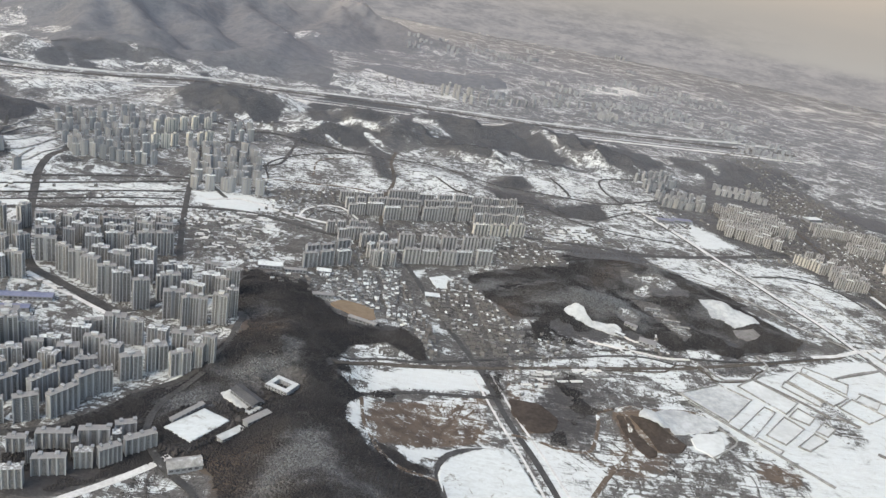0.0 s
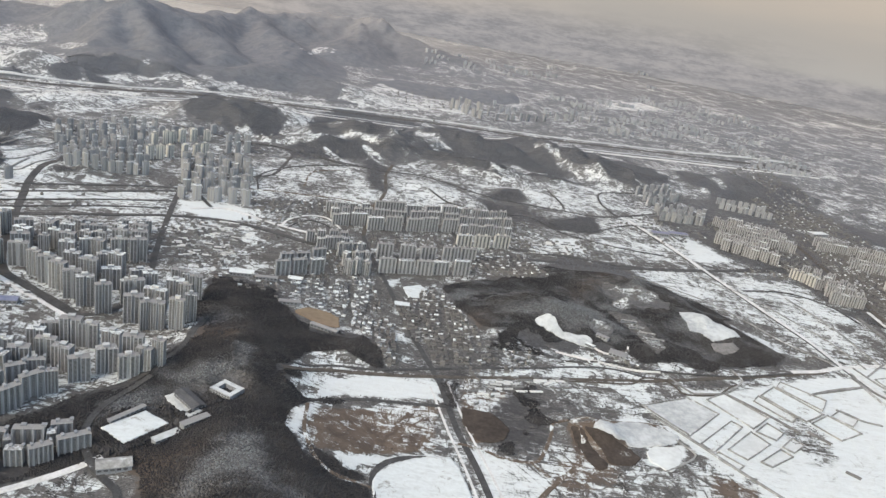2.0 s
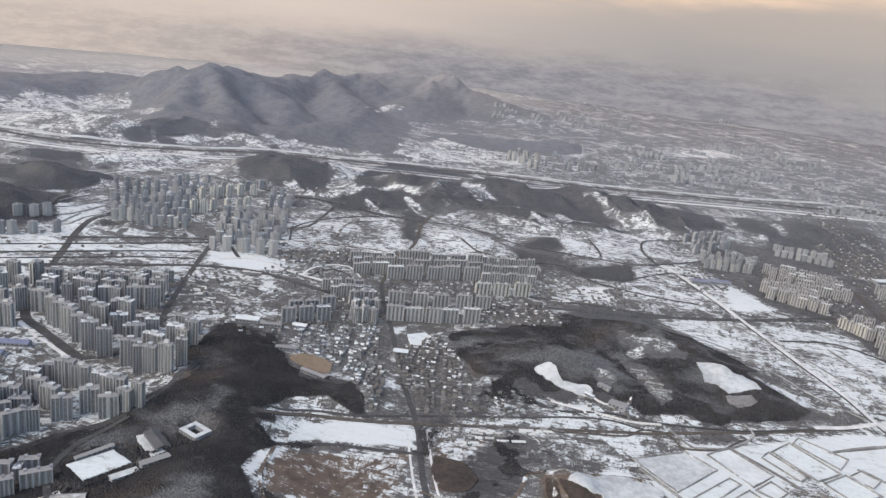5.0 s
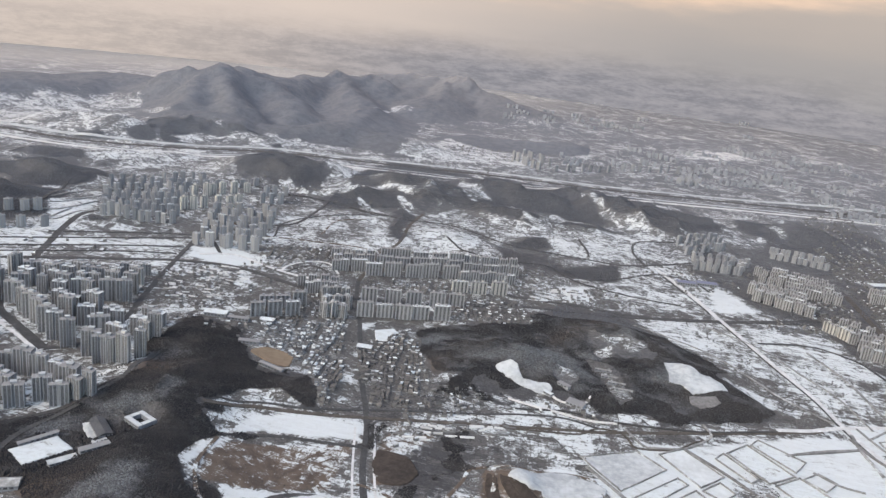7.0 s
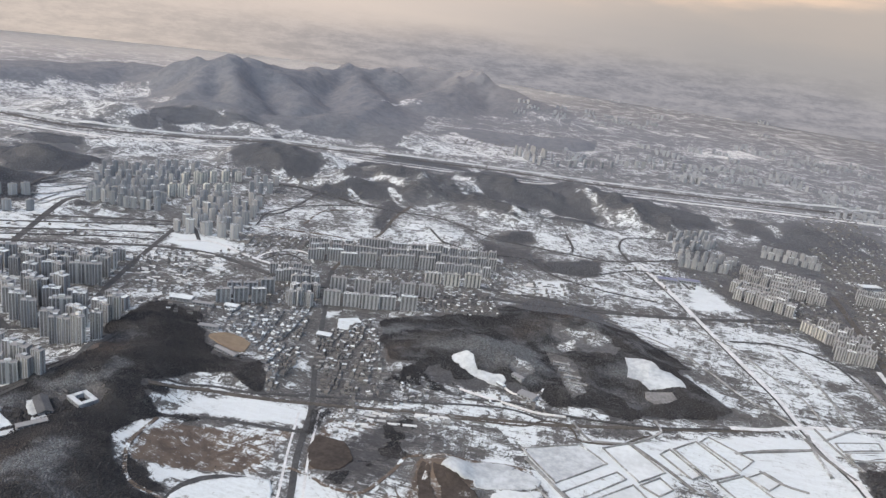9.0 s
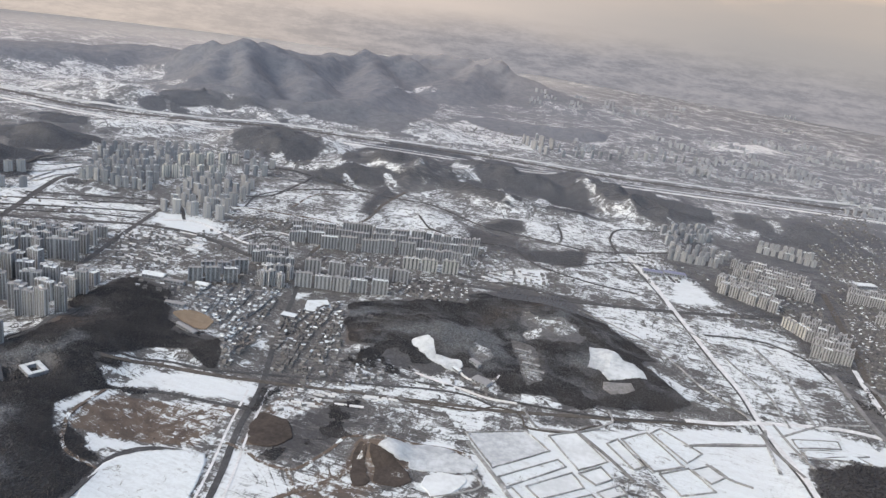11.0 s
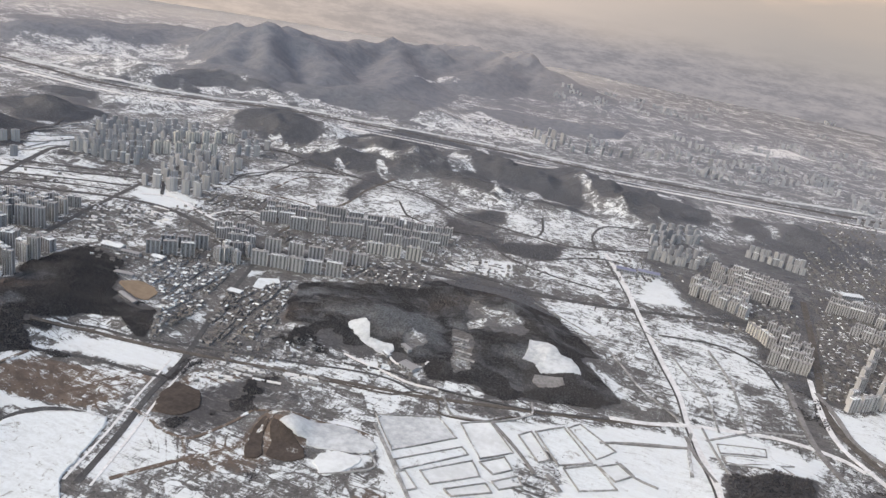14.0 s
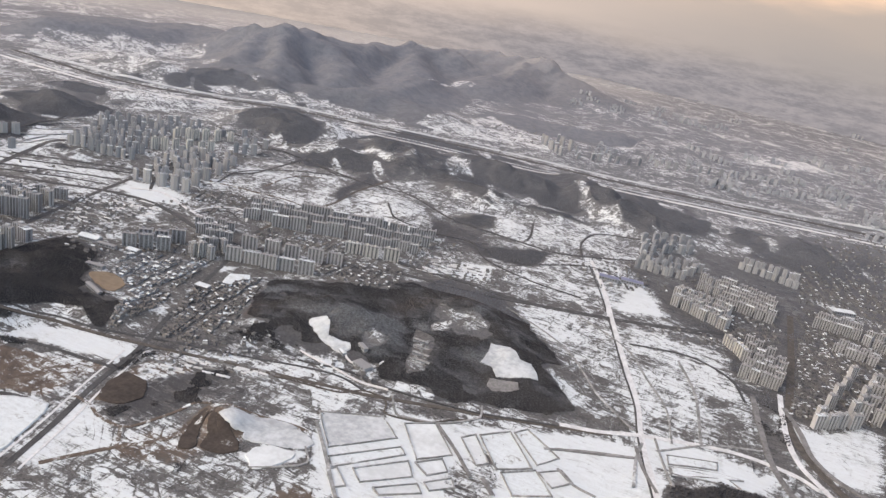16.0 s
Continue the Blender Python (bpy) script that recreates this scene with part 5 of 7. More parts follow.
def slab_block(wall_mat, storeys=15, w=20.0, d=6.0):
    """A long slab: stair towers behind, window bays between ribs in front."""
    slab = new("apartment_slab")
    h = storeys * STOREY + 1.0
    bays = max(3, int(w / 4.5))
    pitch = w / bays
    plan = []
    for i in range(bays):
        x0 = -w / 2 + i * pitch
        plan += [(x0, -d / 2), (x0 + pitch * 0.16, -d / 2), (x0 + pitch * 0.16, -d / 2 + 0.7), (x0 + pitch * 0.84, -d / 2 + 0.7), (x0 + pitch * 0.84, -d / 2)]
    plan += [(w / 2, -d / 2), (w / 2, d / 2), (-w / 2, d / 2)]
    bm = bmesh.new()
    prism(bm, plan, -1.5, h)
    part("wall", bm, wall_mat, slab)
    bm = bmesh.new()
    box(bm, -w / 2 - 0.2, w / 2 + 0.2, -d / 2 - 0.2, d / 2 + 0.2, h, h + 0.6)
    part("roof", bm, tower_roof, slab, "flat roof with snow along its edge")
    for i in range(0, bays, 2):
        x = -w / 2 + (i + 0.9) * pitch
        bm = bmesh.new()
        box(bm, x - 1.2, x + 1.2, d * 0.05, d / 2 + 0.6, h + 0.6, h + 2.4)
        part("stair_head", bm, wall_mat, slab)
    for i in range(bays + 1):
        x = -w / 2 + i * pitch
        bm = bmesh.new()
        box(bm, x - pitch * 0.055, x + pitch * 0.055, -d / 2 - 0.2, -d / 2 + 0.3, -1.4, h + 0.65)
        part("fin", bm, fin_mat, slab, "pale painted fin")
    for i in range(bays):
        window_column(slab, wall_mat, -w / 2 + (i + 0.5) * pitch, -d / 2 + 0.7, 0, pitch * 0.44, storeys, 0.5)
    return slab


POINT = [(point_tower(grey_wall, 18, 14.5, 9.0), 18 * STOREY), (point_tower(grey_wall, 18, 12.5, 9.5), 18 * STOREY), (point_tower(pale_wall, 18, 16.0, 8.0), 18 * STOREY)]
PALE = [(point_tower(pale_wall, 18, 15.0, 11.0), 18 * STOREY)]
SLAB = [(slab_block(beige_wall, 15, w, 6.0), 15 * STOREY) for w in (13.0, 18.0, 23.0)]
GREYSLAB = [(slab_block(grey_wall, 15, w, 6.0), 15 * STOREY) for w in (13.0, 18.0, 23.0)]
PALESLAB = [(slab_block(cream_wall, 15, w, 6.0), 15 * STOREY) for w in (13.0, 18.0, 23.0)]
WIDTH = {ob.name: w for kind in (SLAB, GREYSLAB, PALESLAB) for (ob, _), w in zip(kind, (13.0, 18.0, 23.0))}
SIZE = {ob.name: w for (ob, _), w in zip(POINT + PALE, (14.5, 12.5, 16.0, 15.0))} | WIDTH
rng = random.Random(4)


def raise_block(kind, x, y, z, turn, tall, room, label, group):
    """One block of a kind at a place; a slab is as long as its plot allows."""
    if kind in (SLAB, GREYSLAB, PALESLAB):
        fits = [p for p in kind if WIDTH[p[0].name] < room * 0.92] or kind[:1]
        proto, full = fits[-1]
    else:
        proto, full = rng.choice(kind)
    k = tall / full * rng.uniform(0.88, 1.1)
    long = min(max(room * 0.9 / WIDTH[proto.name], 0.8), 1.25) if proto.name in WIDTH else min(1.0, room * 1.05 / 15.0)
    ob = copy_thing(proto, pose(x, y, z, 0, 0, turn) @ Matrix.Diagonal((long, long if proto.name not in WIDTH else 1, k, 1)))
    return tagged(ob, label, "apartment building", group, "thing")


def quarter(name, corners, rows, cols, kind, tall, label):
    """Rows of blocks over a four-sided plot: near left, near right, far right, far left."""
    a, b, c, d = (Vector(p) for p in corners)
    along = b - a
    base = math.degrees(math.atan2(along.y, along.x))
    room = min(along.length, (c - d).length) / max(cols - 0.5, 1)
    spots = []
    for i in range(rows):
        v = i / max(rows - 1, 1)
        for j in range(cols):
            u = (j + (0.25 if i % 2 else 0.0)) / max(cols - 0.75, 1)
            p = a.lerp(b, u).lerp(d.lerp(c, u), v)
            spots.append(p + Vector((rng.uniform(-1, 1), rng.uniform(-1, 1))) * (0.12 * room))
    for p, z in zip(spots, heights(spots)):
        turn = base + (rng.choice((0, 0, 4, -4)) if kind in (SLAB, GREYSLAB, PALESLAB) else rng.choice((8, 30, -35, 45, 20)))
        raise_block(kind, p.x, p.y, float(z), turn, tall, room, label, "apartment blocks " + name)


def stand(name, spots, kind, label):
    """Single blocks at their own places, each with its width and height, and a turn where it has one of its own."""
    for (x, y, wide, tall, *own), z in zip(spots, heights(spots)):
        proto, full = rng.choice(kind)
        turn = own[0] if own else 20 + rng.choice((0, 8, -8, 14, -20))
        k = wide / SIZE[proto.name]
        deep = 1.0 if own else min(max(k, 0.85), 1.15)
        ob = copy_thing(proto, pose(x, y, float(z), 0, 0, turn) @ Matrix.Diagonal((k, deep, tall / full, 1)))
        tagged(ob, label, "apartment building", "apartment blocks " + name, "thing")


def far_tower(wall_mat, storeys=18, w=13.0):
    """A slim tower of the farther districts: bent front with window strips, roof and lift house."""
    tower = new("apartment_tower")
    h = storeys * STOREY
    cut = [-0.5, -0.36, -0.14, -0.06, 0.06, 0.14, 0.36, 0.5]
    ring = [(w * u, w * (0.22 * abs(u) - 0.24)) for u in cut] + [(w * 0.45, w * 0.25), (w * 0.1, w * 0.25), (w * 0.1, w * 0.33), (-w * 0.1, w * 0.33), (-w * 0.1, w * 0.25), (-w * 0.45, w * 0.25)]
    bm = bmesh.new()
    prism(bm, ring, -2.0, h)
    part("wall", bm, wall_mat, tower)
    bm = bmesh.new()
    prism(bm, [(x * 1.03, y * 1.03) for x, y in ring], h, h + 0.6)
    part("roof", bm, tower_roof, tower, "flat roof with patches of snow")
    bm = bmesh.new()
    box(bm, -w * 0.13, w * 0.13, -w * 0.08, w * 0.22, h + 0.6, h + 2.6)
    part("lift_house", bm, wall_mat, tower)
    for u, v in ((-0.36, -0.14), (0.14, 0.36), (-0.06, 0.06)):
        bm = bmesh.new()
        y0, y1 = w * (0.22 * abs(u) - 0.24) - 0.15, w * (0.22 * abs(v) - 0.24) - 0.15
        prism(bm, [(w * u + 0.3, y0), (w * v - 0.3, y1), (w * v - 0.3, y1 + 0.3), (w * u + 0.3, y0 + 0.3)], 0.5, h - 0.8)
        part("window_strip", bm, sill_mat, tower)
    return tower


# far towers get a paler, bluer wall colour that stands in for haze
far_wall_mat = wall_material("hazed_pale_concrete", (0.2, 0.217, 0.243), (0.3, 0.317, 0.345))
FAR = [(far_tower(far_wall_mat), 18 * STOREY), (far_tower(grey_wall), 18 * STOREY), (far_tower(far_wall_mat, 18, 11.0), 18 * STOREY)]


CREAM = [(far_tower(cream_wall), 18 * STOREY)]


def far_quarter(name, corners, rows, cols, tall, label, kind=FAR):
    """Slim towers over a four-sided plot of a farther district."""
    a, b, c, d = (Vector(p) for p in corners)
    base = math.degrees(math.atan2((b - a).y, (b - a).x))
    room = min((b - a).length, (c - d).length) / max(cols - 0.5, 1)
    spots = [a.lerp(b, u).lerp(d.lerp(c, u), v) + Vector((rng.uniform(-1, 1), rng.uniform(-1, 1))) * (0.15 * room)
             for v in (i / max(rows - 1, 1) for i in range(rows)) for u in ((j + rng.uniform(-0.2, 0.2)) / max(cols - 1, 1) for j in range(cols))]
    for p, z in zip(spots, heights(spots)):
        proto, full = rng.choice(kind)
        k = min(1.0, room * 0.9 / 13.0)
        ob = copy_thing(proto, pose(p.x, p.y, float(z), 0, 0, base + rng.choice((0, 25, -25, 10))) @ Matrix.Diagonal((k, k, tall / full * rng.uniform(0.85, 1.12), 1)))
        tagged(ob, label, "apartment building", "apartment blocks " + name, "thing")


quarter("west edge", [(-417, 619), (-356, 668), (-414, 782), (-502, 739)], 4, 5, POINT, 25, "grey apartment tower across the boulevard")
far_quarter("riverside", [(-472, 1044), (-379, 1084), (-489, 1389), (-595, 1240)], 8, 10, 19.5, "slim grey apartment tower in the crowded riverside district")
far_quarter("riverside south", [(-291, 1009), (-207, 1024), (-260, 1216), (-350, 1181)], 6, 6, 20, "slim grey apartment tower beside the riverside road")
far_quarter("cream", [(-408, 1174), (-343, 1252), (-380, 1353), (-438, 1262)], 2, 6, 21, "pale cream apartment tower, newly built", CREAM)
far_quarter("far west", [(-597, 899), (-517, 961), (-559, 1019), (-627, 937)], 2, 5, 19, "grey apartment tower beyond the wooded knoll")
far_quarter("riverside north", [(-469, 1318), (-378, 1404), (-403, 1456), (-498, 1382)], 1, 6, 16, "grey apartment tower behind the riverside district")
far_quarter("riverside east", [(-316, 1294), (-289, 1311), (-309, 1372), (-334, 1347)], 2, 3, 20, "grey apartment tower at the field edge")
quarter("yellow", [(112, 1001), (171, 1021), (172, 1029), (114, 1009)], 1, 3, PALESLAB, 17, "cream yellow apartment slab in a row estate")
quarter("yellow back", [(108, 1050), (176, 1075), (172, 1152), (97, 1129)], 3, 6, SLAB, 15, "grey apartment slab behind the cream slabs")
quarter("row a", [(-97, 793), (-57, 820), (-65, 847), (-105, 823)], 2, 3, GREYSLAB, 17, "grey apartment slab above the village")
quarter("row b", [(-27, 828), (-4, 839), (-20, 896), (-45, 883)], 3, 3, PALE, 18, "pale apartment tower by the main road")
quarter("row c", [(17, 854), (112, 884), (116, 941), (4, 896)], 2, 5, SLAB, 18, "beige apartment slab in a row estate")
quarter("row d", [(-17, 1010), (93, 1055), (89, 1124), (-18, 1083)], 3, 5, SLAB, 18, "beige apartment slab in a row estate")
quarter("row e", [(-73, 1004), (-32, 1021), (-37, 1072), (-91, 1052)], 3, 4, SLAB, 16, "grey apartment slab among low houses")
quarter("row f", [(-74, 899), (-43, 913), (-50, 936), (-96, 918)], 2, 4, SLAB, 15, "grey apartment slab among low houses")
far_quarter("field edge", [(469, 1425), (543, 1497), (535, 1547), (464, 1490)], 3, 6, 17, "grey apartment tower at the edge of the snowy fields")
far_quarter("trunk road", [(473, 1327), (550, 1333), (571, 1399), (475, 1385)], 3, 8, 16, "grey apartment tower beside the sheds")
quarter("east c", [(549, 1200), (622, 1159), (621, 1231), (549, 1248)], 4, 6, SLAB, 15, "grey apartment slab beside the trunk road")
quarter("east d", [(612, 1263), (684, 1251), (686, 1332), (610, 1363)], 5, 6, SLAB, 15, "grey apartment slab in a dense estate")
quarter("east d2", [(577, 1307), (605, 1293), (602, 1339), (576, 1350)], 2, 3, SLAB, 15, "grey apartment slab in a dense estate")
far_quarter("far east", [(636, 1496), (727, 1472), (730, 1517), (640, 1540)], 2, 9, 14, "grey apartment tower below the dark hill")
quarter("east f1", [(629, 1105), (650, 1074), (651, 1082), (631, 1113)], 1, 2, PALESLAB, 15, "cream apartment slab at the edge of the snowfield")
quarter("east f", [(651, 1019), (691, 1014), (696, 1082), (655, 1128)], 5, 4, SLAB, 16, "grey apartment slab at the edge of the snowfield")
quarter("east g", [(750, 1294), (807, 1293), (812, 1327), (755, 1325)], 2, 6, SLAB, 15, "grey apartment slab in the town")
quarter("east j", [(820, 1280), (860, 1256), (865, 1293), (826, 1311)], 2, 4, SLAB, 15, "grey apartment slab in the town")
quarter("east k", [(774, 1211), (820, 1200), (823, 1223), (779, 1238)], 2, 4, SLAB, 12, "low brown apartment slab in the town")
quarter("east h", [(732, 949), (775, 983), (779, 995), (737, 965)], 1, 4, SLAB, 18, "grey apartment slab closing a courtyard")
quarter("east h2", [(735, 967), (741, 972), (789, 1123), (783, 1122)], 5, 1, SLAB, 18, "grey apartment slab along a courtyard")
quarter("east h3", [(774, 1009), (783, 1017), (818, 1119), (811, 1120)], 5, 1, SLAB, 18, "grey apartment slab along a courtyard")
quarter("east i", [(785, 1012), (821, 1003), (841, 1125), (814, 1115)], 4, 3, SLAB, 18, "grey apartment slab behind the courtyard")
far_quarter("canal", [(51, 2221), (137, 2107), (163, 2189), (76, 2313)], 2, 6, 24, "hazy grey apartment tower beyond the canal")
far_quarter("canal middle", [(187, 2129), (330, 2246), (336, 2335), (188, 2210)], 1, 7, 20, "hazy grey apartment tower beyond the canal")
far_quarter("canal east", [(376, 2304), (544, 2421), (563, 2550), (386, 2422)], 1, 7, 20, "hazy grey apartment tower beyond the canal")
stand("near strip", [(-228, 417, 11.7, 11.1, 13), (-208, 426, 22.4, 12.2, 13), (-185, 434, 19.5, 12.9, 15), (-169, 447, 13.5, 11.7, 26), (-154, 434, 20.8, 12.0, 39), (-199, 400, 19.9, 12.7, 15), (-182, 411, 10.8, 12.5, 16), (-168, 417, 14.5, 13.1, 41), (-217, 383, 18.6, 14.0, 15), (-215, 408, 5.5, 11.0, 25), (-192, 420, 4.7, 12.2, 27), (-171, 437, 5.7, 10.2, 25)], GREYSLAB, "grey apartment slab with pale ribs below the district road")
stand("near slabs", [(-259, 488, 20.5, 18.4, 58), (-264, 472, 13.3, 18.0, 56), (-241, 477, 21.2, 19.7, 62), (-240, 451, 15.7, 19.0, 34), (-221, 465, 22.0, 18.5, 59), (-232, 498, 13.7, 18.7, 43), (-223, 509, 14.6, 19.1, 25), (-213, 487, 16.5, 20.0, 55), (-205, 497, 11.9, 18.8, 30), (-258, 443, 12.7, 18.3, 26), (-281, 486, 15.6, 18.3, 52)], GREYSLAB, "grey apartment slab with snow on the roof edge")
stand("near towers", [(-270, 523, 13.3, 19.6), (-262, 532, 14.9, 19.4), (-280, 507, 16.0, 20.6), (-252, 510, 14.0, 19.4), (-244, 524, 16.1, 19.2), (-248, 556, 14.1, 19.0), (-246, 574, 14.5, 16.8), (-230, 539, 15.6, 21.6), (-227, 573, 17.4, 24.1), (-212, 573, 15.9, 21.6), (-190, 570, 16.4, 19.0), (-214, 534, 15.9, 19.6), (-194, 520, 16.1, 20.3), (-180, 537, 15.6, 21.3), (-164, 552, 16.4, 24.2), (-159, 531, 15.5, 19.6), (-149, 539, 12.9, 18.8), (-140, 545, 10.2, 21.9)], POINT, "grey apartment tower with snow-dusted roof")
stand("near pale", [(-298, 535, 16.3, 30.5), (-286, 544, 14.7, 24.5), (-304, 517, 17.6, 31.2), (-311, 563, 16.0, 21.4), (-318, 545, 16.5, 24.9), (-317, 513, 17.4, 23.9)], PALE, "pale grey apartment tower with snowy roof")
stand("west front", [(-352, 710, 19.5, 24.5), (-367, 738, 17.8, 22.8), (-378, 762, 18.3, 20.2), (-391, 787, 18.8, 19.4), (-326, 692, 13.5, 26.5), (-307, 681, 16.6, 28.0), (-291, 673, 16.5, 27.3), (-270, 658, 16.2, 28.0), (-252, 647, 16.0, 28.9), (-230, 637, 14.2, 28.7), (-247, 690, 17.5, 21.5), (-266, 684, 15.6, 30.0), (-249, 708, 15.0, 30.3), (-346, 747, 10.8, 21.2), (-345, 766, 12.3, 21.6), (-361, 781, 12.5, 21.9), (-318, 741, 15.5, 21.1), (-329, 763, 17.1, 21.6), (-341, 787, 15.1, 22.1), (-301, 719, 16.3, 19.5), (-345, 813, 18.1, 19.3)], POINT, "tall grey apartment tower along the boulevard")
stand("west middle", [(-303, 752, 13.3, 22.7), (-290, 754, 13.4, 22.8), (-313, 774, 13.6, 21.9), (-301, 779, 13.7, 22.0), (-325, 801, 15.3, 19.8), (-313, 805, 14.1, 19.3), (-336, 828, 15.8, 14.9), (-271, 761, 17.2, 24.9), (-253, 767, 17.3, 25.7), (-282, 788, 16.4, 24.9), (-263, 796, 16.6, 23.8), (-294, 814, 15.6, 20.8), (-274, 825, 17.1, 20.4), (-304, 841, 14.7, 16.5), (-284, 857, 16.3, 14.7), (-285, 718, 16.3, 16.5), (-272, 728, 14.1, 19.8), (-372, 806, 16.7, 15.8)], POINT, "grey apartment tower in the dense district by the boulevard")
stand("west low", [(-221, 698, 19.4, 20.5), (-212, 663, 18.6, 24.4), (-218, 660, 10.9, 24.3), (-197, 628, 17.7, 26.3), (-179, 614, 12.3, 27.0), (-168, 613, 12.3, 26.4), (-149, 608, 13.2, 28.9), (-144, 628, 10.4, 26.8), (-187, 654, 21.6, 21.4), (-177, 678, 16.7, 19.5), (-183, 709, 17.4, 19.0), (-162, 664, 13.1, 20.4), (-154, 669, 12.1, 25.1), (-203, 679, 13.4, 26.6), (-172, 706, 15.0, 15.3)], POINT, "grey apartment tower at the foot of the wooded ridge")
for proto in {p[0] for kind in (POINT, PALE, SLAB, GREYSLAB, PALESLAB, FAR, CREAM) for p in kind}:
    for o in (*proto.children_recursive, proto):
        bpy.data.objects.remove(o)


# ---------------------------------------------------------------- village houses
def house(w, d, h, pitched):
    """A low house with a gabled or a flat roof with parapet."""
    home = new("house")
    bm = bmesh.new()
    box(bm, -w / 2, w / 2, -d / 2, d / 2, -1.0, h)
    part("wall", bm, grey_wall if pitched else beige_wall, home)
    bm = bmesh.new()
    if pitched:
        e, r = 0.35, h + 1.3
        rows = [[bm.verts.new((x, y, z)) for y, z in ((-d / 2 - e, h - 0.1), (0, r), (d / 2 + e, h - 0.1), (0, h - 0.15))] for x in (-w / 2 - e, w / 2 + e)]
        for i in range(4):
            bm.faces.new((rows[0][i], rows[0][(i + 1) % 4], rows[1][(i + 1) % 4], rows[1][i]))
        bm.faces.new(rows[0][::-1])
        bm.faces.new(rows[1])
    else:
        box(bm, -w / 2 - 0.15, w / 2 + 0.15, -d / 2 - 0.15, d / 2 + 0.15, h, h + 0.35)
    part("roof", bm, house_roof, home)
    return home


HOMES = [house(3.0, 2.3, 1.7, True), house(3.8, 2.5, 1.9, True), house(3.3, 3.0, 2.7, False), house(4.4, 2.8, 2.0, False), house(5.4, 2.6, 1.9, True)]
built = []
spare_v, spare_f = [], []


def village(corners, gap, turn, fill, single=True):
    """Houses in rows over a plot; the rest of the many roofs go into one mesh."""
    xs, ys = [p[0] for p in corners], [p[1] for p in corners]
    cx, cy, r = sum(xs) / len(xs), sum(ys) / len(ys), 0.5 * math.hypot(max(xs) - min(xs), max(ys) - min(ys))
    t = radians(turn)
    spots = []
    for i in range(int(-r / gap), int(r / gap) + 1):
        for j in range(int(-r / gap / 0.85), int(r / gap / 0.85) + 1):
            if i % 5 == 0 or rng.random() > fill:
                continue
            u, v = i * gap * 1.1 + rng.uniform(-0.5, 0.5), j * gap * 0.85 + rng.uniform(-0.4, 0.4)
            x, y = cx + u * math.cos(t) - v * math.sin(t), cy + u * math.sin(t) + v * math.cos(t)
            x, y = x + 5.0 * noise.noise((x * 0.03, y * 0.03, 1.0)), y + 5.0 * noise.noise((x * 0.03, y * 0.03, 7.0))
            inside = False
            for (ax, ay), (bx, by) in zip(corners, corners[1:] + corners[:1]):
                if (ay > y) != (by > y) and x < (bx - ax) * (y - ay) / (by - ay) + ax:
                    inside = not inside
            if inside and noise.noise((x * 0.05, y * 0.05, 3.0)) > -0.32:
                spots.append((x, y))
    if not spots:
        return
    for (x, y), z in zip(spots, heights(spots)):
        a = turn + rng.choice((0, 0, 0, 90)) + 25 * noise.noise((x * 0.02, y * 0.02, 5.0)) + rng.uniform(-5, 5)
        if single and len(built) < 300:
            proto = rng.choice(HOMES)
            built.append(tagged(copy_thing(proto, pose(x, y, float(z), 0, 0, a)), "low village house with a partly snow-covered roof", "house", "village houses", "thing"))
        else:
            b, w, d, h = len(spare_v), rng.uniform(1.3, 2.7), rng.uniform(1.0, 1.5), rng.uniform(1.5, 3.0)
            c, s = math.cos(radians(a)), math.sin(radians(a))
            for zz in (-1, h):
                for u, v in ((-w, -d), (w, -d), (w, d), (-w, d)):
                    spare_v.append((x + c * u - s * v, y + s * u + c * v, float(z) + zz))
            for u in (-w, w):
                spare_v.append((x + c * u, y + s * u, float(z) + h + rng.choice((0.1, 1.2))))
            spare_f.extend([(b, b + 1, b + 5, b + 4), (b + 2, b + 3, b + 7, b + 6), (b + 1, b + 2, b + 6, b + 9, b + 5), (b + 3, b, b + 4, b + 8, b + 7), (b + 4, b + 5, b + 9, b + 8), (b + 6, b + 7, b + 8, b + 9)])


village([(-84, 783), (0, 832), (58, 638), (46, 620), (-2, 697), (-63, 731)], 4.7, 8, 0.9)
village([(34, 753), (78, 838), (114, 758), (135, 698), (122, 652), (89, 640)], 4.7, 8, 0.9)
village([(108, 963), (188, 1000), (217, 898), (109, 885)], 5, 5, 0.8)
village([(-25, 984), (99, 1032), (103, 984), (-15, 928)], 6, 5, 0.7)
village([(722, 1219), (782, 1218), (764, 1077), (734, 974), (711, 948)], 5.5, 20, 0.75)
village([(548, 1113), (631, 1124), (629, 1094), (544, 1076)], 6, 20, 0.6)
village([(-200, 923), (-122, 924), (-130, 853), (-190, 835)], 11, 25, 0.5)
village([(744, 1643), (900, 1589), (900, 1400), (860, 1300), (724, 1277)], 7, 15, 0.6, False)
village([(-195, 1052), (-101, 1103), (-87, 1040), (-174, 1003)], 11, 15, 0.6)
village([(121, 624), (155, 634), (136, 570), (112, 577)], 7, 40, 0.35)
village([(163, 1137), (200, 1172), (210, 1041), (183, 1032)], 9, 30, 0.6)
village([(-203, 1055), (-107, 1104), (-92, 1046), (-179, 996)], 6, 8, 0.7)
village([(-393, 637), (-354, 669), (-291, 650), (-291, 595), (-323, 547)], 9, 20, 0.4, False)
village([(-278, 883), (-229, 934), (-146, 814), (-171, 769), (-223, 779)], 8, 30, 0.55, False)
village([(-81, 886), (-13, 918), (3, 833), (-81, 785), (-122, 826)], 6, 30, 0.7, False)
village([(-177, 735), (-148, 780), (-87, 782), (-85, 712)], 7, 30, 0.35, False)
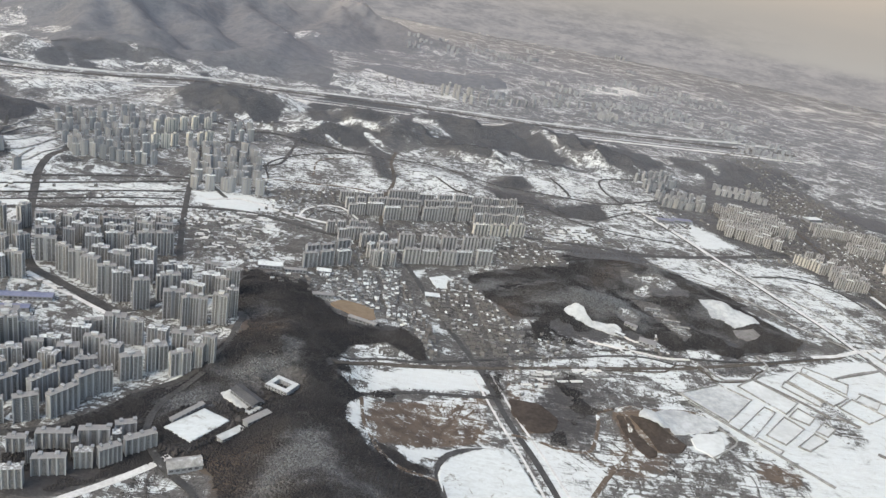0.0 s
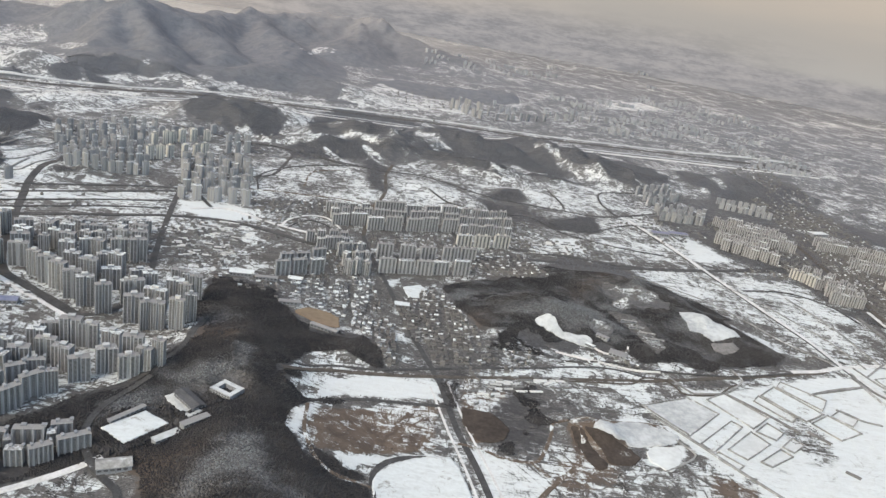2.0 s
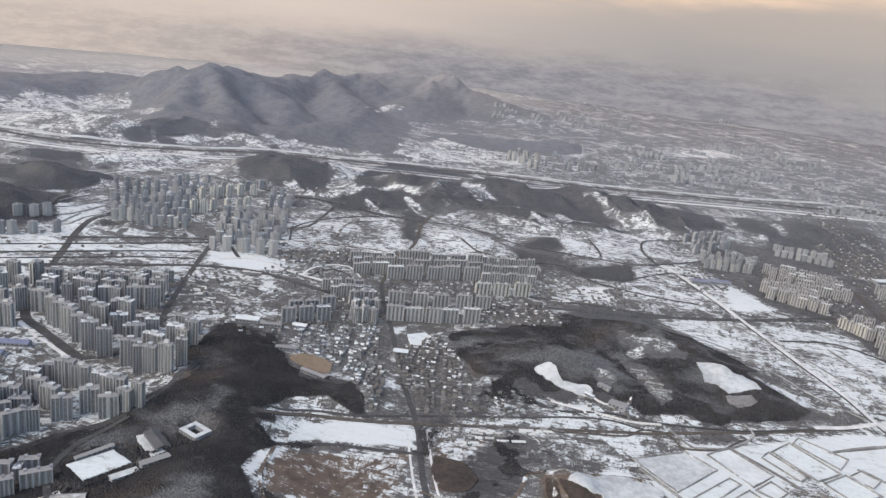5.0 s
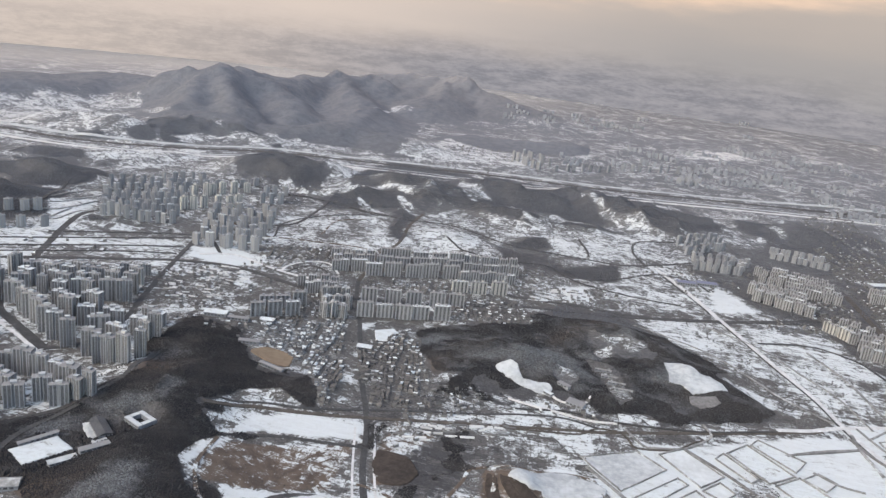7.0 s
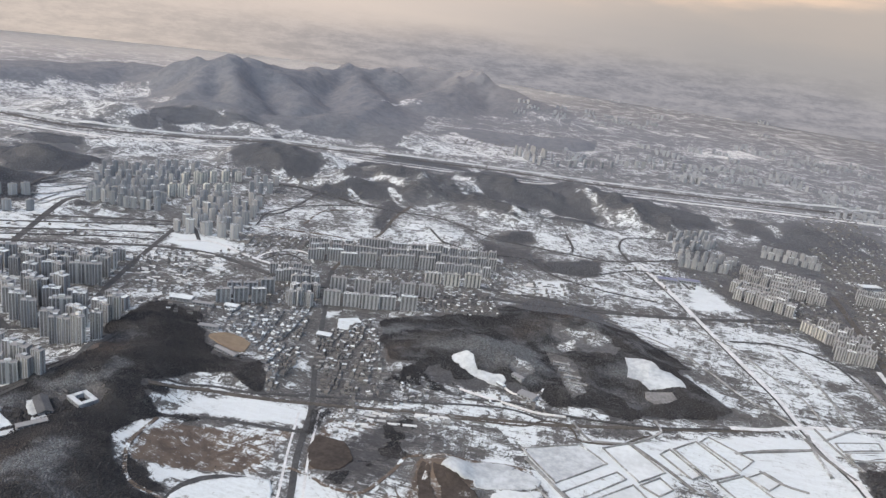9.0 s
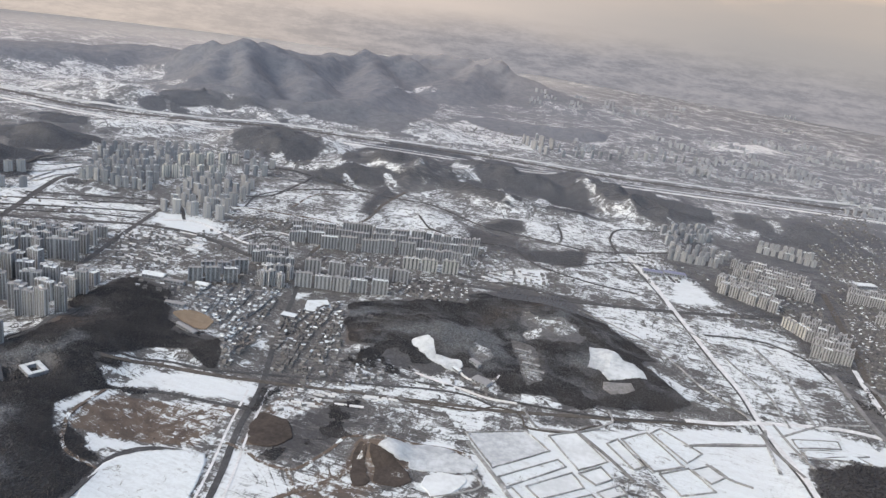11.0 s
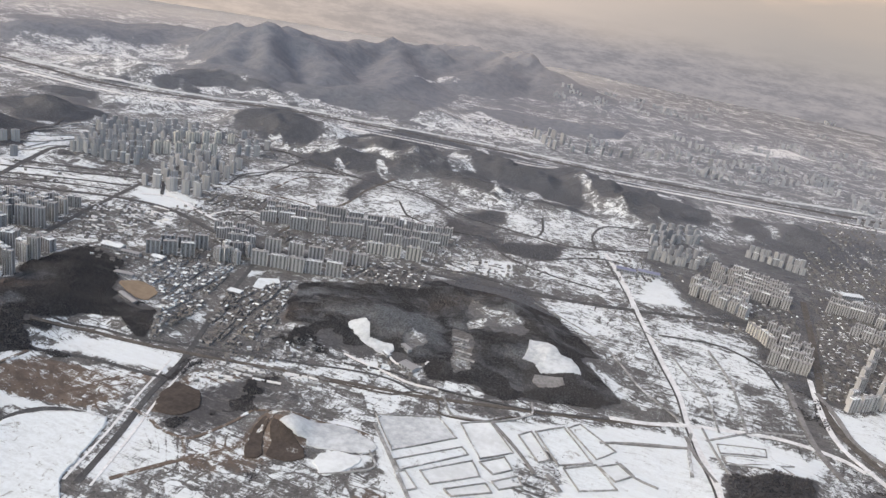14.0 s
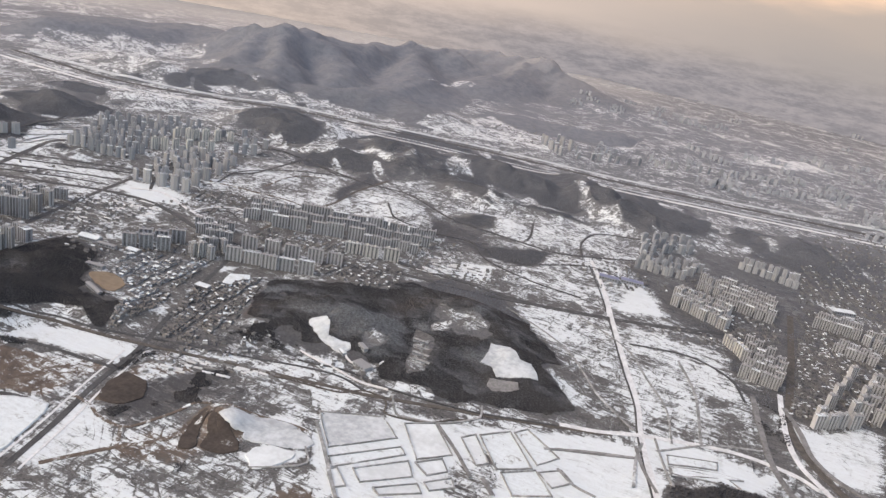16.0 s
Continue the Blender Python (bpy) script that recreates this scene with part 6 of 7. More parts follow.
village([(181, 1173), (235, 1170), (228, 1018), (188, 1012)], 8, 10, 0.5, False)
village([(231, 1083), (335, 1119), (336, 1069), (228, 1011)], 8, 10, 0.45, False)
village([(372, 1257), (479, 1351), (544, 1245), (443, 1164)], 9, 15, 0.45, False)
village([(545, 1339), (633, 1414), (697, 1256), (685, 1109), (628, 1132)], 7, 25, 0.6, False)
village([(733, 1284), (860, 1302), (800, 1000), (755, 981), (705, 954)], 5.2, 20, 0.8, False)
village([(782, 1929), (959, 2140), (871, 1465), (787, 1383)], 9, 10, 0.5, False)
village([(-217, 967), (-116, 1019), (-103, 971), (-188, 934)], 9, 12, 0.5, False)
village([(111, 643), (182, 664), (203, 656), (110, 629)], 6, 5, 0.5, False)
village([(241, 723), (294, 735), (308, 694), (241, 694)], 8, 15, 0.35, False)
village([(126, 695), (188, 705), (189, 674), (123, 652)], 7, 40, 0.4, False)
village([(-447, 1521), (-332, 1475), (-162, 1460), (-262, 1404), (-378, 1404)], 16, 10, 0.45, False)
village([(-299, 1375), (-156, 1438), (-79, 1394), (-237, 1321)], 13, 10, 0.3, False)
village([(-481, 1892), (-258, 1918), (36, 1987), (40, 1920), (-440, 1814)], 20, 5, 0.4, False)
village([(-183, 2318), (-33, 2466), (123, 2155), (-71, 2125)], 20, 5, 0.4, False)
village([(-583, 881), (-327, 1027), (-286, 936), (-528, 810)], 14, 3, 0.16, False)
village([(-606, 1259), (-319, 1367), (-190, 1039), (-306, 1039), (-467, 1035)], 15, 20, 0.35, False)
village([(-389, 783), (-273, 839), (-141, 598), (-231, 631)], 10, 25, 0.3, False)
village([(-302, 533), (-212, 591), (-158, 545), (-236, 453), (-256, 448)], 9, 20, 0.3, False)
village([(143, 944), (207, 996), (226, 903), (163, 872)], 6, 15, 0.7, False)
village([(622, 1149), (700, 1298), (697, 1111), (639, 1100)], 8, 20, 0.5, False)
for proto in HOMES:
    for o in (*proto.children_recursive, proto):
        bpy.data.objects.remove(o)
roof_n = Nodes("mixed_small_roofs")
up_n = roof_n.tree.nodes.new("ShaderNodeSeparateXYZ")
roof_n.tree.links.new(roof_n.tree.nodes.new("ShaderNodeNewGeometry").outputs["Normal"], up_n.inputs[0])
topped = roof_n.mix(roof_n.step(roof_n.island(), 0.72, 0.98), roof_n.mix(roof_n.island(), (0.055, 0.056, 0.06), (0.17, 0.16, 0.158)), SNOW)
roof_n.done(roof_n.mix(roof_n.step(up_n.outputs[2], 0.4, 0.6), (0.15, 0.15, 0.153), topped), 0.8)
if spare_v:
    tagged(mesh_object("outlying_houses", spare_v, spare_f, roof_n.mat), "crowded low houses with mixed snowy and dark roofs", "houses", kind="stuff")


# ---------------------------------------------------------------- schools, halls and sheds
shed_blue = plain_material("blue_sheet_roof", (0.1, 0.12, 0.2), (0.16, 0.18, 0.26), 0.5, 0.5)


def hall(name, spot, w, d, h, turn, roof_mat, pitched, label, category):
    """A large low building: walls with a row of windows, and its roof."""
    x, y = spot
    home = tagged(new(name), label, category, kind="thing")
    bm = bmesh.new()
    box(bm, -w / 2, w / 2, -d / 2, d / 2, -2.0, h)
    part("wall", bm, grey_wall, home)
    bm = bmesh.new()
    rise, e = (d * 0.18 if pitched else 0.25), 0.5
    ends = [[bm.verts.new((s * (w / 2 + e), yy, zz)) for yy, zz in ((-d / 2 - e, h), (-d * 0.02, h + rise), (d * 0.02, h + rise), (d / 2 + e, h), (0, h - 0.1))] for s in (-1, 1)]
    for i in range(5):
        bm.faces.new((ends[0][i], ends[0][(i + 1) % 5], ends[1][(i + 1) % 5], ends[1][i]))
    bm.faces.new(ends[0][::-1])
    bm.faces.new(ends[1])
    part("roof", bm, roof_mat, home)
    for k in range(int(w / 4)):
        bm = bmesh.new()
        u = -w / 2 + 2 + 4 * k
        box(bm, u - 1.3, u + 1.3, -d / 2 - 0.06, -d / 2 + 0.1, h * 0.35, h * 0.75)
        part("window", bm, glazing_mat, home)
    home.matrix_basis = pose(x, y, float(heights([spot])[0]) + 0.1, 0, 0, turn)


def courtyard_block(spot, w, d, wing, h, turn, label, category):
    """A low building of four wings round an open court."""
    home = tagged(new("courtyard_school"), label, category, kind="thing")
    sides = [(-w / 2, w / 2, -d / 2, -d / 2 + wing), (-w / 2, w / 2, d / 2 - wing, d / 2), (-w / 2, -w / 2 + wing, -d / 2 + wing, d / 2 - wing), (w / 2 - wing, w / 2, -d / 2 + wing, d / 2 - wing)]
    for x0, x1, y0, y1 in sides:
        bm = bmesh.new()
        box(bm, x0, x1, y0, y1, -2.0, h)
        part("wing_wall", bm, grey_wall, home)
        bm = bmesh.new()
        box(bm, x0 + 0.3, x1 - 0.3, y0 + 0.3, y1 - 0.3, h, h + 0.3)
        part("wing_roof", bm, thin_snow, home, "flat roof under snow")
    for k in range(int(w / 3)):
        u = -w / 2 + 1.5 + 3 * k
        for row in (0.2, 0.6):
            bm = bmesh.new()
            box(bm, u - 1.0, u + 1.0, -d / 2 - 0.06, -d / 2 + 0.1, h * row, h * (row + 0.25))
            part("window", bm, glazing_mat, home)
    home.matrix_basis = pose(*spot, float(heights([spot])[0]) + 0.1, 0, 0, turn)


hall("gymnasium", (-97, 499), 28, 11, 4, -41, dark_roof, True, "gymnasium with a dark pitched roof", "hall")
hall("school_block", (-97, 453), 20, 6, 3, 53, thin_snow, False, "long school block with snow on its roof", "school")
hall("school_block", (-83, 471), 22, 5.5, 3, 53, tower_roof, False, "long school block with patchy snow on its grey roof", "school")
hall("pavilion", (-135, 475), 30, 3.5, 3, 59, tower_roof, False, "low pavilion beside the snowy school yard", "pavilion")
hall("gatehouse", (-119, 419), 22, 11, 4, 25, ditch, True, "low shed with dark snowy roof in the wood", "shed")
hall("warehouse", (-137, 770), 26, 12, 5, 10, field_snow, True, "warehouse with a snow-covered roof", "warehouse")
hall("warehouse", (-109, 769), 24, 6, 4, 10, tower_roof, True, "long warehouse with grey roof", "warehouse")
hall("warehouse", (-79, 782), 16, 9, 4, 5, field_snow, True, "small warehouse with a snow-covered roof", "warehouse")
hall("site_shed", (-328, 625), 44, 10, 4, 14, shed_blue, True, "site shed with a blue sheet roof", "shed")
hall("site_shed", (-329, 600), 30, 8, 4, 14, shed_blue, True, "low site shed with a blue sheet roof", "shed")
hall("warehouse", (45, 762), 16, 9, 4, 5, field_snow, False, "white-roofed hall beside the main road", "hall")
hall("warehouse", (-24, 668), 30, 5, 4, -20, tower_roof, True, "long hall beside the brown sports ground", "hall")
hall("warehouse", (-70, 714), 22, 6, 4, 10, tower_roof, False, "school building above the brown sports ground", "school")
hall("warehouse", (267, 747), 14, 5, 3, -35, tower_roof, False, "low works building at the foot of the hill", "works")
hall("warehouse", (252, 731), 10, 4, 3, -35, field_snow, True, "small works building under snow", "works")
hall("greenhouse", (308, 806), 18, 3, 2, 0, ditch, True, "long plastic greenhouse between the woods", "greenhouse")
hall("greenhouse", (315, 793), 18, 3, 2, 0, ditch, True, "long plastic greenhouse between the woods", "greenhouse")
hall("greenhouse", (322, 775), 18, 3, 2, 0, ditch, True, "long plastic greenhouse between the woods", "greenhouse")
hall("greenhouse", (329, 761), 18, 3, 2, 0, ditch, True, "long plastic greenhouse between the woods", "greenhouse")
hall("warehouse", (478, 1236), 34, 12, 6, 10, shed_blue, False, "dark blue industrial shed beside fields", "warehouse")
hall("warehouse", (444, 1222), 30, 12, 6, 10, shed_blue, False, "dark blue industrial shed beside fields", "warehouse")
hall("community_hall", (281, 722), 18, 11, 4, -20, tower_roof, False, "grey community hall at the foot of the hill", "hall")
hall("warehouse", (796, 1403), 40, 16, 6, 25, field_snow, False, "large white-roofed industrial hall", "warehouse")
courtyard_block((-74, 518), 21, 17, 4.5, 4, -26, "white school building round an open court with snowy roofs", "school")

# ---------------------------------------------------------------- far towns
def far_town(corners, count, tall, label):
    """Crowded tower blocks and roofs on the far plain, too many and too small to part."""
    r = random.Random(len(corners) + count)
    xs, ys = [p[0] for p in corners], [p[1] for p in corners]
    verts, faces, n = [], [], 0
    while n < count:
        cx, cy = r.uniform(min(xs), max(xs)), r.uniform(min(ys), max(ys))
        inside = False
        for (ax, ay), (bx, by) in zip(corners, corners[1:] + corners[:1]):
            if (ay > cy) != (by > cy) and cx < (bx - ax) * (cy - ay) / (by - ay) + ax:
                inside = not inside
        if not inside:
            continue
        turn, size = r.uniform(-0.4, 0.4), tall * r.uniform(0.6, 1.2)
        for k in range(r.randint(3, 9)):
            x, y = cx + 19 * (k % 3) + r.uniform(-5, 5), cy + 34 * (k // 3) + r.uniform(-6, 6)
            w, d, h, b0 = r.uniform(3, 5.5), r.uniform(2.5, 3.5), 0.85 * size * r.uniform(0.8, 1.1), len(verts)
            z = float(lie([x], [y])[0][0])
            c, s = math.cos(turn), math.sin(turn)
            for zz in (z - 2, z + h):
                for u, v in ((-w, -d), (w, -d), (w, d), (-w, d)):
                    verts.append((x + c * u - s * v, y + s * u + c * v, zz))
            faces.extend([(b0, b0 + 1, b0 + 5, b0 + 4), (b0 + 1, b0 + 2, b0 + 6, b0 + 5), (b0 + 2, b0 + 3, b0 + 7, b0 + 6), (b0 + 3, b0, b0 + 4, b0 + 7), (b0 + 4, b0 + 5, b0 + 6, b0 + 7)])
            n += 1
    tagged(mesh_object("far_town", verts, faces, far_wall), label, "buildings", kind="stuff")


far_n = Nodes("far_town_walls")
far_wall = far_n.done(far_n.mix(far_n.island(), (0.2, 0.22, 0.25), (0.29, 0.308, 0.335)), 0.8)
far_town([(-125, 3253), (82, 3967), (459, 3602), (332, 3131), (-80, 3041)], 90, 20, "far hazy tower blocks below the mountain")
far_town([(126, 5724), (1972, 7299), (1075, 3612), (494, 3412), (199, 3968)], 240, 22, "far hazy tower blocks on the plain")
far_town([(187, 2539), (1062, 3560), (1313, 3160), (1065, 2453), (508, 2177), (188, 2159)], 200, 18, "far mixed town blocks beyond the canal")
far_town([(560, 2516), (1295, 2830), (1025, 2041), (708, 1946), (518, 2090)], 130, 14, "crowded town blocks beyond the hills")
far_town([(-2031, 4660), (-686, 8904), (-237, 6099), (-1197, 5163), (-1820, 4521)], 120, 22, "far hazy tower blocks behind the mountain")

# ---------------------------------------------------------------- the airliner's wing tip
orange_n = Nodes("orange_gloss_paint")
orange = orange_n.done(orange_n.mix(orange_n.noise(orange_n.local(), 9.0, 3), (0.56, 0.06, 0.022), (0.62, 0.078, 0.03)), 0.3)
# white paint with the peach tint of warm low light put into its colour
wing_n = Nodes("warm_lit_wing_paint")
wing_white = wing_n.done(wing_n.mix(wing_n.noise(wing_n.local(1, 6, 6), 3.0, 5), (0.36, 0.29, 0.255), (0.46, 0.375, 0.335)), 0.4)
bare_metal = Nodes("bare_metal_edge").done((0.2, 0.215, 0.225), 0.45, metal=0.5)
mark_white = Nodes("white_marking").done((0.6, 0.56, 0.52), 0.45)


def loft(sections, thick):
    """A skin over aerofoil sections, each given by trailing edge, leading edge and the way its upper side faces."""
    bm, rings = bmesh.new(), []
    shape = ((0.0, 0.0), (0.25, 0.55), (0.6, 1.0), (0.88, 0.75), (1.0, 0.0), (0.88, -0.6), (0.6, -0.8), (0.25, -0.4))
    for trail, lead, face in sections:
        t, l, f = Vector(trail), Vector(lead), Vector(face).normalized()
        rings.append([bm.verts.new(t.lerp(l, u) + f * (v * thick * (l - t).length)) for u, v in shape])
    for a, c in zip(rings, rings[1:]):
        for i in range(8):
            bm.faces.new((a[i], a[(i + 1) % 8], c[(i + 1) % 8], c[i]))
    bm.faces.new(rings[0][::-1])
    bm.faces.new(rings[-1])
    bmesh.ops.recalc_face_normals(bm, faces=bm.faces)
    for f in bm.faces:
        f.smooth = len(f.verts) == 4
    return bm


def stroke(points, width, parent, name):
    """A painted line on the winglet, slightly proud of it; the points lie in its plane."""
    bm, half = bmesh.new(), width / 2
    line = smooth_line(points, 0.02)
    rows = []
    for i, p in enumerate(line):
        d = (line[min(i + 1, len(line) - 1)] - line[max(i - 1, 0)]).normalized()
        rows.append([bm.verts.new((q.x, 0.25 * q.y - o, q.y)) for o in (0.034, 0.012) for q in (p + Vector((-d.y, d.x)) * half, p - Vector((-d.y, d.x)) * half)])
    for a, c in zip(rows, rows[1:]):
        for i, j in ((0, 1), (1, 3), (3, 2), (2, 0)):
            bm.faces.new((a[i], a[j], c[j], c[i]))
    for r in (rows[0], rows[-1]):
        bm.faces.new((r[0], r[1], r[3], r[2]))
    bmesh.ops.recalc_face_normals(bm, faces=bm.faces)
    part(name, bm, mark_white, parent)


def wing_tip():
    wing = tagged(new("airliner_wing"), "white airliner wing tip with an upswept orange winglet", "aircraft wing", kind="thing")
    up, inward = (-0.3, 0.0, 1.0), (0.0, -1.0, 0.25)
    part("wing_panel", loft([((1.29, -2.1, 0.2), (1.72, -2.1, 0.34), up), ((0.65, -1.06, 0.1), (1.09, -1.06, 0.24), up), ((0.3, -0.5, 0.05), (0.76, -0.5, 0.19), up),
                             ((0.08, -0.12, 0.012), (0.52, -0.12, 0.155), up)], 0.045), wing_white, wing)
    winglet = part("winglet", loft([((0.08, -0.12, 0.012), (0.52, -0.12, 0.155), up), ((0.0, 0.0, 0.02), (0.42, 0.03, 0.15), (0, -0.5, 0.8)), ((-0.14, 0.03, 0.09), (0.3, 0.05, 0.2), (0, -0.9, 0.4)),
                                    ((-0.23, 0.05, 0.19), (0.18, 0.07, 0.28), inward), ((-0.33, 0.08, 0.3), (0.06, 0.1, 0.38), inward), ((-0.44, 0.12, 0.48), (-0.06, 0.12, 0.5), inward),
                                    ((-0.55, 0.17, 0.67), (-0.24, 0.17, 0.69), inward), ((-0.66, 0.22, 0.87), (-0.41, 0.22, 0.87), inward), ((-0.705, 0.245, 0.97), (-0.5, 0.245, 0.97), inward),
                                    ((-0.7, 0.25, 1.0), (-0.56, 0.25, 1.0), inward)], 0.035), orange, wing, "glossy orange winglet with white markings")
    seam = Nodes("dark_panel_seam").done((0.12, 0.1, 0.09), 0.6)
    for near_end, far_end in (((1.14, -1.8, 0.2), (0.68, -1.05, 0.132)), ((0.8, -1.1, 0.16), (1.02, -1.1, 0.242)), ((0.5, -0.55, 0.125), (0.7, -0.55, 0.2))):
        a, b = Vector(near_end), Vector(far_end)
        part("panel_seam", loft([(a, a + Vector((0.008, 0.004, 0.002)), up), (b, b + Vector((0.008, 0.004, 0.002)), up)], 0.3), seam, wing, "dark panel seam")
    edge = [Vector(p) for p in ((0.44, 0.02, 0.15), (0.3, 0.05, 0.2), (0.18, 0.07, 0.28), (0.06, 0.1, 0.38), (-0.06, 0.12, 0.5), (-0.24, 0.17, 0.69), (-0.41, 0.22, 0.87), (-0.5, 0.245, 0.97))]
    part("leading_edge", loft([(p, p + Vector((0.02, 0.0, 0.013)), inward) for p in edge], 0.35), bare_metal, winglet, "bare grey metal leading edge")
    bm = bmesh.new()
    bmesh.ops.create_cone(bm, cap_ends=True, segments=20, radius1=0.032, radius2=0.032, depth=0.022, matrix=Matrix.Translation((-0.29, 0.0775, 0.395)) @ Matrix.Rotation(radians(90), 4, "X"))
    part("round_marking", bm, mark_white, winglet)
    stroke([(-0.18, 0.44), (-0.165, 0.38), (-0.165, 0.31), (-0.19, 0.255), (-0.235, 0.235), (-0.27, 0.265)], 0.026, winglet, "hooked_marking")
    stroke([(-0.135, 0.425), (-0.11, 0.45), (-0.08, 0.45), (-0.06, 0.42)], 0.02, winglet, "curved_marking")
    lamp_n = Nodes("lit_navigation_lamp")
    lamp_n.put(lamp_n.bsdf.inputs["Emission Color"], (1.0, 0.85, 0.6, 1.0))
    lamp_n.bsdf.inputs["Emission Strength"].default_value = 6.0
    bm = bmesh.new()
    bmesh.ops.create_uvsphere(bm, u_segments=10, v_segments=8, radius=0.024)
    bmesh.ops.transform(bm, matrix=Matrix.Translation((-0.03, -0.01, 0.0)) @ Matrix.Diagonal((0.7, 0.7, 1.3, 1)), verts=bm.verts)
    part("navigation_light", bm, lamp_n.mat, wing, "lit warm white navigation light")
    wing.matrix_basis = pose(437.86, 65.58, 365.78, 0, 0, 15.59)


wing_tip()


# ---------------------------------------------------------------- woods
def woods(name, x0, x1, y0, y1, gap, size, label, material):
    """Bare trees over all wooded ground of a stretch, too many to count."""
    r = np.random.RandomState(7)
    u, v = np.meshgrid(np.arange(x0, x1, gap), np.arange(y0, y1, gap))
    x, y = (u + r.uniform(-gap / 2, gap / 2, u.shape)).ravel(), (v + r.uniform(-gap / 2, gap / 2, u.shape)).ravel()
    z, _, wooded, _, _ = cover(x, y)
    keep = wooded + 0.5 * fbm(x, y, 26, 4, 31) > 0.66
    for outline in cleared:
        inside = np.zeros(x.shape, bool)
        for (ax, ay), (bx, by) in zip(outline, outline[1:] + outline[:1]):
            if ay != by:
                inside ^= ((ay > y) != (by > y)) & (x < (bx - ax) * (y - ay) / (by - ay) + ax)
        keep &= ~inside
    x, y, z = x[keep], y[keep], z[keep]
    n = len(x)
    tall, wide = size * r.uniform(0.5, 0.72, n), size * r.uniform(0.46, 0.66, n)
    verts = np.zeros((n, 6, 3))
    verts[:, 0] = np.stack([x, y, z - 0.3], 1)
    for k in range(4):
        a = 2 * math.pi * k / 4 + r.uniform(-0.5, 0.5, n)
        reach = wide * r.uniform(0.6, 1.25, n)
        verts[:, 1 + k] = np.stack([x + reach * np.cos(a), y + reach * np.sin(a), z + tall * r.uniform(0.5, 0.8, n)], 1)
    verts[:, 5] = np.stack([x + r.uniform(-0.3, 0.3, n), y + r.uniform(-0.3, 0.3, n), z + tall], 1)
    base = 6 * np.arange(n)[:, None, None]
    tri = np.array([(0, 1 + (k + 1) % 4, 1 + k) for k in range(4)] + [(5, 1 + k, 1 + (k + 1) % 4) for k in range(4)])
    faces = (tri[None] + base).reshape(-1, 3)
    ob = tagged(mesh_object(name, verts.reshape(-1, 3).tolist(), faces.tolist(), material), label, "trees", kind="stuff")
    ob.data.shade_smooth()
    rime = np.zeros(n)
    for outline in RIME:
        near, amount = patch(x, y, outline, 14)
        rime[near] = np.maximum(rime[near], amount)
    near, amount = patch(x, y, PALE_HILL, 20)
    rime[near] = np.maximum(rime[near], 0.4 * amount)
    brown = np.zeros(n)
    for outline in BRUSH:
        near, amount = patch(x, y, outline, 10)
        brown[near] = np.maximum(brown[near], amount)
    for key, values in (("rime", rime), ("brown", brown)):
        ob.data.attributes.new(key, "FLOAT", "POINT").data.foreach_set("value", np.repeat(values, 6).astype(np.float32))


woods("near_wood", -310, 530, 370, 960, 1.5, 1.7, "bare leafless winter wood on the low hills", wood_mat)
woods("town_wood", 530, 1350, 480, 960, 3.0, 2.6, "bare trees along the roads and between the houses", wood_mat)
woods("hill_wood", -1000, 1500, 960, 1900, 3.0, 1.9, "bare winter wood with haze in its colour on the hills beyond the towns", hazed_mat)


def scrub(name, x0, x1, y0, y1, gap, size, label, material):
    """Hedges and single bushes on the open land: along winding lines and in loose drifts."""
    r = np.random.RandomState(19)
    u, v = np.meshgrid(np.arange(x0, x1, gap), np.arange(y0, y1, gap))
    x, y = (u + r.uniform(-gap / 2, gap / 2, u.shape)).ravel(), (v + r.uniform(-gap / 2, gap / 2, u.shape)).ravel()
    line = (np.abs(fbm(x, y, 70, 3, 71)) < 0.016) & (fbm(x, y, 110, 2, 83) > 0.0)
    line |= r.uniform(0, 1, x.shape) < 0.012
    x, y = x[line], y[line]
    z, snowy, wooded, _, _ = cover(x, y)
    keep = (wooded < 0.7) & (snowy + 0.5 * fbm(x, y, 90, 2, 91) < 0.72) & (snowy < 0.84)
    c, w = np.clip(x.astype(int) + 700, 0, 1699), np.clip(y.astype(int) - 300, 0, 1299)
    keep &= ~taken[w, c]
    for outline in cleared:
        inside = np.zeros(x.shape, bool)
        for (ax, ay), (bx, by) in zip(outline, outline[1:] + outline[:1]):
            if ay != by:
                inside ^= ((ay > y) != (by > y)) & (x < (bx - ax) * (y - ay) / (by - ay) + ax)
        keep &= ~inside
    bushes(name, x[keep], y[keep], z[keep], size, label, material, r)


def bushes(name, x, y, z, size, label, material, r):
    """Low uneven crowns at the given places."""
    n = len(x)
    tall, wide = size * r.uniform(0.5, 1.2, n), size * r.uniform(0.35, 0.75, n)
    verts = np.zeros((n, 7, 3))
    for k in range(5):
        a = 2 * math.pi * k / 5 + r.uniform(-0.4, 0.4, n)
        reach = wide * r.uniform(0.6, 1.3, n)
        verts[:, k] = np.stack([x + reach * np.cos(a), y + reach * np.sin(a), z + tall * r.uniform(0.2, 0.6, n)], 1)
    verts[:, 5] = np.stack([x, y, z - 0.3], 1)
    verts[:, 6] = np.stack([x + 0.2 * wide, y, z + tall], 1)
    tri = np.array([(5, (k + 1) % 5, k) for k in range(5)] + [(6, k, (k + 1) % 5) for k in range(5)])
    faces = (tri[None] + 7 * np.arange(n)[:, None, None]).reshape(-1, 3)
    tagged(mesh_object(name, verts.reshape(-1, 3).tolist(), faces.tolist(), material), label, "bushes", kind="stuff")


scrub("hedge_bushes", -320, 830, 380, 1000, 1.5, 0.95, "bare hedges and single bushes between snowy fields", wood_mat)
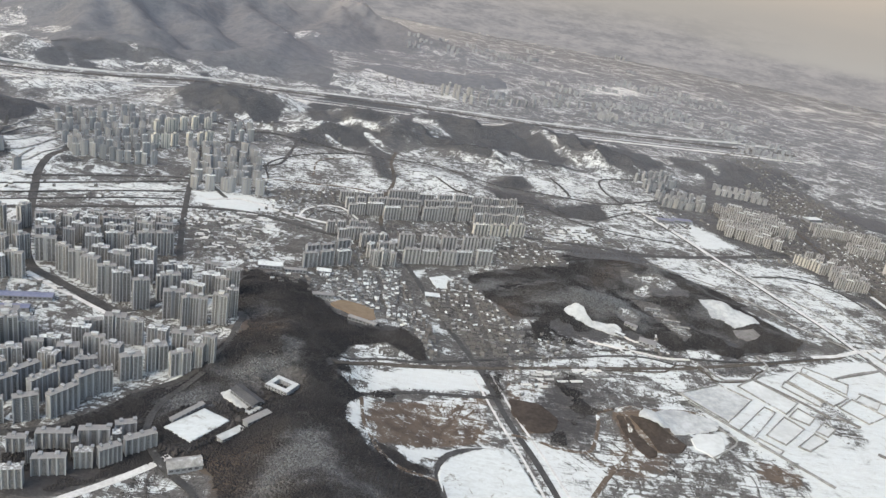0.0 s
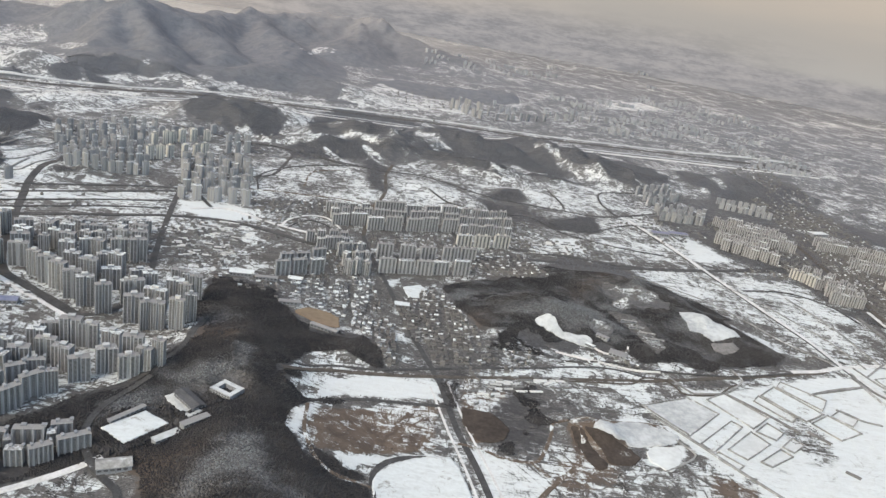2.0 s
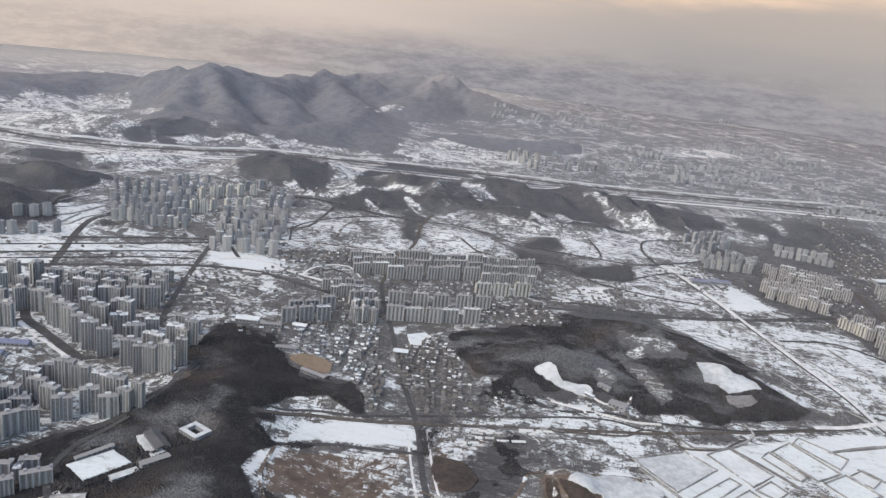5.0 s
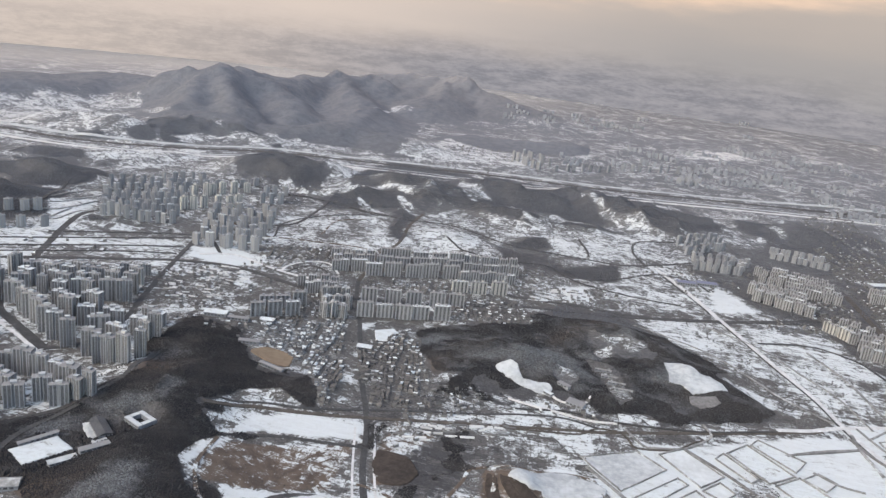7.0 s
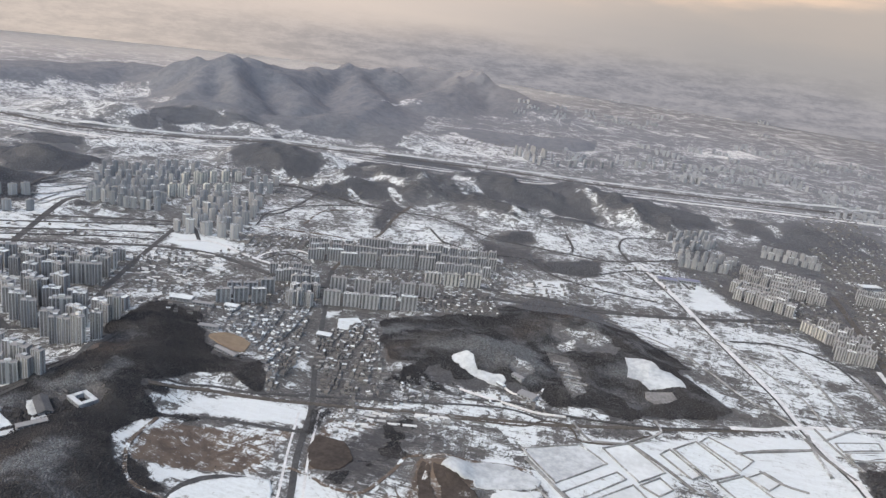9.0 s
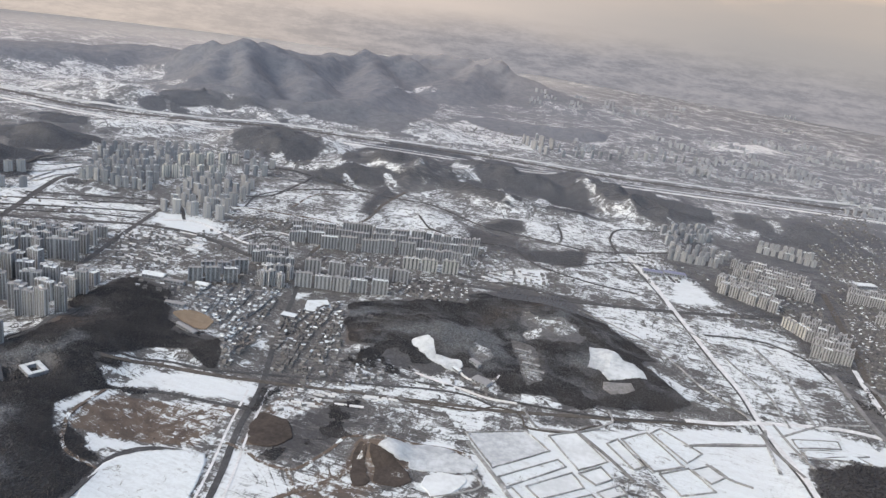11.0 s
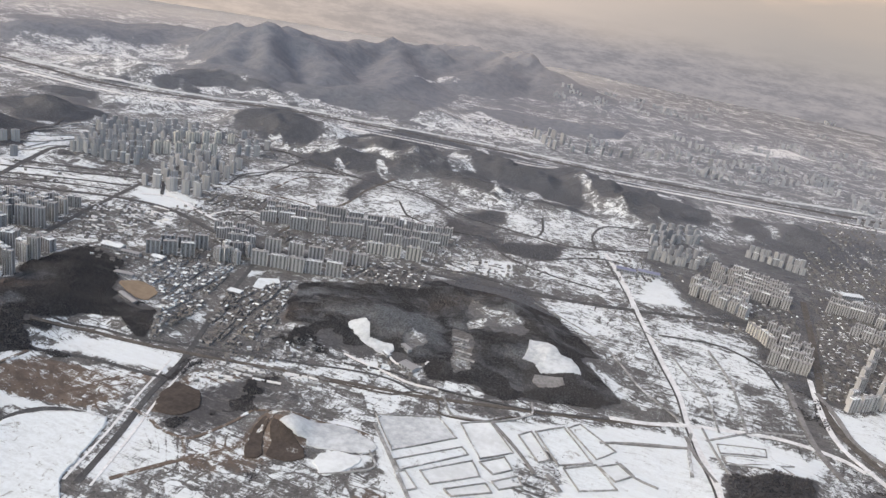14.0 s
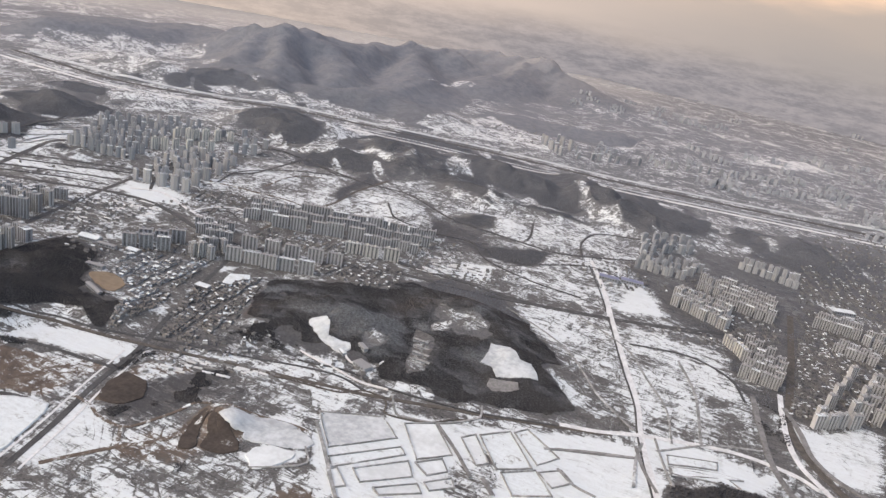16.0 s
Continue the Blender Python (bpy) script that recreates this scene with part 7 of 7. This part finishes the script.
scrub("field_bushes", -620, 900, 1000, 1480, 2.6, 1.4, "bare hedges between the farther snowy fields", hazed_mat)

# trees round the school yard
yard_r = np.random.RandomState(3)
yard_line = smooth_line([(-150, 455), (-143, 440), (-122, 433), (-98, 470), (-108, 486), (-126, 494), (-140, 482)], 1.2) + smooth_line([(-112, 492), (-96, 484), (-78, 500), (-66, 506)], 1.2)
yard_x = np.array([p.x for p in yard_line]) + yard_r.uniform(-1.5, 1.5, len(yard_line))
yard_y = np.array([p.y for p in yard_line]) + yard_r.uniform(-1.5, 1.5, len(yard_line))
bushes("yard_trees", yard_x, yard_y, lie(yard_x, yard_y)[0], 3.2, "dark evergreen trees round the school yard", wood_mat, yard_r)


def tunnels(name, corners, turn, gap, fill, label, material):
    """Long low plastic tunnels and sheds of the allotments, side by side."""
    r = random.Random(len(name))
    xs, ys = [p[0] for p in corners], [p[1] for p in corners]
    cx, cy, reach = sum(xs) / len(xs), sum(ys) / len(ys), 0.6 * math.hypot(max(xs) - min(xs), max(ys) - min(ys))
    c, s = math.cos(radians(turn)), math.sin(radians(turn))
    verts, faces = [], []
    v = -reach
    while v < reach:
        u = -reach
        while u < reach:
            long, wide = r.uniform(5, 14), r.uniform(0.9, 1.5)
            x, y = cx + c * u - s * v, cy + s * u + c * v
            inside = False
            for (ax, ay), (bx, by) in zip(corners, corners[1:] + corners[:1]):
                if (ay > y) != (by > y) and x < (bx - ax) * (y - ay) / (by - ay) + ax:
                    inside = not inside
            if inside and r.random() < fill:
                z, b, a = float(heights([(x, y)])[0]), len(verts), radians(turn + r.choice((0, 0, 0, 12, -10)))
                for e in (0, long):
                    for w, h in ((-1, -0.5), (-1, 0.7), (-0.6, 1.2), (0.6, 1.2), (1, 0.7), (1, -0.5)):
                        verts.append((x + math.cos(a) * e - math.sin(a) * w * wide, y + math.sin(a) * e + math.cos(a) * w * wide, z + h))
                faces += [(b + k, b + k + 1, b + k + 7, b + k + 6) for k in range(5)] + [(b, b + 1, b + 2, b + 3, b + 4, b + 5), (b + 11, b + 10, b + 9, b + 8, b + 7, b + 6)]
            u += long + r.uniform(1, 5)
        v += gap * r.uniform(0.8, 1.4)
    tagged(mesh_object(name, verts, faces, material), label, "greenhouses", kind="stuff")


tunnel_n = Nodes("plastic_tunnels_with_snow")
tunnel_mat = tunnel_n.done(tunnel_n.mix(tunnel_n.step(tunnel_n.island(), 0.3, 0.7), (0.12, 0.122, 0.125), (0.5, 0.52, 0.53)), 0.6)
tunnels("allotment_tunnels", [(-271, 905), (-216, 950), (-167, 907), (-173, 821), (-213, 800), (-240, 820)], 8, 5.0, 0.55, "rows of plastic tunnels and sheds on allotments", tunnel_mat)
tunnels("trackside_tunnels", [(104, 606), (176, 649), (251, 662), (228, 641), (190, 623), (127, 590)], 16, 4.0, 0.6, "plastic tunnels and sheds beside the railway", tunnel_mat)
tunnels("valley_tunnels", [(194, 1083), (244, 1121), (297, 1067), (238, 1022), (203, 1016)], 12, 6.0, 0.5, "plastic tunnels in the snowy valley", tunnel_mat)
